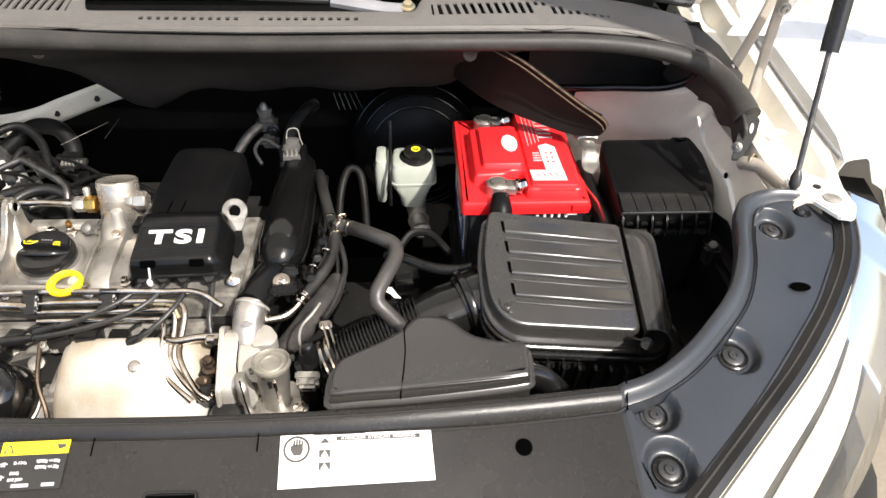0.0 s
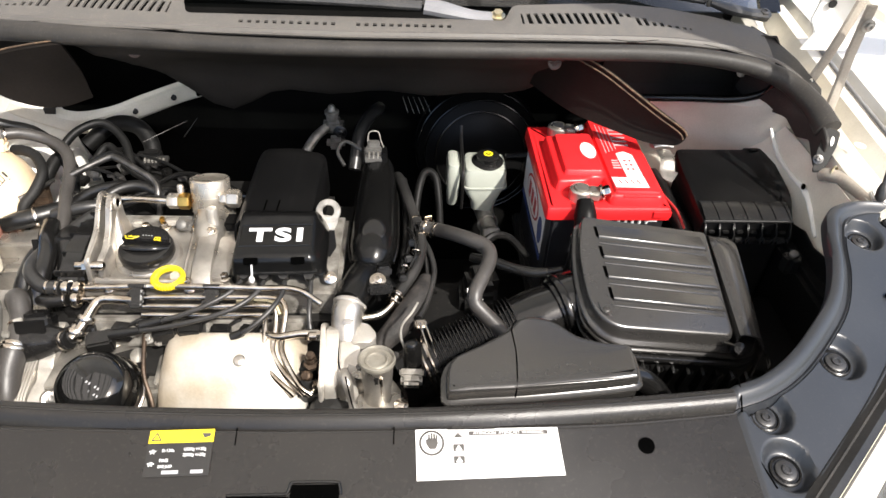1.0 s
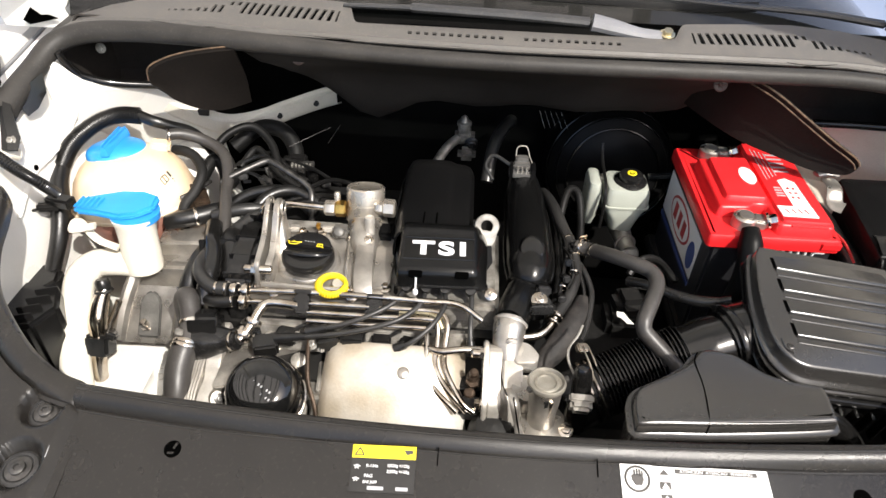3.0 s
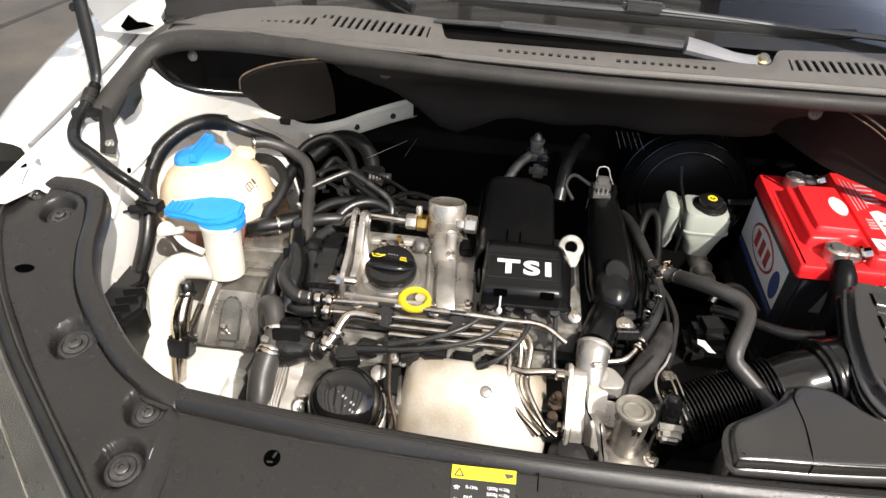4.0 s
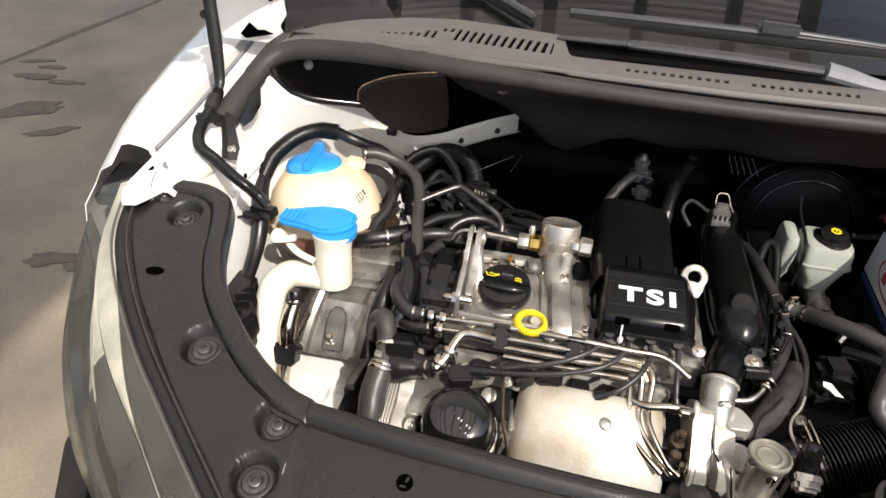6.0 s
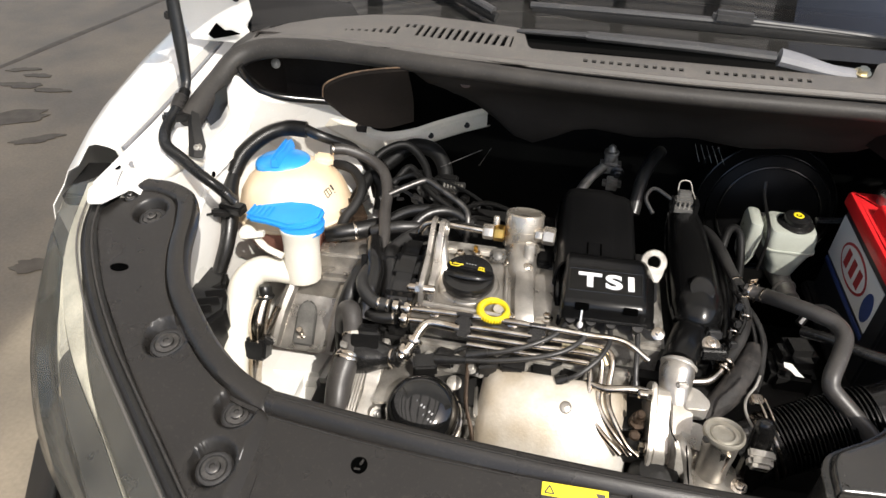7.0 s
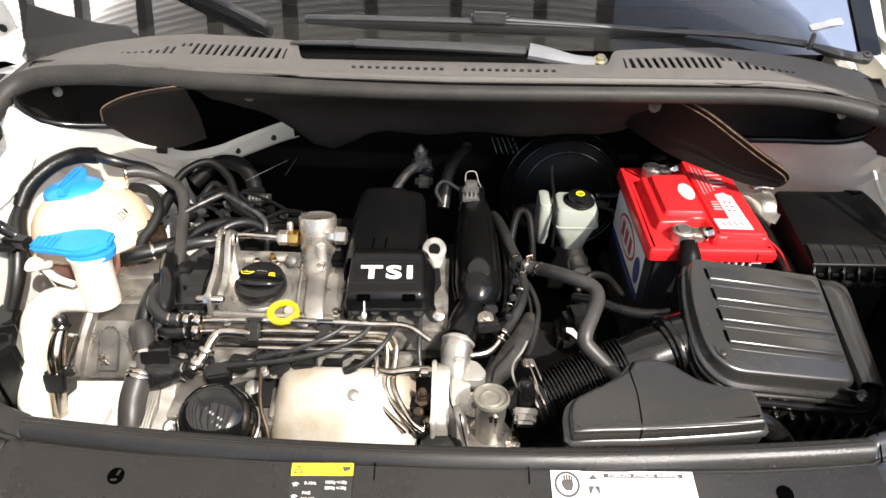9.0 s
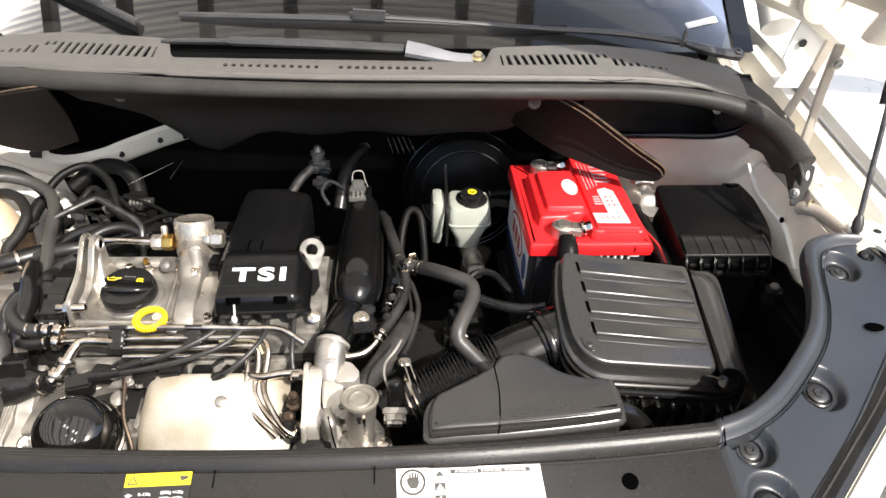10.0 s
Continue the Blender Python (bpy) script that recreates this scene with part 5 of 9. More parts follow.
camc = part("cam_cover", prism(rounded([(-0.326, 0.288), (-0.150, 0.290), (-0.146, 0.425), (-0.20, 0.43), (-0.318, 0.425)], 0.010, 3), 0.762, 0.793, 0.006), M_ALU, eng, "cast aluminium cam cover")
part("cover_hump", loft([[Vector((x + a, y, 0.782 + h - dz)) for a, h in ((-0.003, 0.0), (0.0005, 0.016), (0.004, 0.0225), (0.010, 0.0245), (0.022, 0.0245), (0.0285, 0.023), (0.031, 0.018), (0.0315, 0.0))] for x, y, dz in ((-0.2085, 0.392, 0.0), (-0.2065, 0.372, 0.0), (-0.2045, 0.345, 0.0), (-0.2020, 0.318, 0.0005), (-0.1990, 0.296, 0.003), (-0.1985, 0.288, 0.010))]), M_ALU, camc)
part("cover_step", prism(rounded([(-0.1720, 0.294), (-0.1480, 0.296), (-0.1490, 0.384), (-0.1760, 0.384)], 0.006, 3), 0.78, 0.800, 0.004), M_ALU, camc)
part("filler_boss", lathe([(0.046, 0.0), (0.044, 0.008), (0.041, 0.0115), (0.030, 0.012)], (-0.266, 0.346, 0.787), (0, -0.06, 1), 36), M_ALU, camc)
part("cover_rim", sweep([(-0.318, 0.292, 0.797), (-0.28, 0.290, 0.7975), (-0.24, 0.290, 0.7965), (-0.20, 0.290, 0.795)], 0.0048, 8, 5), M_ALU, camc)
for x, y in ((-0.200, 0.289), (-0.153, 0.300), (-0.216, 0.402), (-0.288, 0.408), (-0.262, 0.410)):
    part("bolt", bolt((x, y, 0.794), (0, 0, 1), 0.0055, 0.008), M_STEEL, camc)
part("cover_bead", sweep([(-0.218, 0.395, 0.795), (-0.214, 0.36, 0.797), (-0.211, 0.33, 0.797), (-0.208, 0.305, 0.796)], 0.0026, 8, 5), M_ALU, camc)
for x, y, w in ((-0.300, 0.412, 0.018), (-0.252, 0.416, 0.022)):
    part("cable_clip", box((x, y, 0.800), (w, 0.012, 0.010), (-10, 0, 6), 0.003), M_CASTPALE, camc)
part("brass_pin", box((-0.2665, 0.4165, 0.804), (0.006, 0.008, 0.008), (0, 0, 4), 0.001), M_BRASS, camc)
# belt-side end plate with its lifting eye
eye_side = rounded([(0.284, 0.745), (0.284, 0.800), (0.290, 0.832), (0.312, 0.838), (0.338, 0.846), (0.362, 0.868), (0.376, 0.878), (0.390, 0.874), (0.396, 0.858), (0.398, 0.835), (0.408, 0.805), (0.425, 0.79), (0.425, 0.745)], 0.009, 4)
ep = part("end_plate", along_x(eye_side, -0.3235, -0.3170, 0.002), M_ALU, eng)
part("second_plate", along_x(rounded([(0.290, 0.745), (0.290, 0.798), (0.300, 0.826), (0.322, 0.826), (0.345, 0.842), (0.366, 0.868), (0.377, 0.875), (0.389, 0.871), (0.394, 0.856), (0.394, 0.83), (0.404, 0.80), (0.404, 0.745)], 0.009, 4), -0.3125, -0.3040, 0.002), M_ALU, ep)
part("plate_web", sweep([(-0.309, 0.374, 0.850), (-0.304, 0.358, 0.825), (-0.298, 0.342, 0.804), (-0.292, 0.322, 0.796)], [0.0055, 0.008, 0.010, 0.009], 10, 5, 0.8), M_ALU, ep)
part("plate_core", along_x([(0.296, 0.75), (0.300, 0.800), (0.34, 0.820), (0.372, 0.852), (0.386, 0.850), (0.396, 0.80), (0.396, 0.75)], -0.3175, -0.3120, 0.001), M_ALUDIRTY, ep)
part("eye_hole", lathe([(0.0058, -0.001), (0.0058, 0.0225)], (-0.3250, 0.380, 0.860), (1, 0, 0), 20), M_HOLE, ep)
part("eye_boss", ring((-0.3035, 0.380, 0.860), (1, 0, 0), 0.0085, 0.0026, 24, 8), M_ALU, ep)
for y, z, a, b in ((0.2955, 0.8195, -0.338, 0.036), (0.292, 0.790, -0.328, 0.024)):
    part("stud", joined(lathe([(0.003, -0.002), (0.0062, 0.001), (0.0062, b - 0.002), (0.005, b)], (a, y, z), (1, 0, 0), 14), lathe([(0.0078, 0.010), (0.0078, 0.017)], (a, y, z), (1, 0, 0), 6)), M_STEEL, ep)
bc = part("belt_cover", prism([(0.275, 0.60), (0.275, 0.775), (0.295, 0.805), (0.34, 0.822), (0.39, 0.822), (0.425, 0.80), (0.435, 0.77), (0.435, 0.60)], -0.368, -0.334, 0.006, Matrix(((0, 0, 1, 0), (1, 0, 0, 0), (0, 1, 0, 0), (0, 0, 0, 1)))), M_PLASTIC, eng, "black plastic timing belt cover")
for k in range(5):
    part("cover_rib", box((-0.351, 0.295 + 0.032 * k, 0.818 - 0.006 * abs(k - 2)), (0.036, 0.004, 0.010), bev=0.001), M_PLASTIC, bc)
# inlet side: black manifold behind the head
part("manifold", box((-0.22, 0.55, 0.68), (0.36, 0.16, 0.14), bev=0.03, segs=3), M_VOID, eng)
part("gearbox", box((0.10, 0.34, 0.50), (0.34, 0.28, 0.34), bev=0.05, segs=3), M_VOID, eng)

# oil filler cap
oc = thing("oil_filler_cap", (-0.262, 0.342, 0.795), "black oil filler cap with yellow symbols on the cam cover", "oil cap")
part("cap", lathe([(0.0340, 0.0), (0.0362, 0.004), (0.0362, 0.014), (0.0340, 0.0185), (0.030, 0.0200), (0.0, 0.0200)], (-0.2655, 0.3445, 0.797), (0, -0.06, 1), 40), M_PLASTIC, oc)
half = [(0.0335 * math.cos(a), 0.0335 * math.sin(a)) for a in [math.pi * (0.03 + 0.94 * k / 20) for k in range(21)]]
part("raised_half", prism(half, 0.0, 0.0075, 0.0018, pose(-0.2655, 0.3425, 0.8160, 3, 0, -5)), M_PLASTIC, oc)
part("grip", sweep([(-0.2965, 0.3400, 0.8150), (-0.280, 0.3315, 0.8205), (-0.264, 0.3295, 0.8215), (-0.248, 0.3310, 0.8205), (-0.2345, 0.3390, 0.8150)], [0.003, 0.0045, 0.005, 0.0045, 0.003], 10, 5, 0.8), M_PLASTIC, oc)
part("neck", lathe([(0.031, -0.012), (0.031, 0.004)], (-0.2655, 0.3445, 0.797), (0, 0, 1), 28), M_ALU, oc)
MC = pose(-0.2655, 0.3425, 0.8238, 3, 0, -5)
inked = lambda pts, r=0.0006: sweep([MC @ Vector((x, y, 0.0)) for x, y in pts], r, 5, 1)
poly_ink = lambda pts: [inked(pts[i:i + 2]) for i in range(len(pts) - 1)]
part("oilcan_symbol", joined(*poly_ink([(-0.0275, 0.0065), (-0.0255, 0.0030), (-0.0165, 0.0030), (-0.0095, 0.0085), (-0.0155, 0.0075), (-0.0240, 0.0075)]), *poly_ink([(-0.0290, 0.0085), (-0.0255, 0.0062)]), *poly_ink([(-0.0205, 0.0078), (-0.0205, 0.0098)])), M_YELLOWLABEL, oc)
part("book_symbol", joined(*poly_ink([(0.0130, 0.0030), (0.0130, 0.0082), (0.0165, 0.0088), (0.0200, 0.0082), (0.0200, 0.0030), (0.0165, 0.0036), (0.0130, 0.0030)]), *poly_ink([(0.0165, 0.0036), (0.0165, 0.0088)]), *poly_ink([(0.0200, 0.0030), (0.0225, 0.0020)])), M_YELLOWLABEL, oc)
part("cap_marks", joined(*[box(MC @ Vector((x, 0.0115, 0.0)), (0.0012, 0.0008, 0.0005), bev=0) for x in (-0.005, -0.001, 0.003, 0.007)]), M_PRINT, oc)
# dipstick with its ribbed yellow ring
dp = thing("dipstick", (-0.228, 0.312, 0.78), "yellow ribbed plastic oil dipstick ring in front of the cam cover", "dipstick")
dax = Vector((0.03, -0.06, 0.99))
part("ring", ring((-0.2225, 0.2915, 0.803), dax, 0.0178, 0.0036, 40, 10, 1.5), M_YELLOW, dp)
for k in range(26):
    a = math.pi * (0.45 + 1.35 * k / 25)
    q = dax.to_track_quat("Z", "Y").to_matrix()
    part("rib", ring(Vector((-0.2225, 0.2915, 0.803)) + q @ Vector((0.0178 * math.cos(a), 0.0178 * math.sin(a), 0)), q @ Vector((-math.sin(a), math.cos(a), 0)), 0.0045, 0.0008, 12, 5), M_YELLOW, dp)
part("stem", sweep([(-0.2165, 0.2990, 0.801), (-0.2155, 0.3020, 0.785), (-0.215, 0.303, 0.75)], 0.0075, 12, 2), M_CASTPALE, dp, "pale dipstick tube")

# high-pressure pump
pm = thing("fuel_pump", (-0.19, 0.44, 0.79), "turned steel high-pressure fuel pump with brass union", "fuel pump")
pax = Vector((0.0, 0.33, 0.944)).normalized()
pb = Vector((-0.2018, 0.4440, 0.7955))
part("body", lathe([(0.020, -0.006), (0.0240, -0.002), (0.0240, 0.003), (0.0278, 0.004), (0.0285, 0.006), (0.0285, 0.030), (0.0280, 0.0305), (0.0285, 0.031), (0.0285, 0.0525), (0.0275, 0.0548), (0.0262, 0.0556), (0.0250, 0.0550), (0.0, 0.0555)], pb, pax, 40), M_TURNED, pm)
part("flange", prism([(-0.226, 0.43), (-0.205, 0.418), (-0.18, 0.42), (-0.166, 0.436), (-0.172, 0.462), (-0.215, 0.465)], 0.788, 0.802, 0.003), M_ALU, pm)
part("housing", sweep([(-0.2015, 0.440, 0.800), (-0.200, 0.420, 0.796), (-0.1955, 0.395, 0.792), (-0.1915, 0.370, 0.790)], [0.0245, 0.0245, 0.0215, 0.0150], 12, 4), M_ALU, pm)
# the post's sun highlight is put into its pale metal
part("post", lathe([(0.012, 0), (0.0078, 0.005), (0.0078, 0.034), (0.0068, 0.037), (0.0, 0.038)], (-0.1885, 0.4010, 0.797), (0, 0.12, 1), 18), M_CASTPALE, pm)
part("flange_bolt", bolt((-0.1885, 0.386, 0.806), (0, -0.4, 1), 0.0055, 0.006), M_STEEL, pm)
part("flange_bolt", bolt((-0.215, 0.425, 0.802), (0, 0, 1), 0.005, 0.006), M_STEEL, pm)
nut = lambda p, ax, r, h: lathe([(r * 0.85, 0), (r, 0.002), (r, h - 0.002), (r * 0.85, h)], p, ax, 6)
part("outlet_union", joined(nut((-0.173, 0.437, 0.829), (1, -0.05, 0), 0.0135, 0.018), nut((-0.184, 0.437, 0.829), (1, -0.05, 0), 0.010, 0.012)), M_TURNED, pm)
part("brass_union", joined(nut((-0.228, 0.438, 0.822), (-1, 0, 0), 0.0125, 0.016)), M_BRASS, pm, "brass union nut")
part("end_union", joined(nut((-0.244, 0.438, 0.822), (-1, 0, 0), 0.0115, 0.016), lathe([(0.005, 0), (0.005, 0.014), (0.0035, 0.016)], (-0.242, 0.445, 0.828), (0, 0.3, 1), 10)), M_TURNED, pm)
part("feed_pipe", sweep([(-0.258, 0.438, 0.822), (-0.285, 0.438, 0.824), (-0.318, 0.437, 0.8255), (-0.345, 0.436, 0.822), (-0.362, 0.428, 0.79)], 0.0048, 10, 6), M_STEEL, pm)
part("sensor", joined(box((-0.232, 0.412, 0.800), (0.026, 0.022, 0.016), (0, 0, 8), 0.004), lathe([(0.007, 0), (0.007, 0.012), (0.004, 0.014)], (-0.232, 0.402, 0.803), (0, -0.6, 0.8), 12)), M_POCKET, pm)
# black block stands for the shade at the pump's foot
part("base_shadow", box((-0.166, 0.420, 0.790), (0.024, 0.03, 0.030), bev=0.004), M_COVER, pm)

# ---- engine cover with lettering ----
cov = thing("engine_cover", (-0.085, 0.45, 0.79), "black plastic engine cover with white raised letters", "engine cover")
rows = []
for k in range(15):
    f = k / 14
    y = 0.366 + 0.213 * f
    e = max(0.0, (f - 0.80) / 0.20)
    dz, nar = -0.012 * e ** 3 - 0.004 * f, 1 - 0.10 * e ** 2
    shape = [(-0.152, -0.070), (-0.151, -0.030), (-0.1485, -0.014), (-0.143, -0.004), (-0.134, 0.0), (-0.106, 0.0012), (-0.082, 0.0008), (-0.076, -0.0012), (-0.070, -0.0040), (-0.054, -0.0062), (-0.046, -0.010), (-0.041, -0.020), (-0.039, -0.070)]
    rows.append([Vector((-0.096 + (x + 0.096) * nar, y, 0.844 + z + dz)) for x, z in shape])
rows.append([Vector((p.x, 0.584, min(p.z, 0.815))) for p in rows[-1]])
rows.append([Vector((p.x, 0.585, 0.770)) for p in rows[-1]])
part("upper_cover", sheet(rows, 0.003), M_COVER, cov)
for x in (-0.110, -0.092):
    part("cover_groove", sweep([(x, 0.384, 0.8452), (x, 0.40, 0.8450), (x, 0.412, 0.8440)], 0.0011, 6, 3), M_HOLE, cov)
part("side_skirt", sweep([(-0.153, 0.575, 0.795), (-0.154, 0.50, 0.800), (-0.152, 0.44, 0.806), (-0.147, 0.395, 0.806), (-0.143, 0.365, 0.798), (-0.141, 0.34, 0.782)], 0.0045, 8, 6, 1.8), M_SATIN, cov)
rows = []
face = [(0.386, 0.838), (0.3835, 0.8455), (0.3790, 0.8500), (0.3720, 0.8518), (0.3640, 0.8515), (0.3500, 0.8490), (0.3300, 0.8452), (0.3100, 0.8412), (0.3020, 0.8392), (0.2965, 0.8362), (0.2930, 0.8318), (0.2915, 0.8265), (0.2908, 0.8205), (0.2890, 0.8172), (0.2885, 0.8140), (0.2905, 0.8115), (0.297, 0.8105)]
for x, dz, dy in ((-0.1385, -0.034, 0.004), (-0.1382, -0.016, 0.003), (-0.1370, -0.006, 0.0015), (-0.1345, -0.0015, 0.0005), (-0.1300, 0, 0), (-0.0825, 0, 0), (-0.0400, 0, 0), (-0.0355, -0.0010, 0.0003), (-0.0320, -0.0045, 0.0010), (-0.0255, -0.0125, 0.0040), (-0.0200, -0.0210, 0.0080), (-0.0185, -0.034, 0.0100)):
    rows.append([Vector((x, y + dy * (1 if y < 0.34 else -1) + 0.04 * (x + 0.083) * (0.386 - y) / 0.09, max(z + dz, 0.806 if dz > -0.03 else 0.797))) for y, z in face])
part("lower_cover", sheet(rows, 0.003), M_DUCT, cov)
slope = lambda x, y: 0.8452 + 0.2 * (y - 0.33)
fx0, fx1, fy0, fy1 = -0.1310, -0.0390, 0.3110, 0.3465
edge_pts = [(fx0, fy0), (fx1, fy0 + 0.003), (fx1, fy1 + 0.003), (fx0, fy1), (fx0, fy0)]
for (xa, ya), (xb, yb) in zip(edge_pts, edge_pts[1:]):
    part("badge_frame", sweep([(xa, ya, slope(xa, ya) + 0.0002), ((xa + xb) / 2, (ya + yb) / 2, slope(0, (ya + yb) / 2) + 0.0002), (xb, yb, slope(xb, yb) + 0.0002)], 0.0008, 6, 1), M_GLOSS, cov)
lettering("TSI", 0.0385, Matrix.Translation((-0.0832, 0.3292, 0.8452)) @ Matrix.Rotation(radians(1.6), 4, "Z") @ Matrix.Rotation(radians(11.5), 4, "X") @ Matrix.Diagonal((1.22, 0.80, 1, 1)), M_PRINT, cov, 0.0012, 0.0013, "letters", 1.22)
for x in (-0.1126, -0.0523):
    part("clip_slot", box((x, 0.2945 + 0.04 * (x + 0.083), 0.8318), (0.0175, 0.010, 0.0085), (-28, 0, 2), 0.0008), M_HOLE, cov)
part("front_lip", sweep([(-0.1365, 0.2905, 0.8145), (-0.11, 0.2885, 0.8150), (-0.083, 0.2885, 0.8150), (-0.05, 0.2900, 0.8150), (-0.030, 0.2930, 0.8140)], 0.0022, 8, 5), M_SATIN, cov)
for x in (-0.124, -0.098, -0.073, -0.040):
    part("lead_socket", lathe([(0.0062, 0.0), (0.0072, 0.004), (0.0066, 0.014)], (x, 0.297, 0.800), (0, -0.5, 0.85), 14), M_RUBBER, cov)
part("white_peg", joined(sweep([(-0.1115, 0.291, 0.832), (-0.1115, 0.284, 0.815)], 0.0013, 8, 2), lathe([(0.002, 0), (0.0036, 0.003), (0.0036, 0.008), (0.0018, 0.011)], (-0.1115, 0.281, 0.806), (0, -0.2, 1), 12)), M_PRINT, cov)
part("screw", joined(lathe([(0.0085, 0), (0.0085, 0.002), (0.0066, 0.003)], (-0.0125, 0.2965, 0.800), (0, -0.55, 0.85), 20), bolt((-0.0125, 0.2955, 0.802), (0, -0.55, 0.85), 0.0045, 0.005)), M_STEEL, cov)
# lifting eye beside the cover
le = thing("lifting_eye", (-0.018, 0.392, 0.77), "steel engine lifting eye bracket", "lifting eye")
tear = lambda r, d: [(r * math.cos(a), max(-d, r * math.sin(a)) if math.sin(a) < -0.7 else r * math.sin(a)) for a in [2 * math.pi * k / 32 for k in range(32)]]
MEYE = pose(-0.0215, 0.390, 0.842, 52, 4, -4)
part("plate", loft([[MEYE @ Vector((x, y, z)) for x, y in tear(r, 9)] for r, z in ((0.0082, -0.0026), (0.0082, 0.0022), (0.0092, 0.0030), (0.0160, 0.0030), (0.0172, 0.0018), (0.0172, -0.0022), (0.0160, -0.0030), (0.0090, -0.0030), (0.0082, -0.0026))], False, False), M_ALUDIRTY, le)
part("stem", prism([(-0.013, 0.004), (-0.012, -0.006), (-0.009, -0.016), (0.011, -0.016), (0.0145, -0.006), (0.0155, 0.004)], -0.0028, 0.0028, 0.001, MEYE @ Matrix.Translation((0, -0.010, 0))), M_ALUDIRTY, le)
# foot coloured black so it is lost in shade beside the cover
part("foot", prism([(-0.006, 0.0), (0.0105, 0.0), (0.016, -0.024), (0.008, -0.040), (-0.002, -0.030)], -0.0060, -0.0020, 0.001, MEYE @ Matrix.Translation((0, -0.025, 0))), M_COVER, le, "lower bracket, black for the shade it sits in")
# ---- air duct over the cover ----
du = thing("charge_air_duct", (0.035, 0.44, 0.76), "smooth black plastic charge air duct beside the engine cover", "air duct")
part("duct", sweep([(0.0385, 0.598, 0.796), (0.0390, 0.590, 0.798), (0.040, 0.565, 0.798), (0.0412, 0.52, 0.798), (0.0415, 0.45, 0.799), (0.0415, 0.39, 0.799), (0.0414, 0.362, 0.798), (0.0410, 0.340, 0.796), (0.0405, 0.327, 0.794), (0.0402, 0.321, 0.792)], [0.012, 0.019, 0.0255, 0.0295, 0.0318, 0.0326, 0.0325, 0.0285, 0.0205, 0.010], 32, 6), M_DUCT, du)
part("oval_pad", loft([[Vector((0.0425, 0.366, 0.8245)) + Matrix.Rotation(radians(22), 3, "X") @ Vector((0.0165 * r * math.cos(2 * math.pi * k / 32), 0.0215 * r * math.sin(2 * math.pi * k / 32), h)) for k in range(32)] for r, h in ((1.04, 0.0), (1.0, 0.0048), (0.93, 0.0062), (0.70, 0.0074), (0.40, 0.0080), (0.02, 0.0082))]), M_GLOSS, du)
for s in (-1, 1):
    part("side_seam", sweep([(0.0405 + s * 0.020, 0.590, 0.796), (0.0412 + s * 0.0305, 0.52, 0.797), (0.0415 + s * 0.0335, 0.45, 0.797), (0.0415 + s * 0.0340, 0.37, 0.796), (0.0412 + s * 0.029, 0.338, 0.792)], 0.0022, 8, 6, 1.4), M_GLOSS, du)
part("collar", ring((0.0385, 0.338, 0.786), (0.22, 0.75, 0.45), 0.0262, 0.0026, 32, 8), M_GLOSS, du)
part("throat", sweep([(0.040, 0.350, 0.779), (0.032, 0.320, 0.784), (0.022, 0.288, 0.786), (0.0145, 0.263, 0.785)], [0.0235, 0.0235, 0.0230, 0.0218], 28, 6), M_DUCT, du)
cn = part("connector", joined(box((0.0335, 0.566, 0.832), (0.030, 0.016, 0.018), bev=0.003), box((0.0335, 0.557, 0.826), (0.033, 0.014, 0.012), bev=0.003)), M_POCKET, du, "grey cable plug with wire loop")
for x, w in ((0.0165, 0.005), (0.0510, 0.008)):
    part("plug_cheek", box((x, 0.561, 0.830), (w, 0.023, 0.021), bev=0.0015), M_COVER, cn)
for x in (0.0265, 0.0335, 0.0405):
    part("plug_rib", box((x, 0.5555, 0.8335), (0.0025, 0.008, 0.010), (0, 0, 0), 0.0006), M_ALUDIRTY, cn)
part("plug_top", box((0.0335, 0.574, 0.843), (0.020, 0.012, 0.010), bev=0.002), M_POCKET, cn)
part("lock_wire", joined(sweep([(0.0235, 0.578, 0.845), (0.026, 0.588, 0.856), (0.040, 0.590, 0.856), (0.0455, 0.576, 0.845)], 0.0011, 6, 5), sweep([(0.045, 0.578, 0.846), (0.048, 0.572, 0.842), (0.050, 0.565, 0.839)], 0.0010, 6, 3)), M_ALUDIRTY, cn)
part("cable_loop", sweep([(0.015, 0.565, 0.836), (-0.012, 0.575, 0.846), (-0.024, 0.560, 0.836), (-0.012, 0.540, 0.822)], 0.003, 8, 6), M_GREYHOSE, cn)

# ---- turbo side: alloy flange, actuator and shield ----
tb = thing("turbocharger_housing", (0.01, 0.20, 0.62), "pale cast aluminium turbocharger housing with flanges", "turbocharger")
part("neck", sweep([(0.0150, 0.267, 0.784), (0.0130, 0.255, 0.779), (0.0115, 0.240, 0.771), (0.0120, 0.220, 0.757)], [0.0208, 0.0214, 0.0195, 0.0175], 24, 6), M_ALU, tb)
part("neck_ring", ring((0.0148, 0.264, 0.783), (0.2, 0.8, 0.4), 0.0208, 0.0020, 28, 8), M_CASTPALE, tb)
part("neck_flat", box((0.0150, 0.2315, 0.7850), (0.013, 0.020, 0.007), (-34, 0, 4), 0.002), M_ALU, tb)
part("flange", along_x(rounded([(0.226, 0.787), (0.158, 0.740), (0.146, 0.69), (0.165, 0.65), (0.25, 0.67), (0.252, 0.76)], 0.008, 3), -0.0185, -0.0125, 0.0015), M_CASTPALE, tb)
part("flange_step", along_x(rounded([(0.222, 0.781), (0.160, 0.7385), (0.150, 0.69), (0.168, 0.65), (0.25, 0.67), (0.248, 0.76)], 0.008, 3), -0.0125, 0.0045, 0.0015), M_CASTPALE, tb)
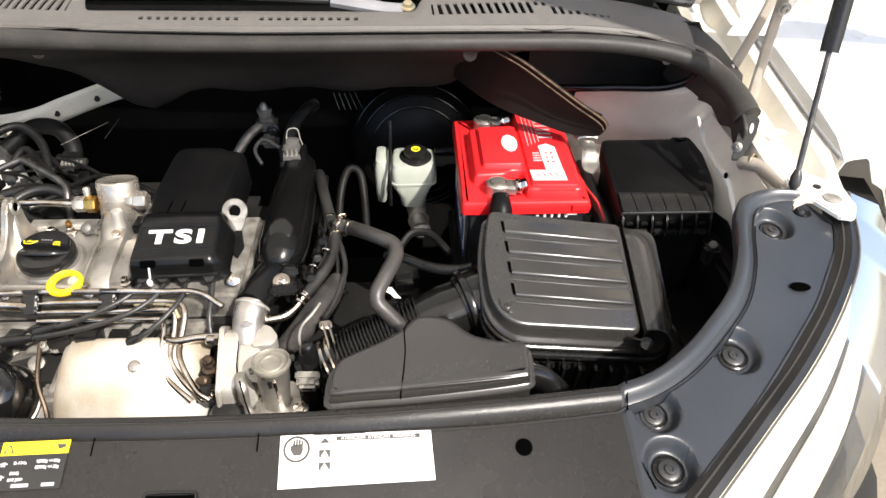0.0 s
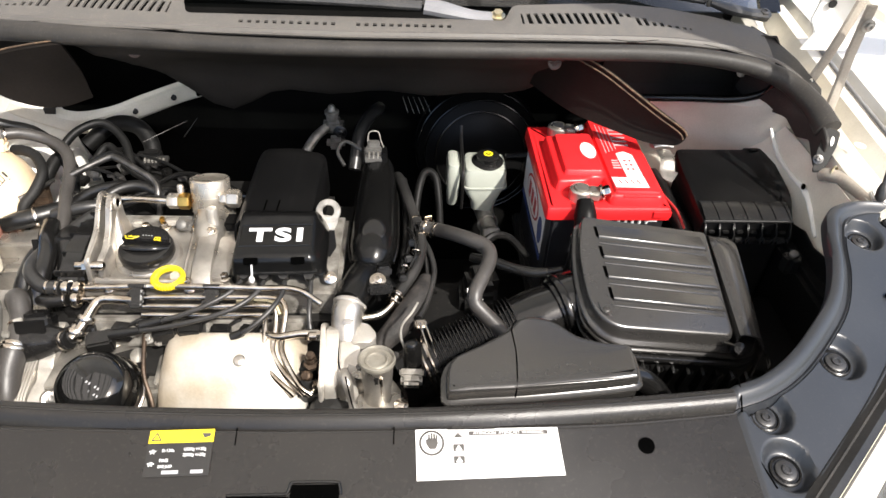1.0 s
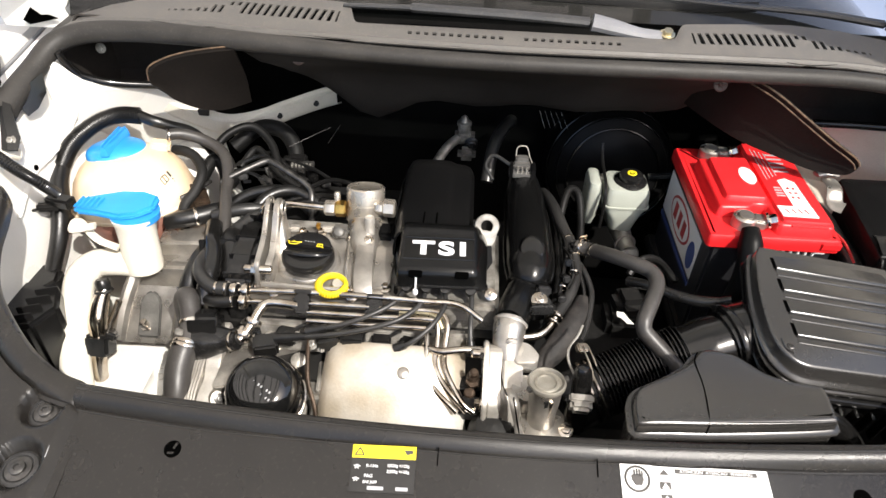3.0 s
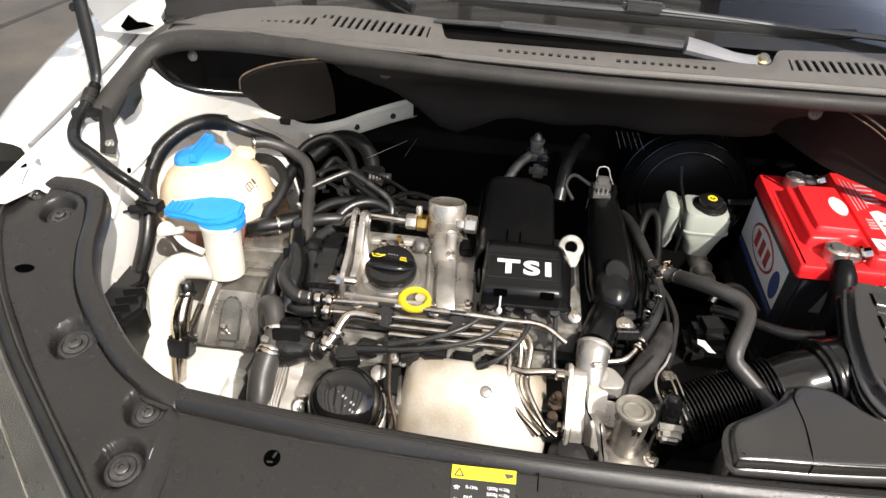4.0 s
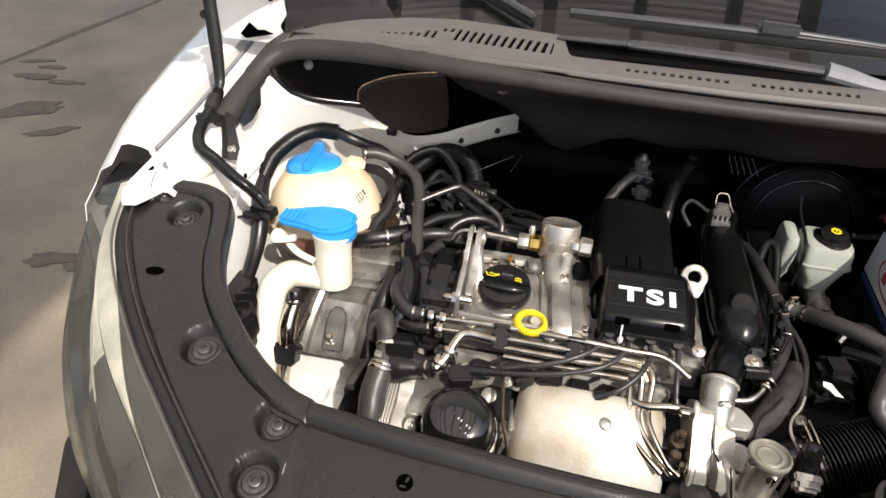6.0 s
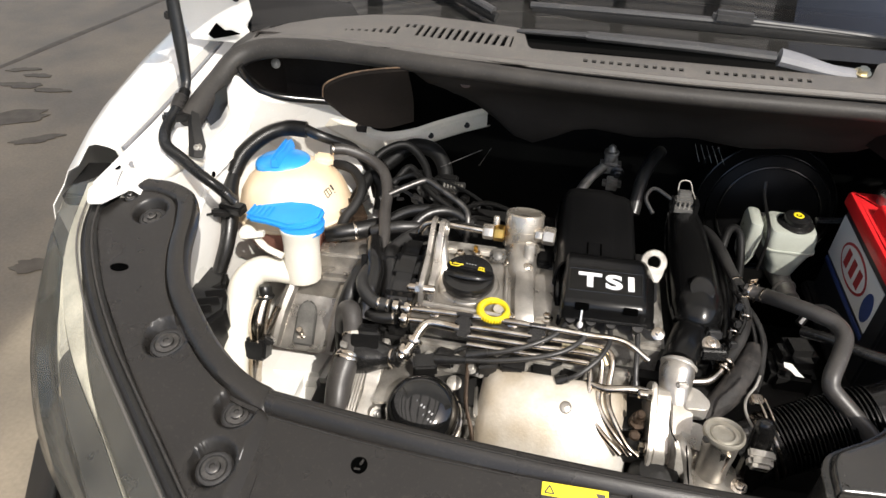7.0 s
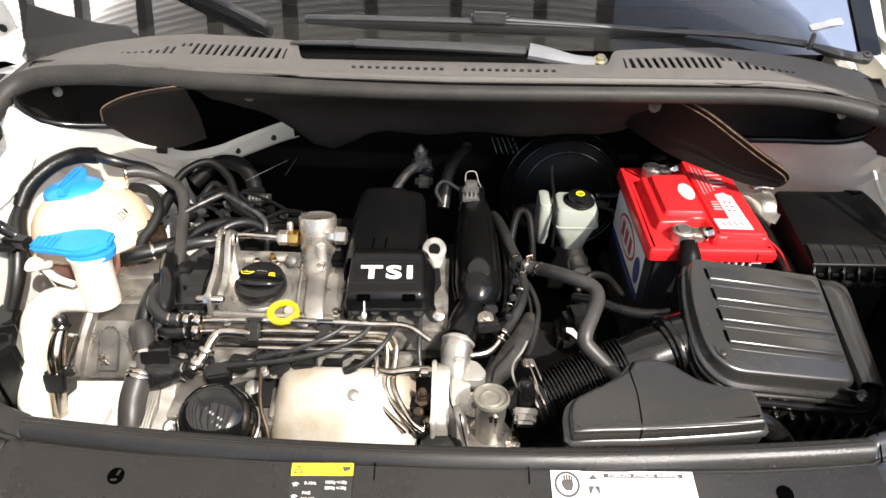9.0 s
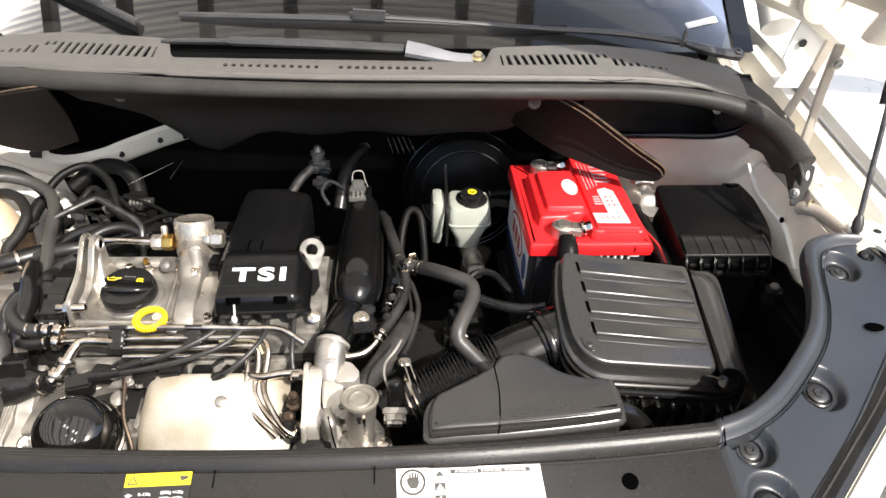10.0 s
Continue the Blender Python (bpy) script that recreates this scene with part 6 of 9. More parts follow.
part("housing", along_x(rounded([(0.236, 0.780), (0.196, 0.762), (0.168, 0.748), (0.150, 0.71), (0.150, 0.65), (0.25, 0.65), (0.256, 0.76)], 0.014, 4), 0.0050, 0.0310, 0.006), M_CASTPALE, tb)
part("ear", prism(rounded([(0.020, 0.206), (0.047, 0.208), (0.052, 0.222), (0.040, 0.240), (0.022, 0.245)], 0.006, 3), 0.752, 0.772, 0.003), M_CASTPALE, tb)
part("outlet_drum", lathe([(0.020, 0.0), (0.0215, 0.004), (0.0215, 0.05), (0.018, 0.055)], (0.030, 0.190, 0.700), (0.1, -0.15, 1), 24), M_ALU, tb)
part("flange_bolt", joined(lathe([(0.0062, 0), (0.0062, 0.014), (0.0045, 0.016)], (-0.0185, 0.2150, 0.7740), (-1, 0, 0), 12), lathe([(0.0075, 0), (0.0075, 0.005)], (-0.0185, 0.2150, 0.7740), (-1, 0, 0), 6)), M_STEEL, tb)
part("flange_bolt", bolt((-0.0185, 0.172, 0.728), (-1, 0, 0), 0.007, 0.008), M_STEEL, tb)
part("gasket_line", sweep([(0.0065, 0.258, 0.8005), (0.0055, 0.243, 0.7905), (0.0050, 0.2315, 0.7825), (0.0046, 0.205, 0.7665), (0.0055, 0.185, 0.7570), (0.0120, 0.168, 0.7540)], 0.0009, 6, 5), M_HOLE, tb)
part("bracket_leg", sweep([(0.0130, 0.172, 0.762), (0.0165, 0.158, 0.766), (0.0200, 0.148, 0.760), (0.0240, 0.1385, 0.742), (0.0285, 0.1315, 0.724), (0.031, 0.128, 0.69)], [0.004, 0.0055, 0.0065, 0.0042, 0.0062, 0.0064], 8, 5, 0.45), M_ALU, tb)
part("leg_crease", sweep([(0.0175, 0.152, 0.7715), (0.0225, 0.1395, 0.7510), (0.0275, 0.131, 0.7300), (0.0305, 0.1255, 0.70)], 0.0009, 6, 4), M_HOLE, tb)
part("turbine_inlet", lathe([(0.030, 0.0), (0.032, 0.012), (0.030, 0.04), (0.022, 0.055), (0.0, 0.060)], (-0.002, 0.165, 0.665), (0, -0.3, 1), 24), M_VOID, tb)
part("oil_fitting", joined(lathe([(0.0075, -0.02), (0.0075, 0.004), (0.0055, 0.006), (0.0055, 0.014), (0.0035, 0.016)], (-0.031, 0.196, 0.752), (0.1, -0.3, 1), 12), lathe([(0.0095, 0.0), (0.0095, 0.005)], (-0.031, 0.194, 0.744), (0.1, -0.3, 1), 6), lathe([(0.0065, 0), (0.0065, 0.010), (0.004, 0.012)], (-0.033, 0.178, 0.741), (-0.2, -0.6, 0.8), 10)), M_RUST, tb, "rusty brown oil fitting")
ac = thing("wastegate_actuator", (0.055, 0.16, 0.70), "grey round vacuum actuator can beside the turbocharger", "actuator")
aax = Vector((0.0, 0.09, 1)).normalized()
ab = Vector((0.0547, 0.1630, 0.7915))
part("lid", lathe([(0.0190, -0.0075), (0.0215, -0.0065), (0.0228, -0.0040), (0.0230, -0.0010), (0.0222, 0.0012), (0.0206, 0.0016), (0.0196, 0.0002), (0.0186, -0.0022), (0.0150, -0.0030), (0.0142, -0.0018), (0.0120, -0.0014), (0.0108, -0.0034), (0.0070, -0.0046), (0.0030, -0.0040), (0.0, -0.0040)], ab, aax, 40), M_SHADEALU, ac)
for x, y, z, a in ((0.0235, 0.006, -0.001, 10), (-0.0205, -0.0115, -0.003, 30)):
    part("crimp_tab", box(ab + Vector((x, y, z)), (0.0055, 0.007, 0.006), (0, 0, a), 0.001), M_DARKMETAL, ac)
part("can", lathe([(0.0175, -0.066), (0.0165, -0.060), (0.0172, -0.045), (0.0190, -0.028), (0.0197, -0.012), (0.0200, -0.0065)], ab, aax, 32), M_ALU, ac)
part("rod_slot", box(ab + Vector((0.0000, -0.0195, -0.026)), (0.0060, 0.003, 0.030), (4, 0, 4), 0.001), M_VOID, ac)
part("rod", box(ab + Vector((0.0055, -0.0195, -0.028)), (0.0040, 0.004, 0.034), (4, 0, 4), 0.0012), M_STEEL, ac)
part("foot", prism(rounded([(0.026, 0.122), (0.082, 0.118), (0.094, 0.150), (0.070, 0.190), (0.032, 0.185)], 0.008, 3), 0.716, 0.727, 0.002), M_ALU, ac)
part("foot_bolt", bolt((0.084, 0.142, 0.728), (0, -0.3, 1), 0.006, 0.006), M_STEEL, ac)
vt = thing("vent_solenoid", (0.098, 0.155, 0.70), "black domed solenoid valve with a grey plug beside the actuator", "solenoid")
part("body", lathe([(0.0105, -0.02), (0.0118, 0.0), (0.0115, 0.022), (0.0100, 0.032), (0.006, 0.0375), (0.0, 0.039)], (0.0985, 0.170, 0.770), (-0.05, 0.12, 1), 24), M_GLOSS, vt)
part("plug", joined(box((0.0965, 0.1490, 0.7665), (0.026, 0.014, 0.018), (18, 0, -2), 0.004), box((0.0965, 0.153, 0.7770), (0.029, 0.010, 0.005), (18, 0, -2), 0.002)), M_ALUDIRTY, vt, "grey plastic cable plug")
part("plug_slit", box((0.0965, 0.1420, 0.7665), (0.013, 0.002, 0.003), (18, 0, -2), 0.0006), M_HOLE, vt)
part("bracket", box((0.0965, 0.160, 0.735), (0.026, 0.018, 0.06), bev=0.004), M_PLASTIC, vt)
part("lead", sweep([(0.0890, 0.180, 0.786), (0.0830, 0.200, 0.790), (0.0850, 0.216, 0.795), (0.096, 0.232, 0.799), (0.104, 0.250, 0.800)], 0.0016, 8, 6), M_ALUDIRTY, vt)
hs = thing("exhaust_heat_shield", (-0.125, 0.16, 0.62), "dull pale aluminium exhaust heat shield with a single bolt", "heat shield")
prof = [(0.243, 0.742), (0.242, 0.760), (0.234, 0.768), (0.215, 0.765), (0.195, 0.757), (0.170, 0.738), (0.150, 0.712), (0.138, 0.68), (0.132, 0.64)]
rows = []
for k in range(25):
    u = k / 24
    x = -0.215 + 0.175 * u
    e = math.sin(math.pi * min(1, max(0, u))) ** 0.35
    xr = x
    swell = 0.010 * max(0.0, 1 - u / 0.3)
    rows.append([Vector((xr + (0.010 if u > 0.5 else -0.012) * (0.757 - q.z) / 0.1 - swell * min(1.0, max(0.25, (q.z - 0.66) / 0.07)), q.y - 0.010 * e + 0.02 * (1 - e), q.z - 0.028 * (1 - e))) for q in curve_through([(0, a, b) for a, b in prof], 3)])
part("shell", sheet(rows, 0.002), M_SHIELD, hs)
part("bolt", lathe([(0.0088, 0.0), (0.0086, 0.0022), (0.0074, 0.0036), (0.0045, 0.0046), (0.0, 0.0049)], (-0.118, 0.190, 0.7555), (0, -0.5, 0.87), 24), M_ALU, hs)
part("washer", lathe([(0.0125, 0), (0.0125, 0.001), (0.009, 0.0014)], (-0.118, 0.1915, 0.754), (0, -0.5, 0.87), 24), M_SHIELD, hs)

# oil filter
of = thing("oil_filter", (-0.29, 0.19, 0.66), "glossy black spin-on oil filter with printed date", "oil filter")
oax = Vector((0.02, -0.42, 0.91)).normalized()
ofc = Vector((-0.290, 0.157, 0.752))
part("can", lathe([(0.044, -0.085), (0.0455, -0.075), (0.0458, -0.022), (0.0448, -0.012), (0.0425, -0.004), (0.0385, 0.0022), (0.033, 0.0062), (0.025, 0.0092), (0.014, 0.0110), (0.0, 0.0115)], ofc, oax, 56), M_FILTER, of)
part("base_rim", ring(ofc - oax * 0.050, oax, 0.0478, 0.0028, 48, 8), M_STEEL, of)
part("collar", lathe([(0.0500, -0.10), (0.0505, -0.062), (0.0485, -0.058)], ofc, oax, 40), M_CASTPALE, of)
MO = Matrix.Translation(ofc + oax * 0.0120) @ Matrix(((0.97, 0.22, 0.02, 0), (-0.20, 0.885, -0.42, 0), (-0.11, 0.40, 0.91, 0), (0, 0, 0, 1)))
for k in range(2):
    for i in range(8):
        if i not in (2, 5):
            p = MO @ Vector((-0.010 + 0.0040 * i + 0.002 * k, 0.0040 - 0.0085 * k - 0.0012 * i, -0.0002 - 0.0009 * abs(i - 3.5) * 0.4 - 0.0010 * k))
            part("date_bar", box(p, (0.0019, 0.0030, 0.0006), (24, 2, -26), 0), M_LABELGREY, of)
fb = thing("filter_bracket", (-0.36, 0.18, 0.66), "cast aluminium oil filter bracket with bolts", "bracket")
part("casting", prism([(-0.395, 0.150), (-0.345, 0.150), (-0.325, 0.235), (-0.20, 0.255), (-0.20, 0.275), (-0.385, 0.270)], 0.640, 0.684, 0.008), M_ALUDIRTY, fb)
stack = rounded([(0.140, 0.672), (0.148, 0.712), (0.158, 0.722), (0.236, 0.745), (0.256, 0.735), (0.256, 0.66)], 0.010, 4)
for k in range(7):
    part("cooler_plate", along_x(stack, -0.4005 + 0.0036 * k, -0.3979 + 0.0036 * k, 0.0005), M_CASTPALE, fb)
part("cooler_core", along_x([(0.150, 0.67), (0.158, 0.713), (0.232, 0.737), (0.25, 0.72), (0.25, 0.67)], -0.399, -0.376, 0.001), M_ALU, fb)
part("flange", along_x(rounded([(0.132, 0.664), (0.142, 0.706), (0.160, 0.722), (0.190, 0.722), (0.205, 0.738), (0.262, 0.756), (0.268, 0.70)], 0.010, 4), -0.3745, -0.3560, 0.003), M_CASTPALE, fb)
part("side_casting", prism(rounded([(-0.356, 0.165), (-0.335, 0.170), (-0.315, 0.225), (-0.255, 0.250), (-0.255, 0.272), (-0.356, 0.268)], 0.008, 3), 0.66, 0.733, 0.006), M_ALU, fb)
part("boss", lathe([(0.012, 0), (0.012, 0.016), (0.0105, 0.020), (0.0, 0.021)], (-0.358, 0.172, 0.706), (0.55, -0.55, 0.6), 20), M_ALU, fb)
part("bolt", bolt((-0.3455, 0.160, 0.7195), (0.55, -0.55, 0.6), 0.0045, 0.004), M_DARKMETAL, fb)
part("lug", lathe([(0.010, 0), (0.010, 0.010), (0.005, 0.012)], (-0.262, 0.232, 0.716), (0.1, -0.5, 0.9), 18), M_ALUDIRTY, fb)
# ---- fuel lines along the head ----
fr_ = thing("fuel_line_set", (-0.18, 0.26, 0.75), "bundle of bright steel coolant and fuel tubes along the engine", "fuel lines")
tubes = [
    [(-0.345, 0.282, 0.792), (-0.26, 0.279, 0.7985), (-0.165, 0.276, 0.8015), (-0.10, 0.275, 0.8005), (-0.055, 0.276, 0.7975), (-0.022, 0.262, 0.785)],
    [(-0.345, 0.272, 0.782), (-0.25, 0.267, 0.7905), (-0.165, 0.265, 0.793), (-0.10, 0.265, 0.7935), (-0.075, 0.262, 0.792), (-0.0665, 0.250, 0.785), (-0.068, 0.225, 0.768), (-0.066, 0.200, 0.757), (-0.044, 0.168, 0.737), (-0.028, 0.160, 0.727)],
    [(-0.25, 0.258, 0.7835), (-0.165, 0.256, 0.7855), (-0.095, 0.256, 0.787), (-0.081, 0.252, 0.785), (-0.078, 0.235, 0.772), (-0.079, 0.205, 0.757), (-0.062, 0.180, 0.743), (-0.036, 0.160, 0.727)],
    [(-0.25, 0.250, 0.776), (-0.165, 0.248, 0.7775), (-0.105, 0.248, 0.7785), (-0.094, 0.245, 0.776), (-0.091, 0.225, 0.766), (-0.091, 0.200, 0.754), (-0.076, 0.178, 0.742), (-0.048, 0.158, 0.727)],
]
for k, tline in enumerate(tubes):
    part("tube", sweep(tline, 0.0039 if k else 0.0043, 12, 6), M_STEEL, fr_)
part("tube", sweep([(-0.095, 0.232, 0.764), (-0.075, 0.219, 0.768), (-0.046, 0.221, 0.772), (-0.022, 0.224, 0.770)], 0.0055, 10, 6), M_STEEL, fr_)
part("copper_tube", sweep([(-0.13, 0.262, 0.789), (-0.10, 0.261, 0.7905), (-0.082, 0.258, 0.789), (-0.073, 0.246, 0.781)], 0.0042, 8, 6), M_ZINC, fr_, "brownish copper-plated tube")
for x in (-0.258, -0.163):
    c = part("tube_clip", box((x, 0.266, 0.791), (0.019, 0.026, 0.014), (40, 0, 0), 0.003), M_GLOSS, fr_)
    for k in range(3):
        part("clip_lip", box((x, 0.276 - 0.0085 * k, 0.803 - 0.0065 * k), (0.023, 0.0042, 0.008), (40, 0, 0), 0.0012), M_GLOSS, c)
part("elbow_tube", sweep([(-0.262, 0.262, 0.790), (-0.30, 0.266, 0.788), (-0.312, 0.258, 0.783), (-0.322, 0.236, 0.770), (-0.332, 0.222, 0.762)], 0.0065, 12, 6), M_STEEL, fr_)
for p, ax in (((-0.318, 0.243, 0.775), (0.3, 0.6, 0.5)), ((-0.328, 0.229, 0.766), (0.3, 0.6, 0.5)), ((-0.336, 0.281, 0.793), (1, 0, 0)), ((-0.352, 0.282, 0.792), (1, 0, 0)), ((-0.338, 0.271, 0.783), (1, 0, 0))):
    part("hose_clamp", ring(p, ax, 0.0095, 0.0022, 20, 6, 2.0), M_STEEL, fr_)

# plug leads
for k, pts in enumerate([
    [(-0.126, 0.296, 0.802), (-0.138, 0.272, 0.798), (-0.165, 0.252, 0.793), (-0.20, 0.240, 0.784), (-0.235, 0.236, 0.775)],
    [(-0.098, 0.296, 0.802), (-0.104, 0.270, 0.799), (-0.128, 0.246, 0.794), (-0.165, 0.233, 0.787), (-0.215, 0.226, 0.778), (-0.268, 0.228, 0.766)],
    [(-0.073, 0.296, 0.802), (-0.072, 0.272, 0.797), (-0.085, 0.245, 0.790), (-0.108, 0.225, 0.778), (-0.125, 0.222, 0.768)],
    [(-0.038, 0.296, 0.802), (-0.037, 0.275, 0.793), (-0.037, 0.250, 0.780), (-0.035, 0.232, 0.762)],
]):
    pl = thing("plug_lead", pts[-1], "black rubber ignition lead hanging from the engine cover", "ignition lead", "ignition leads")
    part("cable", sweep(pts, 0.0034, 10, 8), M_GREYHOSE, pl)
    part("boot", sweep([Vector(pts[-1]) + (Vector(pts[-2]) - Vector(pts[-1])) * 0.4, Vector(pts[-1]) + (Vector(pts[-1]) - Vector(pts[-2])) * 0.35], [0.005, 0.0075], 10, 3), M_RUBBER, pl)

# clutter between the tubes and the shield: sensors, plugs and brackets
def sensor(at, rot, s=1.0):
    ob = thing("sensor_plug", at, "small dark sensor plug with metal collar among the engine tubes", "sensor", "sensor plugs")
    part("body", box(Vector(at) + Vector((0, 0, 0.010 * s)), (0.026 * s, 0.020 * s, 0.020 * s), rot, 0.003), M_RUBBER, ob)
    part("lead", sweep([Vector(at) + Vector((0.008 * s, 0.004, 0.016 * s)), Vector(at) + Vector((0.022 * s, 0.010, 0.022 * s)), Vector(at) + Vector((0.034 * s, 0.026, 0.012 * s))], 0.0028, 8, 4), M_RUBBER, ob)


for at, rot, s in (((-0.300, 0.225, 0.740), (10, 0, 15), 1.2), ((-0.275, 0.238, 0.748), (0, 0, -10), 1.0), ((-0.222, 0.236, 0.745), (0, 0, 20), 1.1), ((-0.188, 0.240, 0.745), (5, 0, 0), 1.2), ((-0.152, 0.243, 0.742), (0, 0, 5), 1.0), ((-0.115, 0.240, 0.742), (0, 0, -12), 1.0), ((-0.040, 0.200, 0.715), (0, 0, 8), 1.1), ((-0.034, 0.178, 0.70), (15, 0, 0), 1.2), ((0.082, 0.295, 0.735), (0, 0, 0), 1.4), ((0.060, 0.32, 0.745), (0, 0, 10), 1.2)):
    sensor(at, rot, s)
br = thing("manifold_bracket", (-0.19, 0.238, 0.73), "grimy cast aluminium bracket below the fuel tubes", "bracket")
part("plate", box((-0.19, 0.252, 0.745), (0.30, 0.018, 0.04), (-20, 0, 0), 0.004), M_ALUDIRTY, br)
dt = thing("drain_tube", (-0.24, 0.17, 0.62), "thin brown steel tube running down beside the oil filter", "tube")
part("tube", sweep([(-0.246, 0.245, 0.765), (-0.243, 0.215, 0.752), (-0.238, 0.185, 0.735), (-0.226, 0.160, 0.712), (-0.226, 0.145, 0.69), (-0.238, 0.14, 0.66)], 0.0028, 8, 6), M_RUST, dt)

# ---- left end: coolant hoses, mount, tank ----
def hose(name, pts, r, label, m=M_RUBBER, clamps=(), group="", seg=14):
    ob = thing(name, pts[-1], label, "hose", group)
    part("hose", sweep(pts, r, seg, 8), m, ob)
    line = curve_through(pts, 8)
    for f in clamps:
        rr = r if not isinstance(r, (list, tuple)) else float(np.interp(f * (len(r) - 1), range(len(r)), r))
        i = min(len(line) - 2, max(1, int(f * (len(line) - 1))))
        part("clamp", ring(line[i], line[i + 1] - line[i - 1], rr * 1.02, rr * 0.10, 24, 6, 1.8), M_STEEL, ob, "steel hose clamp")
    return ob


hose("coolant_hose", [(-0.528, 0.545, 0.866), (-0.505, 0.556, 0.862), (-0.470, 0.558, 0.850), (-0.440, 0.540, 0.840), (-0.424, 0.505, 0.828), (-0.416, 0.46, 0.815), (-0.405, 0.415, 0.803), (-0.400, 0.375, 0.79), (-0.395, 0.33, 0.775)], 0.0090, "grey rubber coolant hose from the expansion tank", M_FADED, (0.02,))
hose("coolant_hose", [(-0.36, 0.283, 0.792), (-0.385, 0.286, 0.793), (-0.405, 0.305, 0.80), (-0.408, 0.335, 0.80), (-0.395, 0.37, 0.80), (-0.375, 0.42, 0.80), (-0.35, 0.45, 0.80)], 0.0095, "black rubber coolant hose joining the steel tubes", M_GREYHOSE, (0.03, 0.12))
hose("coolant_hose", [(-0.350, 0.272, 0.782), (-0.375, 0.272, 0.778), (-0.40, 0.29, 0.77), (-0.41, 0.33, 0.77), (-0.40, 0.40, 0.775)], 0.008, "thin black rubber hose below the steel tubes", M_RUBBER, (0.05,))
hose("radiator_hose", [(-0.43, 0.285, 0.735), (-0.425, 0.282, 0.768), (-0.413, 0.272, 0.782), (-0.404, 0.252, 0.772), (-0.400, 0.232, 0.762), (-0.400, 0.215, 0.755)], [0.013, 0.0135, 0.0135, 0.013, 0.0135, 0.0145], "grey radiator hose elbow with steel spring clamp", M_FADED, (0.72,))
hose("radiator_hose", [(-0.400, 0.218, 0.757), (-0.401, 0.207, 0.752), (-0.404, 0.186, 0.735), (-0.402, 0.16, 0.708), (-0.405, 0.14, 0.65)], [0.0145, 0.0165, 0.0170, 0.0165, 0.016], "thick grey radiator hose with steel spring clamp", M_FADED, (0.10, 0.2))
for p, a in (((-0.395, 0.232, 0.782), 20), ((-0.405, 0.216, 0.776), -15)):
    sc = thing("spring_clamp", p, "bright steel spring clamp ears on the radiator hose", "hose clamp", "spring clamps")
    part("ear", box(p, (0.010, 0.004, 0.008), (-40, 0, a), 0.001), M_ALUDIRTY, sc)
hose("water_pipe", [(-0.402, 0.225, 0.745), (-0.375, 0.225, 0.75), (-0.352, 0.224, 0.755), (-0.335, 0.222, 0.760)], [0.024, 0.022, 0.013, 0.012], "black plastic water pipe elbow", M_SATIN, (0.9,))
hose("coolant_hose", [(-0.388, 0.43, 0.77), (-0.385, 0.38, 0.80), (-0.375, 0.345, 0.79), (-0.372, 0.31, 0.76), (-0.375, 0.29, 0.73)], 0.014, "black rubber coolant hose beside the belt cover")
hose("coolant_hose", [(-0.405, 0.43, 0.76), (-0.418, 0.37, 0.785), (-0.428, 0.33, 0.775), (-0.435, 0.30, 0.74), (-0.43, 0.28, 0.70)], 0.013, "black rubber coolant hose beside the engine mount")
bd = thing("hose_clip", (-0.392, 0.37, 0.785), "black plastic clip bundling three coolant hoses", "hose clip")
part("strap", box((-0.394, 0.368, 0.798), (0.052, 0.026, 0.026), (-20, 0, 8), 0.006), M_RUBBER, bd)
part("edge_band", box((-0.393, 0.354, 0.801), (0.056, 0.003, 0.028), (-20, 0, 8), 0.001), M_SATIN, bd)
hose("vacuum_hose", [(-0.38, 0.44, 0.79), (-0.355, 0.475, 0.81), (-0.32, 0.49, 0.812), (-0.28, 0.48, 0.80)], 0.009, "thin black rubber hose behind the belt cover", M_RUBBER)
hose("vacuum_hose", [(-0.42, 0.47, 0.79), (-0.38, 0.49, 0.805), (-0.33, 0.495, 0.805), (-0.285, 0.475, 0.78)], 0.009, "black rubber hose crossing behind the pump", M_RUBBER)
bp_ = thing("steel_crossover_pipe", (-0.38, 0.55, 0.80), "bent bright steel pipe over the inlet manifold", "pipe")
part("pipe", sweep([(-0.43, 0.485, 0.822), (-0.412, 0.497, 0.83), (-0.372, 0.524, 0.84), (-0.358, 0.524, 0.84), (-0.332, 0.510, 0.834), (-0.295, 0.490, 0.82), (-0.288, 0.47, 0.80), (-0.29, 0.46, 0.76)], 0.0052, 10, 6), M_DARKMETAL, bp_)

# engine mount
mt = thing("engine_mount", (-0.50, 0.34, 0.61), "grimy cast aluminium engine mount with a threaded stud", "engine mount")
part("base", prism([(-0.565, 0.275), (-0.475, 0.285), (-0.455, 0.44), (-0.56, 0.46)], 0.585, 0.618, 0.01), M_WHITE, mt)
part("arm", prism([(-0.560, 0.36), (-0.445, 0.365), (-0.42, 0.46), (-0.55, 0.47)], 0.64, 0.745, 0.008, top=[(-0.545, 0.372), (-0.45, 0.378), (-0.425, 0.45), (-0.54, 0.46)]), M_ALU, mt)
part("rib", sweep([(-0.552, 0.30, 0.66), (-0.545, 0.33, 0.70), (-0.535, 0.365, 0.735)], 0.010, 8, 4), M_ALU, mt)
part("rib", sweep([(-0.468, 0.305, 0.66), (-0.462, 0.335, 0.70), (-0.455, 0.37, 0.735)], 0.009, 8, 4), M_ALU, mt)
part("face", prism([(-0.056, 0.0), (0.050, 0.0), (0.044, 0.085), (-0.046, 0.085)], -0.012, 0.0, 0.003, pose(-0.507, 0.298, 0.657, 47, 0, 1)), M_ALU, mt)
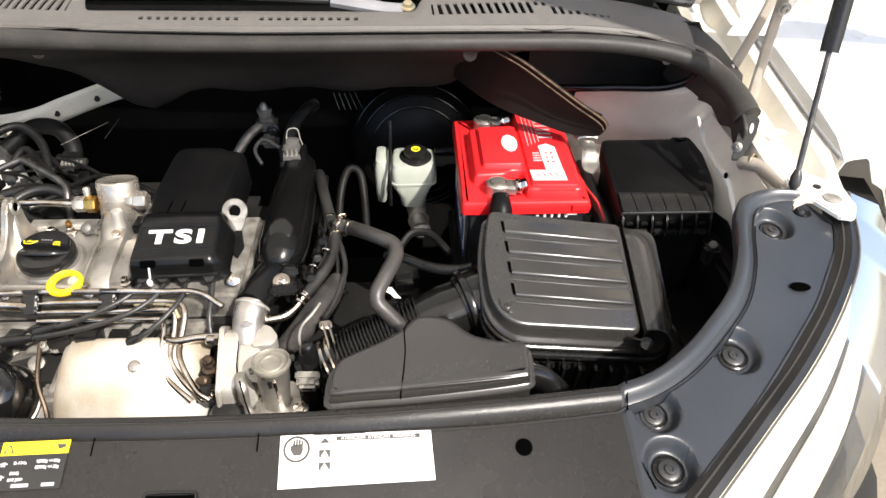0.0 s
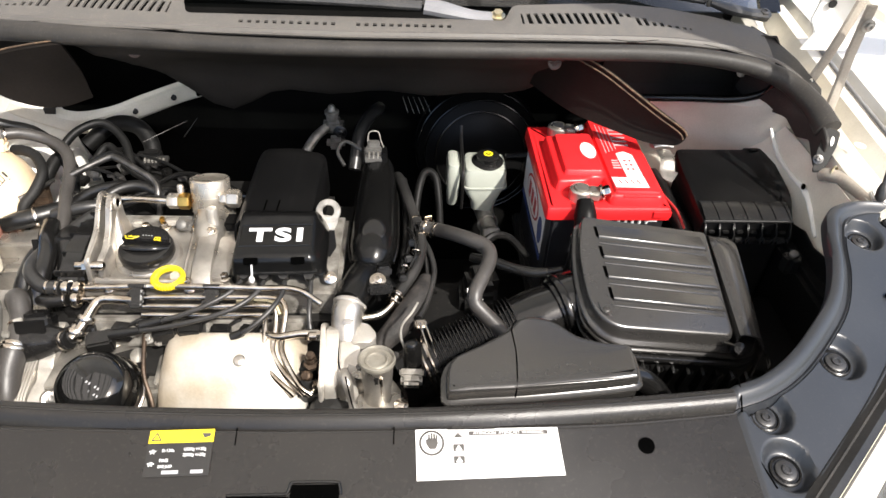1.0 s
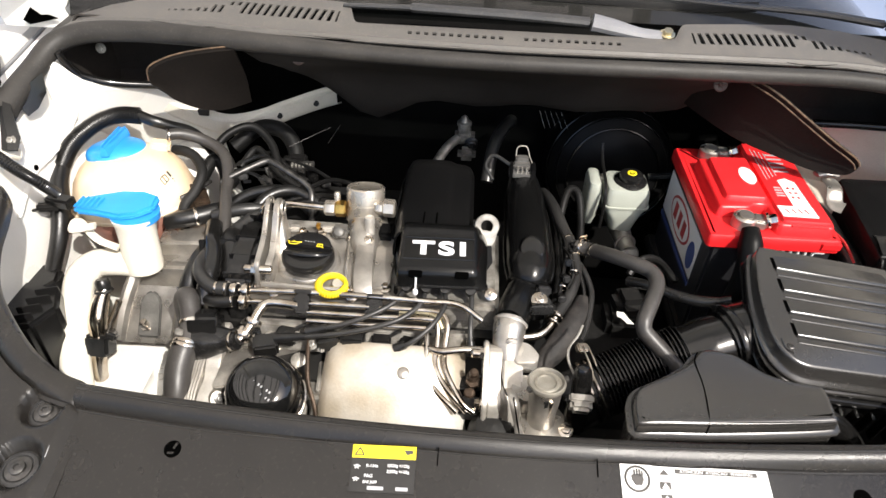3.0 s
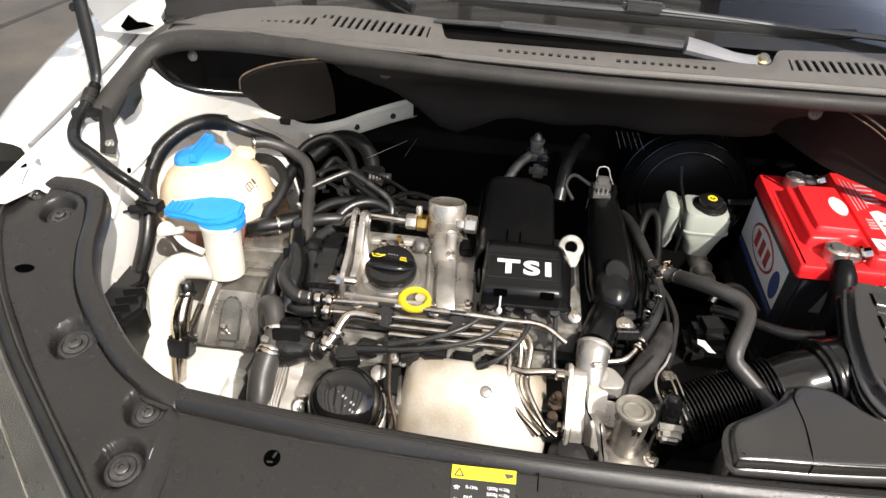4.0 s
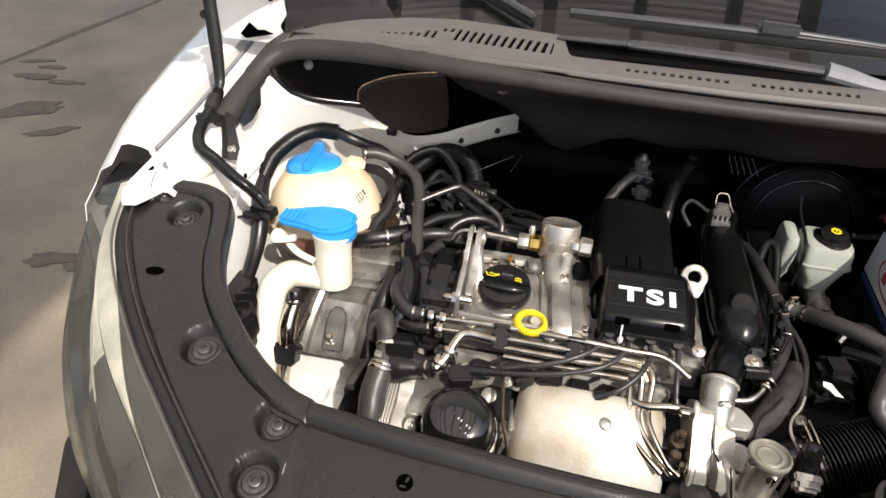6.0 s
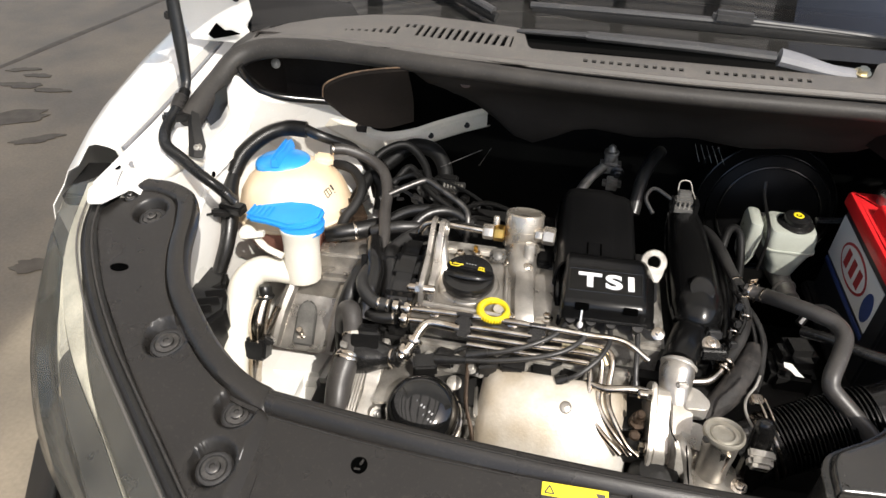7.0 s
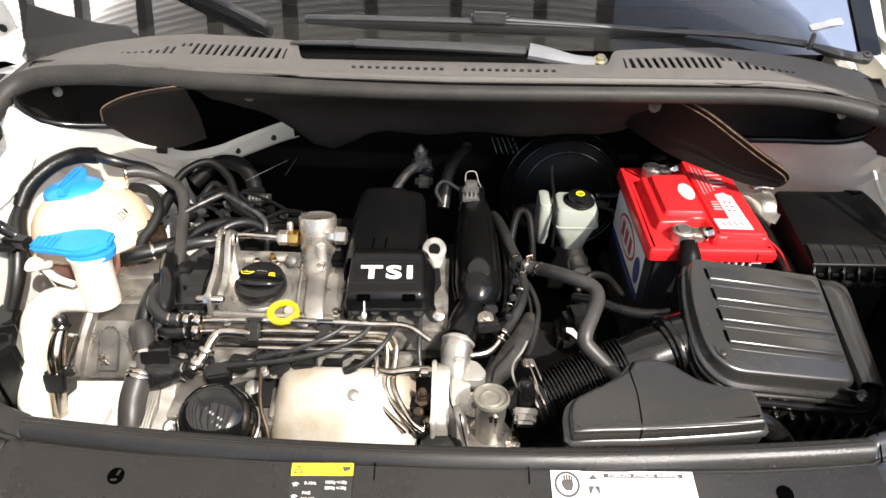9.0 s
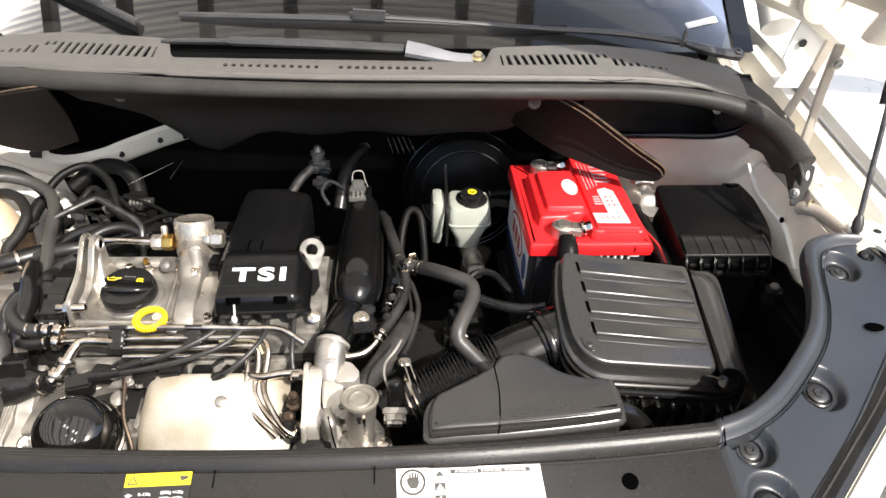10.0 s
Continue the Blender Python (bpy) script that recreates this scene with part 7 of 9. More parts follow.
part("rubber_saddle", prism([(-0.017, 0.0), (0.017, 0.0), (0.016, 0.052), (0.011, 0.064), (0.0, 0.070), (-0.011, 0.064), (-0.016, 0.052)], 0.0, 0.006, 0.003, pose(-0.507, 0.304, 0.663, 47, 0, 1)), M_POCKET, mt)
part("stud", joined(lathe([(0.015, 0), (0.015, 0.003), (0.010, 0.004)], (-0.511, 0.318, 0.668), (0, -0.4, 0.9), 20), lathe([(0.010, 0.003), (0.010, 0.012)], (-0.511, 0.318, 0.668), (0, -0.4, 0.9), 6), lathe([(0.005, 0.010), (0.005, 0.026), (0.004, 0.027)], (-0.511, 0.318, 0.668), (0, -0.4, 0.9), 12)), M_STEEL, mt)
part("top_block", box((-0.46, 0.43, 0.755), (0.10, 0.06, 0.03), (0, 0, 4), 0.004), M_ALU, mt)

# expansion tank
tk = thing("expansion_tank", (-0.575, 0.52, 0.70), "round cream coolant expansion tank with blue screw cap", "expansion tank")
tc = Vector((-0.578, 0.497, 0.780))
prof = [(0.02, -0.088), (0.055, -0.074), (0.078, -0.05), (0.089, -0.018), (0.0935, -0.004), (0.0935, 0.004), (0.089, 0.016), (0.082, 0.038), (0.070, 0.056), (0.055, 0.068), (0.040, 0.074), (0.0, 0.076)]
tax = Vector((-0.06, 0.12, 1)).normalized()
part("upper_shell", lathe(prof[4:], tc, tax, 48), M_CREAM, tk)
part("lower_shell", lathe(prof[:5], tc, tax, 48), M_COOLANT, tk, "lower shell with pink coolant showing through")
part("seam", ring(tc, tax, 0.0935, 0.003, 48, 8), M_CREAM, tk)
cp = part("cap", lathe([(0.042, 0.058), (0.0445, 0.062), (0.0445, 0.070), (0.0425, 0.0745), (0.036, 0.0785), (0.022, 0.0815), (0.0, 0.0825)], tc + Vector((-0.018, 0.012, 0)), tax, 44), M_BLUE, tk, "blue ribbed screw cap")
capc = tc + Vector((-0.018, 0.012, 0)) + tax * 0.081
MG = Matrix.Translation(capc) @ tax.to_track_quat("Z", "Y").to_matrix().to_4x4() @ Matrix.Rotation(radians(-20), 4, "Z")
wedge = lambda w, h, l: loft([[MG @ Vector((x * w * k, y, z * h)) for x, z in ((-1, -0.3), (-0.8, 0.7), (-0.45, 1.0), (0.45, 1.0), (0.8, 0.7), (1, -0.3))] for y, k in ((-l, 1.0), (-l * 0.7, 1.0), (0.0, 0.95), (l * 0.7, 0.8), (l, 0.6))])
part("grip", wedge(0.0090, 0.010, 0.0425), M_BLUE, cp)
for d in (-0.0045, 0.0045):
    part("ridge", sweep([MG @ Vector((d, -0.041, 0.0115)), MG @ Vector((d * 0.95, 0.0, 0.0118)), MG @ Vector((d * 0.6, 0.040, 0.0115))], 0.0014, 8, 3), M_BLUE, cp)
part("neck", lathe([(0.046, 0.050), (0.046, 0.064)], tc + Vector((-0.018, 0.012, 0)), tax, 32), M_CREAM, tk)
part("spout", box((-0.537, 0.535, 0.852), (0.03, 0.022, 0.016), (0, 10, 15), 0.004), M_CREAM, tk)
sn = Vector((0.78, -0.23, 0.57)).normalized()
su = Vector((0.23, 0.78, 0.0)).normalized()
sv = sn.cross(su)
ink_at = lambda a, b: tc + (sn * 0.0905 + su * a + sv * b).normalized() * 0.0906
ink_line = lambda pts, r=0.0007: [sweep([ink_at(*pts[i]), ink_at(*pts[i + 1])], r, 5, 1) for i in range(len(pts) - 1)]
part("book_symbol", joined(*ink_line([(-0.0120, -0.0055), (-0.0120, 0.0055), (-0.0065, 0.0070), (-0.0005, 0.0065), (-0.0005, -0.0030), (-0.0065, -0.0040), (-0.0120, -0.0055)]), *ink_line([(-0.0065, -0.0040), (-0.0065, 0.0070)])), M_INK, tk)
part("warning_symbol", joined(*ink_line([(0.0060, 0.0085), (0.0060, -0.0010)], 0.0016), *ink_line([(0.0060, -0.0045), (0.0060, -0.0060)], 0.0012), *ink_line([(0.0060, -0.0095), (0.0060, -0.0102)], 0.0008)), M_INK, tk)
# washer filler with its flat blue lid
wf = thing("washer_filler", (-0.54, 0.36, 0.70), "white washer filler neck with flat blue lid", "washer filler")
part("neck", lathe([(0.0265, 0.0), (0.0275, 0.01), (0.0265, 0.055), (0.028, 0.075), (0.031, 0.083), (0.031, 0.086)], (-0.523, 0.372, 0.740), (0, 0.16, 1), 28), M_MILK, wf)
lid = part("lid", prism([(-0.606, 0.383), (-0.600, 0.375), (-0.57, 0.372), (-0.535, 0.365), (-0.512, 0.372), (-0.494, 0.392), (-0.496, 0.420), (-0.520, 0.430), (-0.552, 0.428), (-0.58, 0.416), (-0.602, 0.405)], 0.0, 0.012, 0.004, pose(0, 0, 0.8275, 0, 0, 0)), M_BLUE, wf, "flat blue flip lid with grip ribs")
for k in range(5):
    part("rib", box((-0.600 + 0.0075 * k, 0.391, 0.8405), (0.003, 0.026, 0.003), (0, 0, -4), 0.001), M_BLUE, lid)
part("lid_skirt", lathe([(0.033, 0), (0.034, 0.010)], (-0.523, 0.390, 0.818), (0, 0.1, 1), 28), M_BLUE, lid)
part("tether", sweep([(-0.575, 0.37, 0.815), (-0.605, 0.365, 0.81), (-0.607, 0.385, 0.81), (-0.575, 0.365, 0.795), (-0.545, 0.36, 0.785)], 0.007, 8, 6, 0.6), M_MILK, wf)
part("pipe", sweep([(-0.530, 0.368, 0.748), (-0.560, 0.365, 0.752), (-0.588, 0.362, 0.750), (-0.607, 0.345, 0.735), (-0.608, 0.318, 0.71), (-0.604, 0.285, 0.68), (-0.598, 0.25, 0.64), (-0.59, 0.22, 0.58)], [0.018, 0.019, 0.021, 0.022, 0.0215, 0.021, 0.021, 0.021], 16, 6), M_MILK, wf)

# air-conditioning valve and lines
av = thing("aircon_line", (-0.575, 0.30, 0.62), "aluminium air-conditioning line with black service cap", "air-conditioning line")
part("line", sweep([(-0.566, 0.329, 0.732), (-0.570, 0.313, 0.716), (-0.571, 0.298, 0.70), (-0.571, 0.288, 0.68), (-0.573, 0.276, 0.652), (-0.574, 0.264, 0.62), (-0.57, 0.255, 0.585)], [0.009, 0.0125, 0.0135, 0.0125, 0.011, 0.010, 0.010], 14, 6), M_STEEL, av)
part("return_line", sweep([(-0.549, 0.328, 0.712), (-0.556, 0.313, 0.694), (-0.562, 0.301, 0.68), (-0.565, 0.290, 0.655)], 0.0055, 10, 5), M_STEEL, av)
part("service_cap", lathe([(0.0085, 0), (0.0105, 0.003), (0.0105, 0.015), (0.008, 0.019), (0.0, 0.020)], (-0.567, 0.328, 0.728), (-0.15, 0.35, 0.9), 12), M_RUBBER, av)
part("cap_tether", ring((-0.567, 0.327, 0.730), (-0.15, 0.35, 0.9), 0.0115, 0.0022, 20, 6), M_RUBBER, av)
part("clip_block", box((-0.570, 0.282, 0.667), (0.036, 0.030, 0.032), (-28, 0, 0), 0.004), M_RUBBER, av)
part("clip_ear", box((-0.552, 0.288, 0.680), (0.016, 0.016, 0.012), (-28, 25, 0), 0.003), M_RUBBER, av)

cd = thing("wiring_conduit", (-0.66, 0.45, 0.75), "black ribbed wiring conduit arching round the tank", "wiring conduit")
part("ribbed_sleeve", sweep([(-0.672, 0.480, 0.838), (-0.664, 0.510, 0.860), (-0.640, 0.545, 0.877), (-0.610, 0.565, 0.884), (-0.575, 0.568, 0.884)], 0.0125, 14, 8, 1.0, 58, 0.0020), M_RUBBER, cd)
part("taped_end", sweep([(-0.578, 0.568, 0.885), (-0.555, 0.562, 0.880), (-0.532, 0.570, 0.868), (-0.505, 0.59, 0.845), (-0.48, 0.60, 0.80), (-0.47, 0.60, 0.75)], 0.009, 10, 6), M_RUBBER, cd)
part("taped_trunk", sweep([(-0.672, 0.485, 0.838), (-0.668, 0.455, 0.825), (-0.655, 0.425, 0.81), (-0.648, 0.39, 0.78), (-0.655, 0.36, 0.74), (-0.665, 0.33, 0.70)], [0.011, 0.014, 0.014, 0.012, 0.011, 0.011], 12, 6), M_RUBBER, cd)
part("plug", joined(box((-0.638, 0.405, 0.828), (0.040, 0.020, 0.016), (0, 0, -10), 0.003), box((-0.652, 0.395, 0.824), (0.03, 0.012, 0.012), (0, 10, 25), 0.003)), M_RUBBER, cd)
part("stray_wire", sweep([(-0.66, 0.395, 0.822), (-0.682, 0.39, 0.815), (-0.688, 0.38, 0.80)], 0.002, 6, 5), M_RUBBER, cd)
hn = thing("bonnet_harness", (-0.72, 0.42, 0.90), "black taped wiring harness leading up to the bonnet", "wiring harness")
part("gaiter", sweep([(-0.742, 0.535, 1.12), (-0.740, 0.528, 1.085), (-0.735, 0.517, 1.04), (-0.730, 0.502, 0.987), (-0.727, 0.488, 0.972)], [0.0105, 0.010, 0.0105, 0.0085, 0.0065], 10, 6, 0.8), M_RUBBER, hn)
for x, y, z in ((-0.7475, 0.531, 1.100), (-0.7465, 0.524, 1.070)):
    part("tape_tab", box((x - 0.004, y, z), (0.010, 0.006, 0.012), (0, 12, 20), 0.002), M_RUBBER, hn)
part("cable", sweep([(-0.727, 0.488, 0.972), (-0.725, 0.469, 0.963), (-0.726, 0.435, 0.950), (-0.722, 0.408, 0.942), (-0.708, 0.385, 0.936), (-0.682, 0.372, 0.928), (-0.650, 0.362, 0.910), (-0.625, 0.362, 0.89), (-0.62, 0.38, 0.86)], 0.008, 12, 6, 1.0, 80, 0.001), M_SATIN, hn)
part("grommet", sweep([(-0.727, 0.476, 0.968), (-0.726, 0.455, 0.958)], 0.0088, 12, 4, 1.0, 10, 0.0022), M_FADED, hn, "grey ribbed sleeve")
part("clip", box((-0.722, 0.445, 0.950), (0.040, 0.016, 0.014), (0, 0, 30), 0.003), M_RUBBER, hn)

# dark plastic ducts at the left wall
ld = thing("side_duct", (-0.65, 0.27, 0.58), "dark plastic duct against the inner wing", "duct")
part("duct", prism([(-0.70, 0.22), (-0.620, 0.235), (-0.603, 0.275), (-0.620, 0.315), (-0.70, 0.33)], 0.58, 0.745, 0.006), M_PLASTIC, ld)
part("duct_block", prism([(-0.70, 0.300), (-0.648, 0.304), (-0.633, 0.330), (-0.642, 0.362), (-0.70, 0.372)], 0.58, 0.742, 0.006), M_PLASTIC, ld)
for k in range(4):
    part("fin", box((-0.640 + 0.003 * k, 0.248 + 0.018 * k, 0.738), (0.03, 0.004, 0.03), (0, 0, 20), 0.001), M_SATIN, ld)
pb_ = thing("body_brace", (-0.42, 0.73, 0.78), "pale green-white sheet-metal brace with round holes", "body brace")
rows = []
for p in curve_through([(-0.575, 0.655, 0.862), (-0.526, 0.668, 0.832), (-0.486, 0.69, 0.806), (-0.44, 0.72, 0.802), (-0.402, 0.74, 0.811), (-0.343, 0.77, 0.824), (-0.305, 0.79, 0.829)], 4):
    w = 0.026 - 0.05 * abs(p.x + 0.43) * 0.2
    rows.append([p + Vector((0.004, 0, w * 0.9)), p + Vector((0, -0.004, w * 0.6)), p + Vector((0, -0.010, w * 0.45)), p + Vector((0, -0.010, -w * 0.4)), p + Vector((0, -0.004, -w * 0.7)), p + Vector((0.004, 0.012, -w * 0.9))])
part("pressing", sheet(rows, 0.002), M_WHITEDIRTSHADE, pb_)
for x, y, z in ((-0.340, 0.760, 0.824), (-0.402, 0.729, 0.811)):
    part("hole", lathe([(0.0055, 0), (0.0055, 0.001)], (x, y, z), (0, -0.95, 0.3), 16), M_VOID, pb_)

# things in the dark behind the engine
dk = thing("rear_valve_block", (-0.06, 0.82, 0.66), "grey refrigerant valve block with bent pipe at the firewall", "valve block")
part("block", joined(box((-0.062, 0.83, 0.735), (0.040, 0.032, 0.030), (0, 0, 0), 0.008), box((-0.056, 0.80, 0.712), (0.036, 0.030, 0.024), (0, 0, 0), 0.008)), M_ALUDIRTY, dk)
part("cap", lathe([(0.012, -0.005), (0.012, 0.006), (0.0145, 0.008), (0.0145, 0.014), (0.009, 0.016), (0.007, 0.024), (0.003, 0.028)], (-0.064, 0.83, 0.752), (0, 0, 1), 16), M_ALUDIRTY, dk)
part("bolt", bolt((-0.048, 0.812, 0.728), (0, -1, 0.2), 0.009, 0.01), M_RUBBER, dk)
part("bolt", bolt((-0.05, 0.81, 0.708), (0, -1, 0.2), 0.008, 0.01), M_RUBBER, dk)
part("pipe", sweep([(-0.075, 0.82, 0.734), (-0.095, 0.80, 0.724), (-0.115, 0.775, 0.70), (-0.125, 0.76, 0.67)], 0.0095, 10, 6), M_ALUDIRTY, dk)
hose("heater_hose", [(0.03, 0.86, 0.76), (0.015, 0.82, 0.765), (-0.005, 0.77, 0.75), (-0.015, 0.72, 0.70)], 0.012, "grey rubber heater hose at the firewall", M_GREYHOSE)
hose("heater_hose", [(-0.47, 0.66, 0.78), (-0.43, 0.69, 0.805), (-0.385, 0.69, 0.80), (-0.36, 0.66, 0.77), (-0.38, 0.62, 0.74)], 0.014, "black rubber heater hose loop in the dark rear corner", M_DULLRUBBER)
rb = thing("relay_bracket", (-0.34, 0.60, 0.78), "small metal terminal block with screws in the dark", "terminal block")
part("plate", box((-0.335, 0.605, 0.785), (0.040, 0.018, 0.008), (15, 0, 5), 0.001), M_DARKMETAL, rb)
for k in range(6):
    part("terminal", box((-0.350 + 0.006 * k, 0.599, 0.790), (0.003, 0.008, 0.004), (15, 0, 5), 0), M_ALUDIRTY, rb)
part("stand", box((-0.345, 0.62, 0.75), (0.03, 0.02, 0.09), bev=0.003), M_RUBBER, rb)
wr = thing("earth_wires", (-0.30, 0.66, 0.76), "thin bare wires shining in the dark rear corner", "wires")
for a, b in (((-0.365, 0.64, 0.80), (-0.30, 0.69, 0.815)), ((-0.30, 0.66, 0.80), (-0.285, 0.70, 0.815))):
    part("wire", sweep([a, b], 0.0004, 6, 3), M_DARKMETAL, wr)
bw = thing("steering_shaft_fins", (0.10, 0.80, 0.72), "thin bright edges of a finned part in the dark", "fins")
for k in range(5):
    part("fin", sweep([(0.077 + 0.010 * k, 0.80, 0.815), (0.088 + 0.011 * k, 0.78, 0.79)], 0.0004, 5, 2), M_ALUDIRTY, bw)

# dark hoses and cables between the tank and the engine
hose("coolant_hose", [(-0.525, 0.552, 0.835), (-0.505, 0.545, 0.838), (-0.485, 0.535, 0.834), (-0.466, 0.506, 0.825), (-0.470, 0.476, 0.81), (-0.482, 0.455, 0.795), (-0.485, 0.44, 0.76)], 0.008, "dark brown-black coolant hose curving beside the tank", M_VOID)
hose("coolant_hose", [(-0.50, 0.425, 0.785), (-0.479, 0.429, 0.79), (-0.452, 0.442, 0.79), (-0.427, 0.462, 0.788), (-0.40, 0.49, 0.775)], [0.011, 0.013, 0.014, 0.013, 0.012], "black rubber hose stub with plastic collar below the tank", M_RUBBER, (0.45,))
hose("coolant_hose", [(-0.49, 0.51, 0.78), (-0.478, 0.53, 0.80), (-0.468, 0.562, 0.815), (-0.450, 0.555, 0.80), (-0.446, 0.53, 0.77)], 0.010, "black rubber hose bend in the gap beside the tank", M_DULLRUBBER)
hose("vacuum_hose", [(-0.43, 0.435, 0.795), (-0.405, 0.44, 0.802), (-0.38, 0.448, 0.803), (-0.355, 0.46, 0.795), (-0.34, 0.47, 0.77)], 0.0095, "grey rubber hose bending behind the belt cover", M_GREYHOSE)
hose("coolant_hose", [(-0.415, 0.40, 0.805), (-0.405, 0.365, 0.808), (-0.396, 0.338, 0.803), (-0.395, 0.305, 0.79), (-0.40, 0.28, 0.765)], 0.0125, "black rubber coolant hose dropping past the belt cover", M_GLOSS)
hose("vacuum_hose", [(-0.49, 0.60, 0.80), (-0.465, 0.635, 0.822), (-0.43, 0.657, 0.826), (-0.395, 0.64, 0.805), (-0.375, 0.60, 0.78)], 0.007, "thin black vacuum hose looping in the rear corner", M_DULLRUBBER)
hose("vacuum_hose", [(-0.44, 0.60, 0.78), (-0.42, 0.625, 0.80), (-0.40, 0.615, 0.795), (-0.37, 0.58, 0.785), (-0.33, 0.56, 0.77)], 0.006, "thin black cable looping in the rear corner", M_DULLRUBBER)
ta = thing("tank_bracket", (-0.49, 0.47, 0.72), "rusty brown metal bracket beside the expansion tank", "bracket")
part("plate", box((-0.478, 0.490, 0.775), (0.030, 0.055, 0.05), (0, 12, 30), 0.006), M_RUST, ta)
part("edge", sweep([(-0.488, 0.462, 0.806), (-0.470, 0.482, 0.808), (-0.458, 0.512, 0.806)], 0.003, 6, 4), M_DARKMETAL, ta)
jb = thing("thermostat_housing", (-0.38, 0.235, 0.73), "black plastic thermostat housing between the coolant hoses", "thermostat housing")
part("body", box((-0.380, 0.240, 0.758), (0.040, 0.034, 0.05), (-25, 0, 6), 0.008, segs=3), M_PLASTIC, jb)
part("outlet", sweep([(-0.372, 0.232, 0.758), (-0.346, 0.228, 0.757), (-0.326, 0.238, 0.761)], [0.015, 0.0125, 0.011], 14, 6), M_RUBBER, jb)
part("clamp", ring((-0.330, 0.235, 0.760), (0.8, 0.35, 0.1), 0.0115, 0.0018, 24, 6, 1.8), M_STEEL, jb)
part("rib", box((-0.380, 0.226, 0.776), (0.036, 0.003, 0.02), (-25, 0, 6), 0.001), M_PLASTIC, jb)

# small fixings in the shadow below the fuel tubes and round the pump
rnd = random.Random(7)
for k in range(16):
    x, y, z = rnd.uniform(-0.33, -0.05), rnd.uniform(0.226, 0.248), rnd.uniform(0.738, 0.764)
    if k % 3 == 0:
        part("nut", bolt((x, y, z), (rnd.uniform(-0.3, 0.3), -0.6, 0.8), rnd.uniform(0.004, 0.006), 0.006), M_ALUDIRTY, br)
    elif k % 3 == 1:
        part("lug", box((x, y, z), (rnd.uniform(0.010, 0.022), 0.010, rnd.uniform(0.008, 0.014)), (rnd.uniform(-40, 0), 0, rnd.uniform(-30, 30)), 0.002), rnd.choice((M_ALU, M_ALUDIRTY, M_RUBBER)), br)
    else:
        part("pipe_stub", sweep([(x, y, z), (x + rnd.uniform(-0.02, 0.02), y - 0.012, z - 0.02)], 0.0045, 8, 2), rnd.choice((M_STEEL, M_ALUDIRTY, M_RUBBER)), br)
part("front_flange", box((-0.24, 0.289, 0.782), (0.19, 0.008, 0.020), (-8, 0, 1), 0.003), M_ALU, camc)
for x in (-0.300, -0.262, -0.196):
    part("flange_bolt", bolt((x, 0.284, 0.790), (0, -0.7, 0.7), 0.0045, 0.005), M_STEEL, camc)
cl_ = thing("cable_loom", (-0.31, 0.47, 0.77), "thin black cables lying behind the fuel pump", "cable loom")
for k, pts in enumerate((
    [(-0.34, 0.46, 0.795), (-0.30, 0.468, 0.806), (-0.25, 0.47, 0.80), (-0.225, 0.475, 0.785)],
    [(-0.33, 0.475, 0.80), (-0.28, 0.488, 0.808), (-0.235, 0.50, 0.795), (-0.16, 0.505, 0.785)],
    [(-0.31, 0.53, 0.79), (-0.27, 0.545, 0.80), (-0.22, 0.54, 0.79), (-0.17, 0.52, 0.775)])):
    part("cable", sweep(pts, 0.0042, 8, 6), M_GLOSS if k else M_RUBBER, cl_)

part("sump_casting", prism([(-0.245, 0.175), (-0.205, 0.180), (-0.205, 0.245), (-0.250, 0.245)], 0.66, 0.715, 0.006), M_ALUDIRTY, eng)
part("sump_rib", box((-0.228, 0.205, 0.718), (0.006, 0.05, 0.012), (0, 0, 6), 0.002), M_ALU, eng)

# loose wiring and plugs in the dark corner behind the belt cover
rw = thing("rear_wiring", (-0.38, 0.58, 0.74), "tangle of dark wires, plugs and pipes behind the engine", "wiring")
rnd = random.Random(21)
for k in range(6):
    a = Vector((rnd.uniform(-0.46, -0.36), rnd.uniform(0.52, 0.64), rnd.uniform(0.755, 0.80)))
    b = a + Vector((rnd.uniform(0.05, 0.13), rnd.uniform(-0.05, 0.04), rnd.uniform(-0.03, 0.01)))
    m_ = (a + b) / 2 + Vector((0, rnd.uniform(-0.02, 0.03), rnd.uniform(0.0, 0.025)))
    part("wire", sweep([a, m_, b], rnd.choice((0.0022, 0.003, 0.0045)), 7, 6), rnd.choice((M_DULLRUBBER, M_DULLRUBBER, M_RUBBER)), rw)
for k in range(9):
    p = (rnd.uniform(-0.45, -0.27), rnd.uniform(0.53, 0.63), rnd.uniform(0.755, 0.785))
    part("plug", box(p, (rnd.uniform(0.012, 0.026), rnd.uniform(0.012, 0.022), rnd.uniform(0.010, 0.018)), (rnd.uniform(-25, 10), 0, rnd.uniform(-40, 40)), 0.002), rnd.choice((M_GLOSS, M_RUBBER, M_DARKMETAL)), rw)
for k in range(5):
    p = (rnd.uniform(-0.44, -0.28), rnd.uniform(0.53, 0.60), rnd.uniform(0.775, 0.792))
    part("metal_clip", box(p, (0.012, 0.003, 0.005), (-20, 0, rnd.uniform(-40, 40)), 0.0005), M_DARKMETAL, rw)

# ---- brake booster and reservoir ----
bb = thing("brake_booster", (0.21, 0.80, 0.58), "large round black brake booster against the firewall", "brake booster")
part("shell", lathe([(0.125, -0.06), (0.13, -0.03), (0.13, 0.0), (0.122, 0.02), (0.112, 0.027), (0.108, 0.036), (0.088, 0.044), (0.075, 0.050), (0.03, 0.054)], (0.232, 0.82, 0.690), (0.02, -1, 0.22), 64), M_COVER, bb)
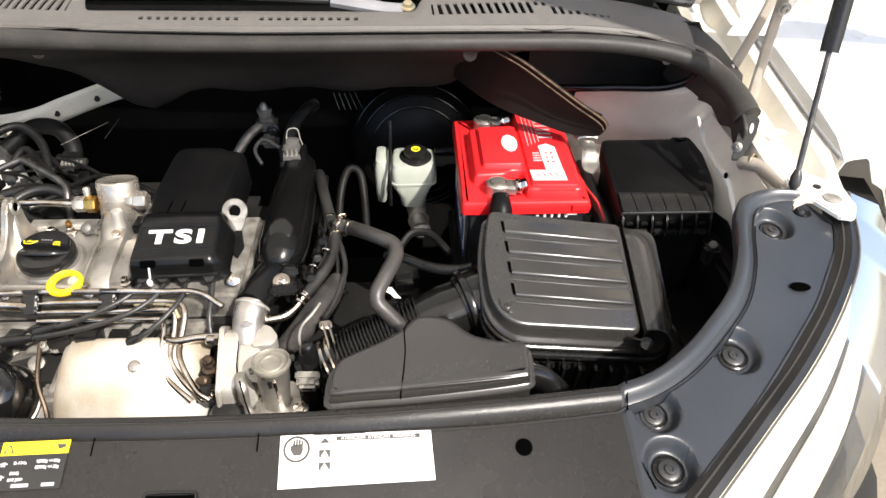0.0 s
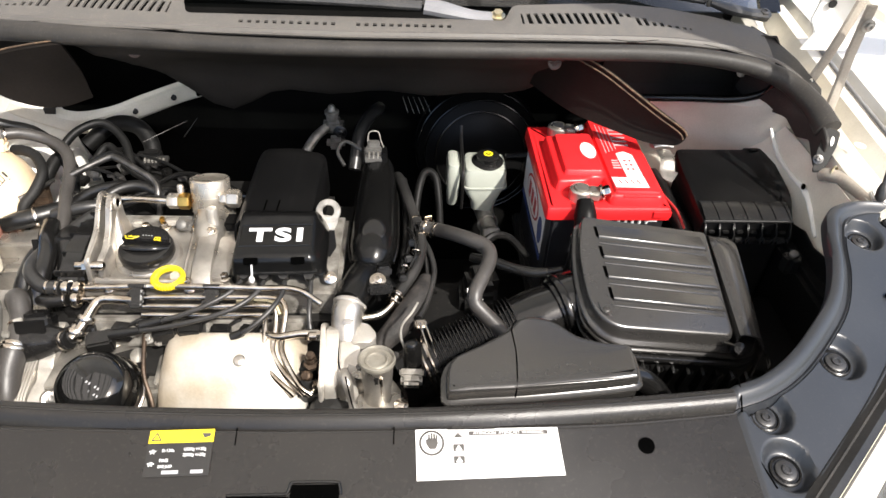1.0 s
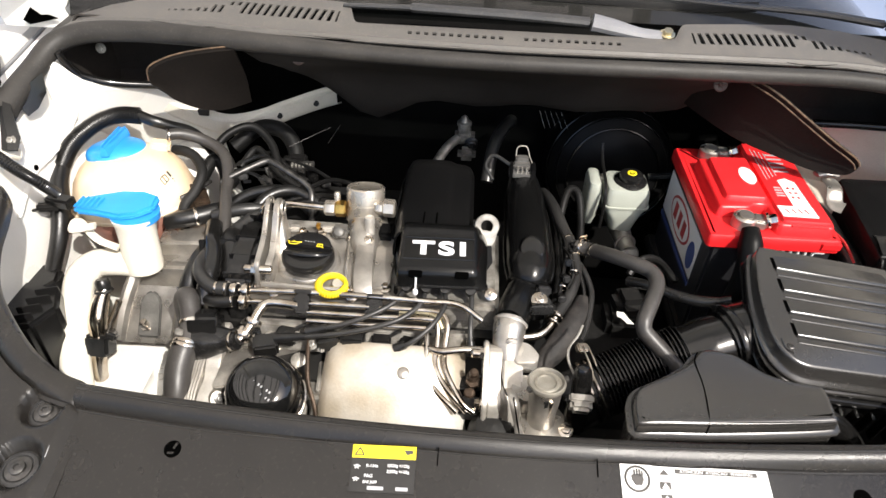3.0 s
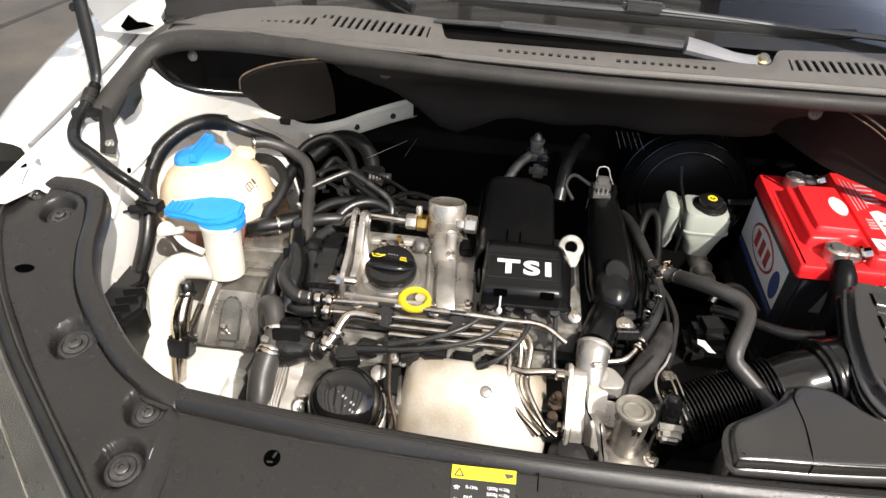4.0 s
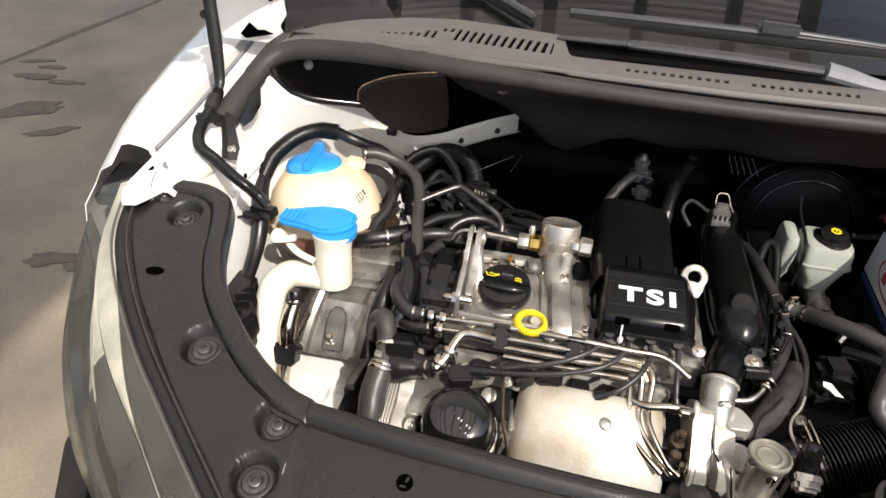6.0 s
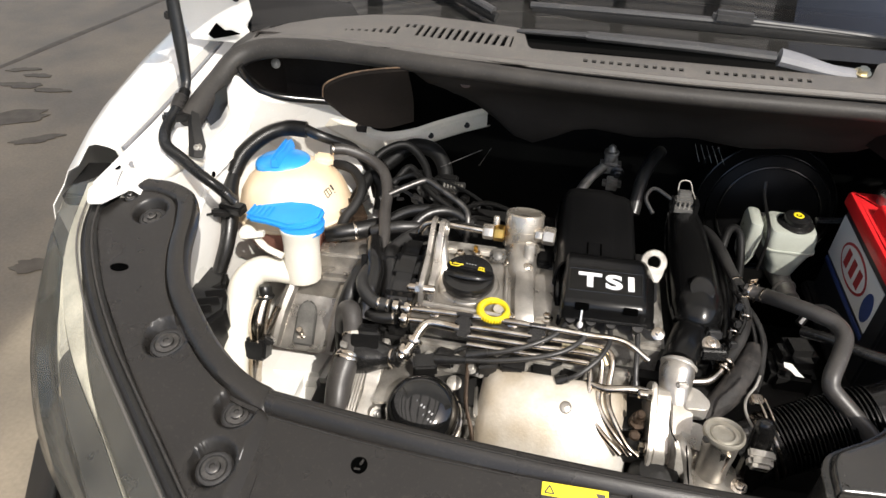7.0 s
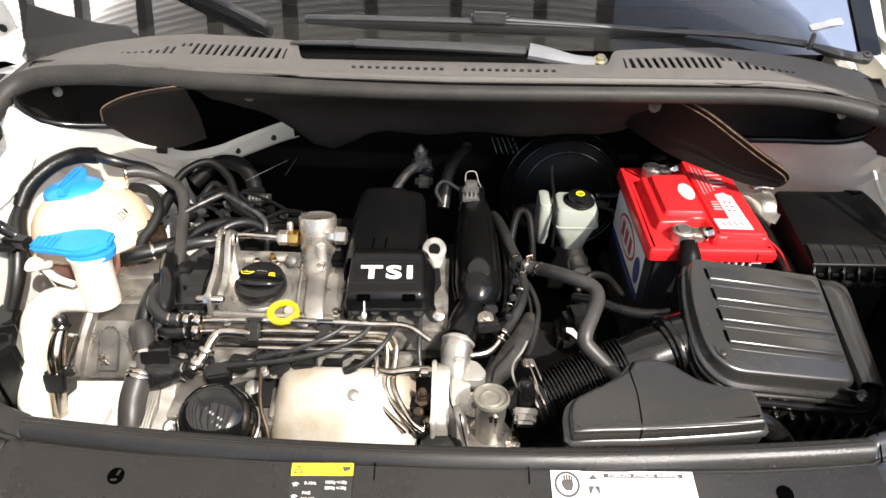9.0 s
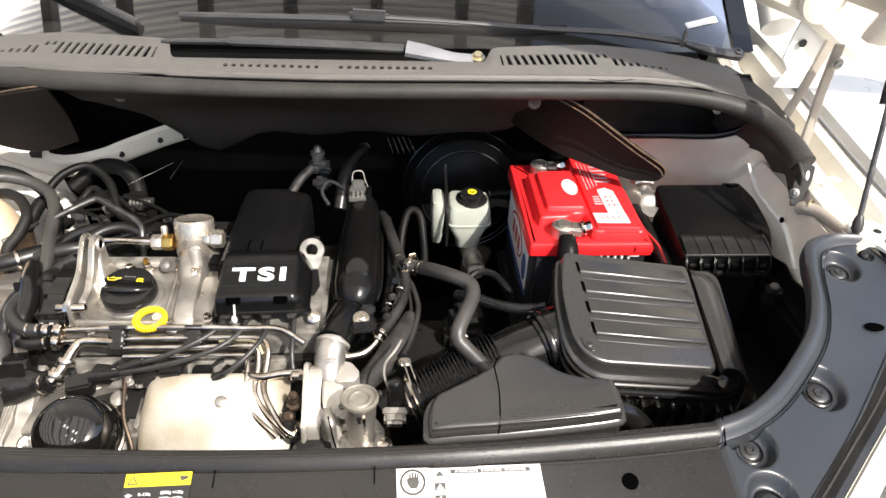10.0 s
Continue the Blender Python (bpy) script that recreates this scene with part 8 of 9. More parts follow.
for rr_, dd, tt in ((0.126, 0.016, 0.0022), (0.110, 0.032, 0.0022), (0.090, 0.044, 0.0025)):
    part("step", ring(Vector((0.232, 0.82, 0.690)) + Vector((0.02, -1, 0.22)).normalized() * dd, (0.02, -1, 0.22), rr_, tt, 64, 8), M_GLOSS, bb)
rs = thing("brake_fluid_reservoir", (0.215, 0.63, 0.70), "translucent white brake fluid reservoir with black cap", "brake fluid reservoir")
tank = [(0.00, [(0.203, 0.600), (0.243, 0.598), (0.243, 0.64), (0.203, 0.64)], 0.694), (0.0, [(0.200, 0.597), (0.247, 0.595), (0.247, 0.65), (0.200, 0.65)], 0.713), (0.0, [(0.190, 0.596), (0.254, 0.595), (0.256, 0.66), (0.190, 0.664)], 0.732), (0.0, [(0.187, 0.597), (0.262, 0.598), (0.264, 0.668), (0.187, 0.672)], 0.742), (0.0, [(0.187, 0.600), (0.262, 0.602), (0.263, 0.668), (0.188, 0.672)], 0.766), (0.0, [(0.190, 0.604), (0.259, 0.606), (0.260, 0.664), (0.191, 0.668)], 0.774), (0.0, [(0.196, 0.611), (0.253, 0.613), (0.254, 0.657), (0.197, 0.661)], 0.7765)]
part("tank", loft([[Vector((x, y, z)) for x, y in rounded(q, 0.014, 5)] for _, q, z in tank]), M_RESERVOIR, rs)
part("waist_seam", loft([[Vector((x, y, z)) for x, y in grown(rounded(tank[3][1], 0.014, 5), d)] for d, z in ((-0.002, 0.7395), (0.0022, 0.7405), (0.0022, 0.7435), (-0.002, 0.7445))]), M_RESERVOIR, rs)
side_tank = [([(0.160, 0.622), (0.176, 0.620), (0.177, 0.668), (0.161, 0.672)], 0.690), ([(0.158, 0.616), (0.180, 0.613), (0.181, 0.674), (0.159, 0.678)], 0.712), ([(0.158, 0.614), (0.181, 0.611), (0.182, 0.676), (0.159, 0.680)], 0.762), ([(0.160, 0.620), (0.179, 0.617), (0.180, 0.671), (0.161, 0.675)], 0.774), ([(0.164, 0.626), (0.176, 0.624), (0.177, 0.666), (0.165, 0.670)], 0.777)]
part("side_chamber", loft([[Vector((x, y, z)) for x, y in rounded(q, 0.009, 4)] for q, z in side_tank]), M_RESERVOIR, rs)
part("strap", sweep([(0.184, 0.70, 0.81), (0.1845, 0.680, 0.790), (0.1845, 0.615, 0.777), (0.1845, 0.598, 0.752), (0.1845, 0.597, 0.70)], 0.0030, 8, 5), M_RUBBER, rs)
ccap = part("cap", lathe([(0.027, 0), (0.028, 0.004), (0.028, 0.014), (0.024, 0.017), (0.020, 0.018), (0.020, 0.026), (0.016, 0.028), (0.0, 0.028)], (0.229, 0.634, 0.764), (0, -0.05, 1), 32), M_SATIN, rs)
part("cap_symbol", ring((0.229, 0.6325, 0.7930), (0, -0.05, 1), 0.0062, 0.002, 24, 6, 0.4), M_YELLOWLABEL, ccap)
part("cap_dot", box((0.229, 0.6325, 0.7935), (0.004, 0.003, 0.001), (0, 0, 0), 0), M_YELLOWLABEL, ccap)
part("outlet", sweep([(0.262, 0.645, 0.78), (0.30, 0.65, 0.782), (0.315, 0.655, 0.778)], 0.0055, 8, 4), M_SATIN, rs)
mc = thing("brake_master_cylinder", (0.235, 0.62, 0.64), "grey cast master cylinder below the reservoir", "master cylinder")
part("cylinder", sweep([(0.215, 0.76, 0.69), (0.226, 0.66, 0.68), (0.231, 0.60, 0.678), (0.236, 0.560, 0.676)], [0.024, 0.021, 0.016, 0.0145], 18, 4), M_ALUDIRTY, mc)
part("end_cap", joined(lathe([(0.0165, -0.014), (0.0165, 0.004), (0.014, 0.007), (0.003, 0.008)], (0.237, 0.562, 0.673), (0.1, -0.8, 0.5), 20), ring((0.233, 0.585, 0.676), (0.1, -0.8, 0.1), 0.0165, 0.003, 20, 6)), M_ALUDIRTY, mc)
hose("brake_vacuum_hose", [(0.10, 0.50, 0.70), (0.105, 0.545, 0.76), (0.117, 0.58, 0.785), (0.135, 0.585, 0.775), (0.142, 0.56, 0.74), (0.145, 0.53, 0.69)], 0.0065, "black vacuum hose loop beside the reservoir", M_DULLRUBBER)

# ---- battery ----
bt = thing("car_battery", (0.388, 0.528, 0.645), "red-topped car battery with white stickers and grey clamps", "battery")
part("case", box((0.387, 0.530, 0.732), (0.170, 0.236, 0.178), bev=0.004), M_BATBLACK, bt)
lidp = rounded([(0.292, 0.407), (0.479, 0.409), (0.479, 0.652), (0.292, 0.652)], 0.007, 3)
part("lid", loft([[Vector((x, y, z)) for x, y in grown(lidp, d)] for d, z in ((-0.003, 0.8175), (0.0, 0.818), (0.0, 0.826), (-0.0008, 0.8345), (-0.0030, 0.8375), (-0.010, 0.838))]), M_RED, bt)
raised = [(0.314, 0.456), (0.358, 0.460), (0.368, 0.470), (0.386, 0.470), (0.388, 0.420), (0.463, 0.418), (0.467, 0.430), (0.467, 0.645), (0.392, 0.645), (0.390, 0.596), (0.314, 0.592)]
rt = part("raised_top", loft([[Vector((x, y, z)) for x, y in grown(rounded(raised, 0.006, 3), d)] for d, z in ((0.004, 0.836), (0.0025, 0.840), (0.0, 0.851), (-0.0015, 0.8535), (-0.004, 0.8545))]), M_RED, bt)
part("vent_cover", loft([[Vector((x, y, z)) for x, y in grown(rounded([(0.327, 0.474), (0.386, 0.474), (0.387, 0.588), (0.327, 0.584)], 0.006, 3), d)] for d, z in ((0.002, 0.8535), (0.0, 0.860), (-0.0015, 0.8618), (-0.004, 0.8622))]), M_RED, rt)
part("right_step", loft([[Vector((x, y, z)) for x, y in grown(rounded([(0.393, 0.424), (0.460, 0.422), (0.463, 0.638), (0.393, 0.638)], 0.004, 3), d)] for d, z in ((0.001, 0.8535), (0.0, 0.8575), (-0.001, 0.8590), (-0.003, 0.8592))]), M_RED, rt)
part("front_ledge", joined(box((0.464, 0.4085, 0.829), (0.028, 0.004, 0.012), bev=0.0015), sweep([(0.405, 0.4195, 0.8535), (0.43, 0.4190, 0.8538), (0.455, 0.4185, 0.8535)], 0.0016, 8, 3)), M_RED, bt)
part("round_sticker", prism([(0.3725 + 0.0120 * math.cos(a), 0.532 + 0.0235 * math.sin(a)) for a in [2 * math.pi * k / 28 for k in range(28)]], 0.8624, 0.8632, 0), M_LABEL, rt)
part("sticker_print", joined(*[box((0.3725, 0.524 + 0.005 * k, 0.8635), (0.010, 0.0022, 0.0006), bev=0) for k in range(4)]), M_LABELGREY, rt)
part("white_sticker", prism([(0.3955, 0.434), (0.445, 0.4335), (0.444, 0.459), (0.394, 0.4595)], 0.8592, 0.8602, 0), M_LABEL, rt)
part("white_sticker", prism([(0.4185, 0.459), (0.4435, 0.459), (0.4415, 0.524), (0.430, 0.534), (0.4165, 0.528)], 0.8592, 0.8602, 0), M_LABEL, rt)
part("sticker_print", joined(*[box((0.405 + 0.009 * k, 0.4465, 0.8605), (0.0016, 0.010, 0.0006), (0, 0, 20), 0) for k in range(4)]), M_REDINK, rt)
part("sticker_print", joined(*[box((0.425 + 0.008 * (k % 2), 0.482 + 0.012 * (k // 2), 0.8605), (0.0035, 0.0045, 0.0006), (0, 0, 30 * k), 0) for k in range(6)]), M_REDINK, rt)
part("print_lines", joined(*[box((0.402 + 0.006 * k, 0.575, 0.8594), (0.0012, 0.09 - 0.008 * k, 0.0005), bev=0) for k in range(4)], *[box((0.432, 0.555 + 0.012 * k, 0.8594), (0.022, 0.004, 0.0005), bev=0) for k in range(5)]), M_LABELGREY, rt)
part("pale_print", joined(*[box((0.410, 0.487 + 0.007 * k, 0.8594), (0.013 - 0.001 * k, 0.003, 0.0005), bev=0) for k in range(4)]), M_LABELGREY, rt)
# side label
part("side_label", prism([(0.446, 0.722), (0.644, 0.722), (0.644, 0.797), (0.446, 0.797)], 0.0, 0.001, 0, Matrix(((0, 0, -1, 0.3015), (1, 0, 0, 0), (0, 1, 0, 0), (0, 0, 0, 1)))), M_LABEL, bt, "white and blue side label with a red oval")
LS = Matrix(((0, 0, -1, 0.3003), (1, 0, 0, 0), (0, 1, 0, 0), (0, 0, 0, 1)))
part("label_band", prism([(0.446, 0.708), (0.644, 0.708), (0.644, 0.716), (0.446, 0.716)], -0.001, 0.0006, 0, LS), M_BLUEINK, bt)
oval = lambda ry, rz: [(0.548 + ry * math.cos(a), 0.762 + rz * math.sin(a)) for a in [2 * math.pi * k / 32 for k in range(32)]]
part("label_oval", prism(oval(0.056, 0.030), 0, 0.0006, 0, LS), M_REDINK, bt)
part("label_oval_inner", prism(oval(0.051, 0.0255), 0.0005, 0.0011, 0, LS), M_LABEL, bt)
for k in range(3):
    part("label_mark", prism([(0.512 + 0.027 * k, 0.748), (0.528 + 0.027 * k, 0.748), (0.528 + 0.027 * k, 0.776), (0.512 + 0.027 * k, 0.776)], 0.001, 0.0016, 0, LS), M_REDINK, bt)
part("label_disc", prism([(0.468 + 0.016 * math.cos(a), 0.752 + 0.024 * math.sin(a)) for a in [2 * math.pi * k / 24 for k in range(24)]], 0, 0.0007, 0, LS), M_BLUEINK, bt)
part("front_vents", joined(*[box((0.403 + 0.0105 * k, 0.4120, 0.8135), (0.0042, 0.004, 0.009), bev=0.001) for k in range(5)], box((0.452, 0.4120, 0.8155), (0.018, 0.004, 0.004), bev=0.001)), M_PRINT, bt)


def clamp(x, y, turn, cable):
    ob = thing("battery_clamp", (x, y, 0.834), "grey lead battery terminal clamp with bolt", "battery clamp", "battery clamps")
    part("post_ring", lathe([(0.017, 0), (0.017, 0.018), (0.014, 0.020), (0.010, 0.018), (0.010, 0.022), (0.0, 0.022)], (x, y, 0.836), (0, 0, 1), 24), M_ALU, ob)
    d = Vector((math.cos(turn), math.sin(turn), 0))
    part("jaw", box(Vector((x, y, 0.848)) + d * 0.020, (0.022, 0.024, 0.016), (0, 0, math.degrees(turn)), 0.004), M_ALU, ob)
    part("bolt", bolt(Vector((x, y, 0.851)) + d * 0.030, (d.x, d.y, 0.5), 0.008, 0.012), M_STEEL, ob)
    part("dust_ring", lathe([(0.023, 0), (0.023, 0.003), (0.018, 0.004)], (x - 0.006, y - 0.004, 0.833), (0, 0, 1), 24), M_ZINC, ob)
    if cable:
        part("cable_sleeve", sweep([(x + 0.002, y - 0.022, 0.848), (x + 0.001, y - 0.040, 0.835), (x, y - 0.058, 0.81), (x - 0.006, y - 0.07, 0.77), (x - 0.02, y - 0.08, 0.71)], [0.012, 0.0165, 0.0165, 0.016, 0.015], 16, 6), M_COVER, ob, "black cable sleeve")


clamp(0.345, 0.436, radians(-8), True)
clamp(0.342, 0.622, radians(-5), False)
wb = thing("wiring_bundle", (0.49, 0.47, 0.70), "dark wiring harness with red traces beside the battery", "wiring")
part("loom", sweep([(0.498, 0.56, 0.80), (0.492, 0.50, 0.815), (0.495, 0.45, 0.81), (0.505, 0.41, 0.80), (0.51, 0.37, 0.78)], 0.013, 10, 6), M_RUBBER, wb)
part("red_wire", sweep([(0.486, 0.52, 0.82), (0.484, 0.47, 0.824), (0.494, 0.43, 0.822), (0.50, 0.40, 0.81)], 0.002, 6, 6), M_REDINK, wb)
part("tray", box((0.40, 0.53, 0.635), (0.22, 0.27, 0.02), bev=0.005), M_VOID, wb)

# ---- fuse box behind the air filter ----
fx = thing("fuse_box", (0.59, 0.47, 0.66), "black plastic fuse box with ribbed front and lid", "fuse box")
fuse = rounded([(0.511, 0.374), (0.642, 0.374), (0.663, 0.436), (0.677, 0.535), (0.668, 0.566), (0.640, 0.566), (0.637, 0.560), (0.524, 0.558), (0.514, 0.49)], [0.003, 0.006, 0.02, 0.01, 0.006, 0.002, 0.002, 0.01, 0.02], 3)
zfuse = lambda x, y: 0.853 - 0.0115 * max(0.0, min(1.0, (0.406 - y) / 0.032)) ** 1.5
part("lid", moulding(fuse, [(-0.014, 0.0), (-0.004, 0.0), (-0.001, -0.001), (0.0, -0.003), (0.0005, -0.014), (0.0, -0.030)], zfuse), M_COVER, fx)
# slightly lighter sheet paints the sun on the lid's front slope
part("sunlit_slope", sheet([[Vector((0.514 + 0.128 * i / 8, y, zfuse(0, y) + 0.0008)) for y in (0.410, 0.404, 0.397, 0.390, 0.383, 0.3765)] for i in range(9)], 0.0), M_SATIN, fx)
part("body", prism([(0.518, 0.382), (0.645, 0.388), (0.660, 0.50), (0.650, 0.555), (0.525, 0.54)], 0.62, 0.826, 0.006), M_VOID, fx)
part("front_sill", sweep([(0.511, 0.3738, 0.8415), (0.575, 0.3732, 0.8425), (0.642, 0.3738, 0.8425)], 0.0014, 8, 4), M_SATIN, fx)
for k in range(7):
    x = 0.5135 + 0.0208 * k
    part("fin", along_x([(0.376, 0.842), (0.370, 0.841), (0.361, 0.829), (0.360, 0.812), (0.378, 0.812)], x - 0.0012, x + 0.0012, 0.0004), M_SATIN, fx)
    part("lid_groove", sweep([(x + 0.001, 0.377, zfuse(0, 0.377) + 0.0011), (x - 0.001, 0.392, zfuse(0, 0.392) + 0.0011), (x - 0.003, 0.4085, zfuse(0, 0.4085) + 0.0011)], 0.0006, 6, 3), M_HOLE, fx)
    if k < 6:
        part("latch_tab", joined(box((x + 0.0104, 0.3655, 0.8165), (0.0165, 0.010, 0.010), (-28, 0, 0), 0.003), box((x + 0.0104, 0.369, 0.829), (0.011, 0.006, 0.006), (-20, 0, 0), 0.0015)), M_GLOSS, fx)
part("metal_strap", sweep([(0.492, 0.530, 0.866), (0.491, 0.512, 0.868), (0.4905, 0.500, 0.866), (0.489, 0.488, 0.856), (0.490, 0.478, 0.853), (0.497, 0.472, 0.853)], [0.0115, 0.0115, 0.0110, 0.0115, 0.0125, 0.0125], 10, 4, 0.16), M_ALU, fx, "pale bent metal strap")
part("metal_clip", sweep([(0.477, 0.540, 0.867), (0.487, 0.545, 0.870), (0.500, 0.546, 0.870), (0.512, 0.544, 0.866)], [0.006, 0.010, 0.0105, 0.007], 12, 4, 0.55), M_ALU, fx, "pale metal clip")
sd = thing("corner_sensor", (0.636, 0.335, 0.79), "small pale round sensor in a black holder", "sensor")
part("holder", box((0.636, 0.335, 0.80), (0.024, 0.022, 0.034), (0, 0, 15), 0.006), M_RUBBER, sd)
part("button", lathe([(0.006, 0), (0.006, 0.004), (0.0045, 0.005)], (0.634, 0.333, 0.8165), (-0.2, -0.3, 0.9), 16), M_COWL, sd)
rd = thing("corner_duct", (0.60, 0.22, 0.60), "dark plastic ducting below the front corner, with added shade panels", "duct")
part("duct", prism([(0.548, 0.20), (0.60, 0.19), (0.655, 0.235), (0.672, 0.30), (0.668, 0.37), (0.60, 0.36), (0.56, 0.28)], 0.55, 0.715, 0.012), M_COVER, rd)
# added black block and sheet darken the corner beside the wing
part("corner_shade", prism([(0.640, 0.20), (0.684, 0.22), (0.684, 0.392), (0.640, 0.388)], 0.55, 0.800, 0.008), M_COVER, rd)
part("wing_shade", sheet([[Vector((0.668 - 0.006 * k, y, zt - 0.05 * k)) for k in range(5)] for y, zt in ((0.24, 0.835), (0.30, 0.830), (0.345, 0.820), (0.375, 0.826), (0.42, 0.812), (0.46, 0.79))], 0.003), M_COVER, rd)
part("edge_strip", sweep([(0.566, 0.262, 0.745), (0.572, 0.238, 0.742), (0.582, 0.215, 0.722), (0.584, 0.210, 0.70)], 0.003, 8, 4, 0.5), M_SATIN, rd)

# ---- air filter box ----
af = thing("air_filter_box", (0.42, 0.26, 0.58), "black plastic air filter box with ribbed sloping lid", "air filter box")


def zlid(x, y):
    return 0.843 + 0.29 * (y - 0.21) - 0.14 * (x - 0.337)


def lid_prism(poly, lo, hi, bev):
    bm = prism(poly, lo, hi, bev)
    for v in bm.verts:
        v.co.z += zlid(v.co.x, v.co.y)
    return bm


lid_line = rounded([(0.3205, 0.3325), (0.4945, 0.3315), (0.4915, 0.1805), (0.336, 0.1760), (0.3135, 0.200), (0.3090, 0.250), (0.3115, 0.290)], [0.010, 0.006, 0.010, 0.020, 0.024, 0.03, 0.03], 6)
lp = part("lid", moulding(lid_line, [(-0.0035, 0.0004), (-0.0012, 0.0), (0.0004, -0.0016), (0.0010, -0.0045), (0.0022, -0.013), (0.0040, -0.0165), (0.0075, -0.0180), (0.0086, -0.0200), (0.0078, -0.0222), (0.003, -0.0232), (0.001, -0.030)], zlid), M_LID, af)
LOUVRES = [(0.2994, 0.3380, 0.4880), (0.2698, 0.3402, 0.4886), (0.2404, 0.3408, 0.4892), (0.2108, 0.3424, 0.4895)]
for y0, xa, xb in LOUVRES:
    prof = [(0.024, -0.002), (0.022, 0.0006), (0.013, 0.0024), (0.005, 0.0040), (0.0022, 0.0044), (0.0008, 0.0040), (0.0000, 0.0028), (-0.0006, 0.0010), (-0.0055, 0.0010), (-0.0068, 0.0016), (-0.0080, 0.0012), (-0.0088, -0.002)]
    ends = [[Vector((x, y0 + a + (0.0015 * (x - xa) / 0.15), zlid(x, y0 + a) + b)) for a, b in prof] for x in (xa, xa + 0.001, (xa + xb) / 2, xb - 0.004, xb)]
    ends[0] = [p - Vector((0, 0, 0.0004)) for p in ends[0]]
    ends[-1] = [p - Vector((0, 0, 0.0018)) for p in ends[-1]]
    part("louvre", loft(ends), M_LID, lp)
    # black patch paints the shaded end face of the louvre
    part("louvre_end_shade", lid_prism([(xa - 0.0042, y0 + 0.018), (xa + 0.0006, y0 + 0.0175), (xa + 0.0006, y0 + 0.002), (xa - 0.0028, y0 + 0.003)], -0.002, 0.0009, 0), M_HOLE, lp)
part("lid_screw", bolt((0.3305, 0.1965, zlid(0.3305, 0.1965)), (0, -0.25, 1), 0.0036, 0.003), M_DARKMETAL, lp)
part("screw_clip", joined(sweep([(0.3225, 0.206, zlid(0.3225, 0.206) + 0.001), (0.325, 0.1945, zlid(0.325, 0.1945) + 0.0015), (0.333, 0.1895, zlid(0.333, 0.1895) + 0.0015)], 0.0012, 6, 4), box((0.334, 0.193, zlid(0.334, 0.193) + 0.001), (0.006, 0.006, 0.002), (16, 8, 10), 0.0006)), M_LID, lp)
# rounded hood along the lid, parted from it by a dark gap
rows = []
for k in range(15):
    f = k / 14
    y = 0.343 - 0.163 * f
    e = max(0.0, 1 - f / 0.14) ** 2
    x0, z0 = 0.5045 - 0.0045 * f, 0.8475 - 0.034 * f
    wide = 1 - 0.18 * f - 0.10 * e
    rows.append([Vector((x0 + a * wide, y - 0.10 * a * (1 - f) + 0.004 * e, z0 + b - 0.012 * e)) for a, b in ((-0.001, -0.030), (0.0, -0.006), (0.0015, -0.0015), (0.005, 0.0), (0.016, -0.0015), (0.027, -0.006), (0.036, -0.014), (0.042, -0.026), (0.0445, -0.045), (0.045, -0.10))])
part("side_hood", sheet(rows, 0.003), M_LID, af)
# black sheet added in the gap to make it read as deep shade
part("gap_shade", sheet([[Vector((x - 0.005 + 0.009 * q - 0.003 * f, 0.335 - 0.157 * f, zlid(0.498, 0.335 - 0.157 * f) - 0.011)) for q in (0, 1)] for x, f in ((0.4985, 0.0), (0.4985, 0.5), (0.4985, 1.0))], 0.002), M_HOLE, af)
rim_line = rounded([(0.315, 0.340), (0.552, 0.352), (0.545, 0.205), (0.520, 0.172), (0.336, 0.1665), (0.306, 0.19), (0.302, 0.25)], [0.012, 0.02, 0.02, 0.02, 0.024, 0.02, 0.03], 6)
part("case_lip", moulding(rim_line, [(-0.004, -0.024), (0.0, -0.0245), (0.0012, -0.026), (0.0008, -0.0285), (-0.003, -0.030), (-0.004, -0.034)], zlid), M_GLOSSLID, af)
part("lower_ledge", moulding(rim_line, [(-0.006, -0.0335), (0.0025, -0.0345), (0.0038, -0.037), (0.003, -0.0405), (-0.004, -0.042), (-0.005, -0.052)], zlid), M_SATIN, af)
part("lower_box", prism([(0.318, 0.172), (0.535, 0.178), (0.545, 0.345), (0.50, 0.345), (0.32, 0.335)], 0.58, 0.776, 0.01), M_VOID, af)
for k in range(9):
    part("case_rib", box((0.362 + 0.0195 * k, 0.167, 0.757 - 0.0026 * k), (0.004, 0.012, 0.048), (10, 0, 0), 0.001), M_PLASTIC, af)
    part("rib_clip", box((0.367 + 0.0195 * k, 0.1625, 0.776 - 0.0026 * k), (0.005, 0.004, 0.007), (10, 18, 0), 0.001), M_GLOSS, af)
part("lid_latch", joined(lathe([(0.009, -0.008), (0.0095, 0.0), (0.008, 0.003), (0.004, 0.004)], (0.497, 0.1685, 0.802), (0, -0.45, 1), 18), bolt((0.497, 0.167, 0.8055), (0, -0.45, 1), 0.004, 0.003), box((0.484, 0.172, 0.806), (0.018, 0.007, 0.005), (0, 8, -14), 0.002)), M_GLOSS, af)
# outlet neck with its ring
part("outlet", sweep([(0.32, 0.262, 0.792), (0.300, 0.255, 0.790), (0.284, 0.250, 0.786)], [0.046, 0.045, 0.042], 28, 4), M_GLOSS, af)
part("outlet_ring", ring((0.291, 0.252, 0.788), (1, 0.28, 0.2), 0.0435, 0.005, 40, 8, 1.2), M_GLOSS, af)
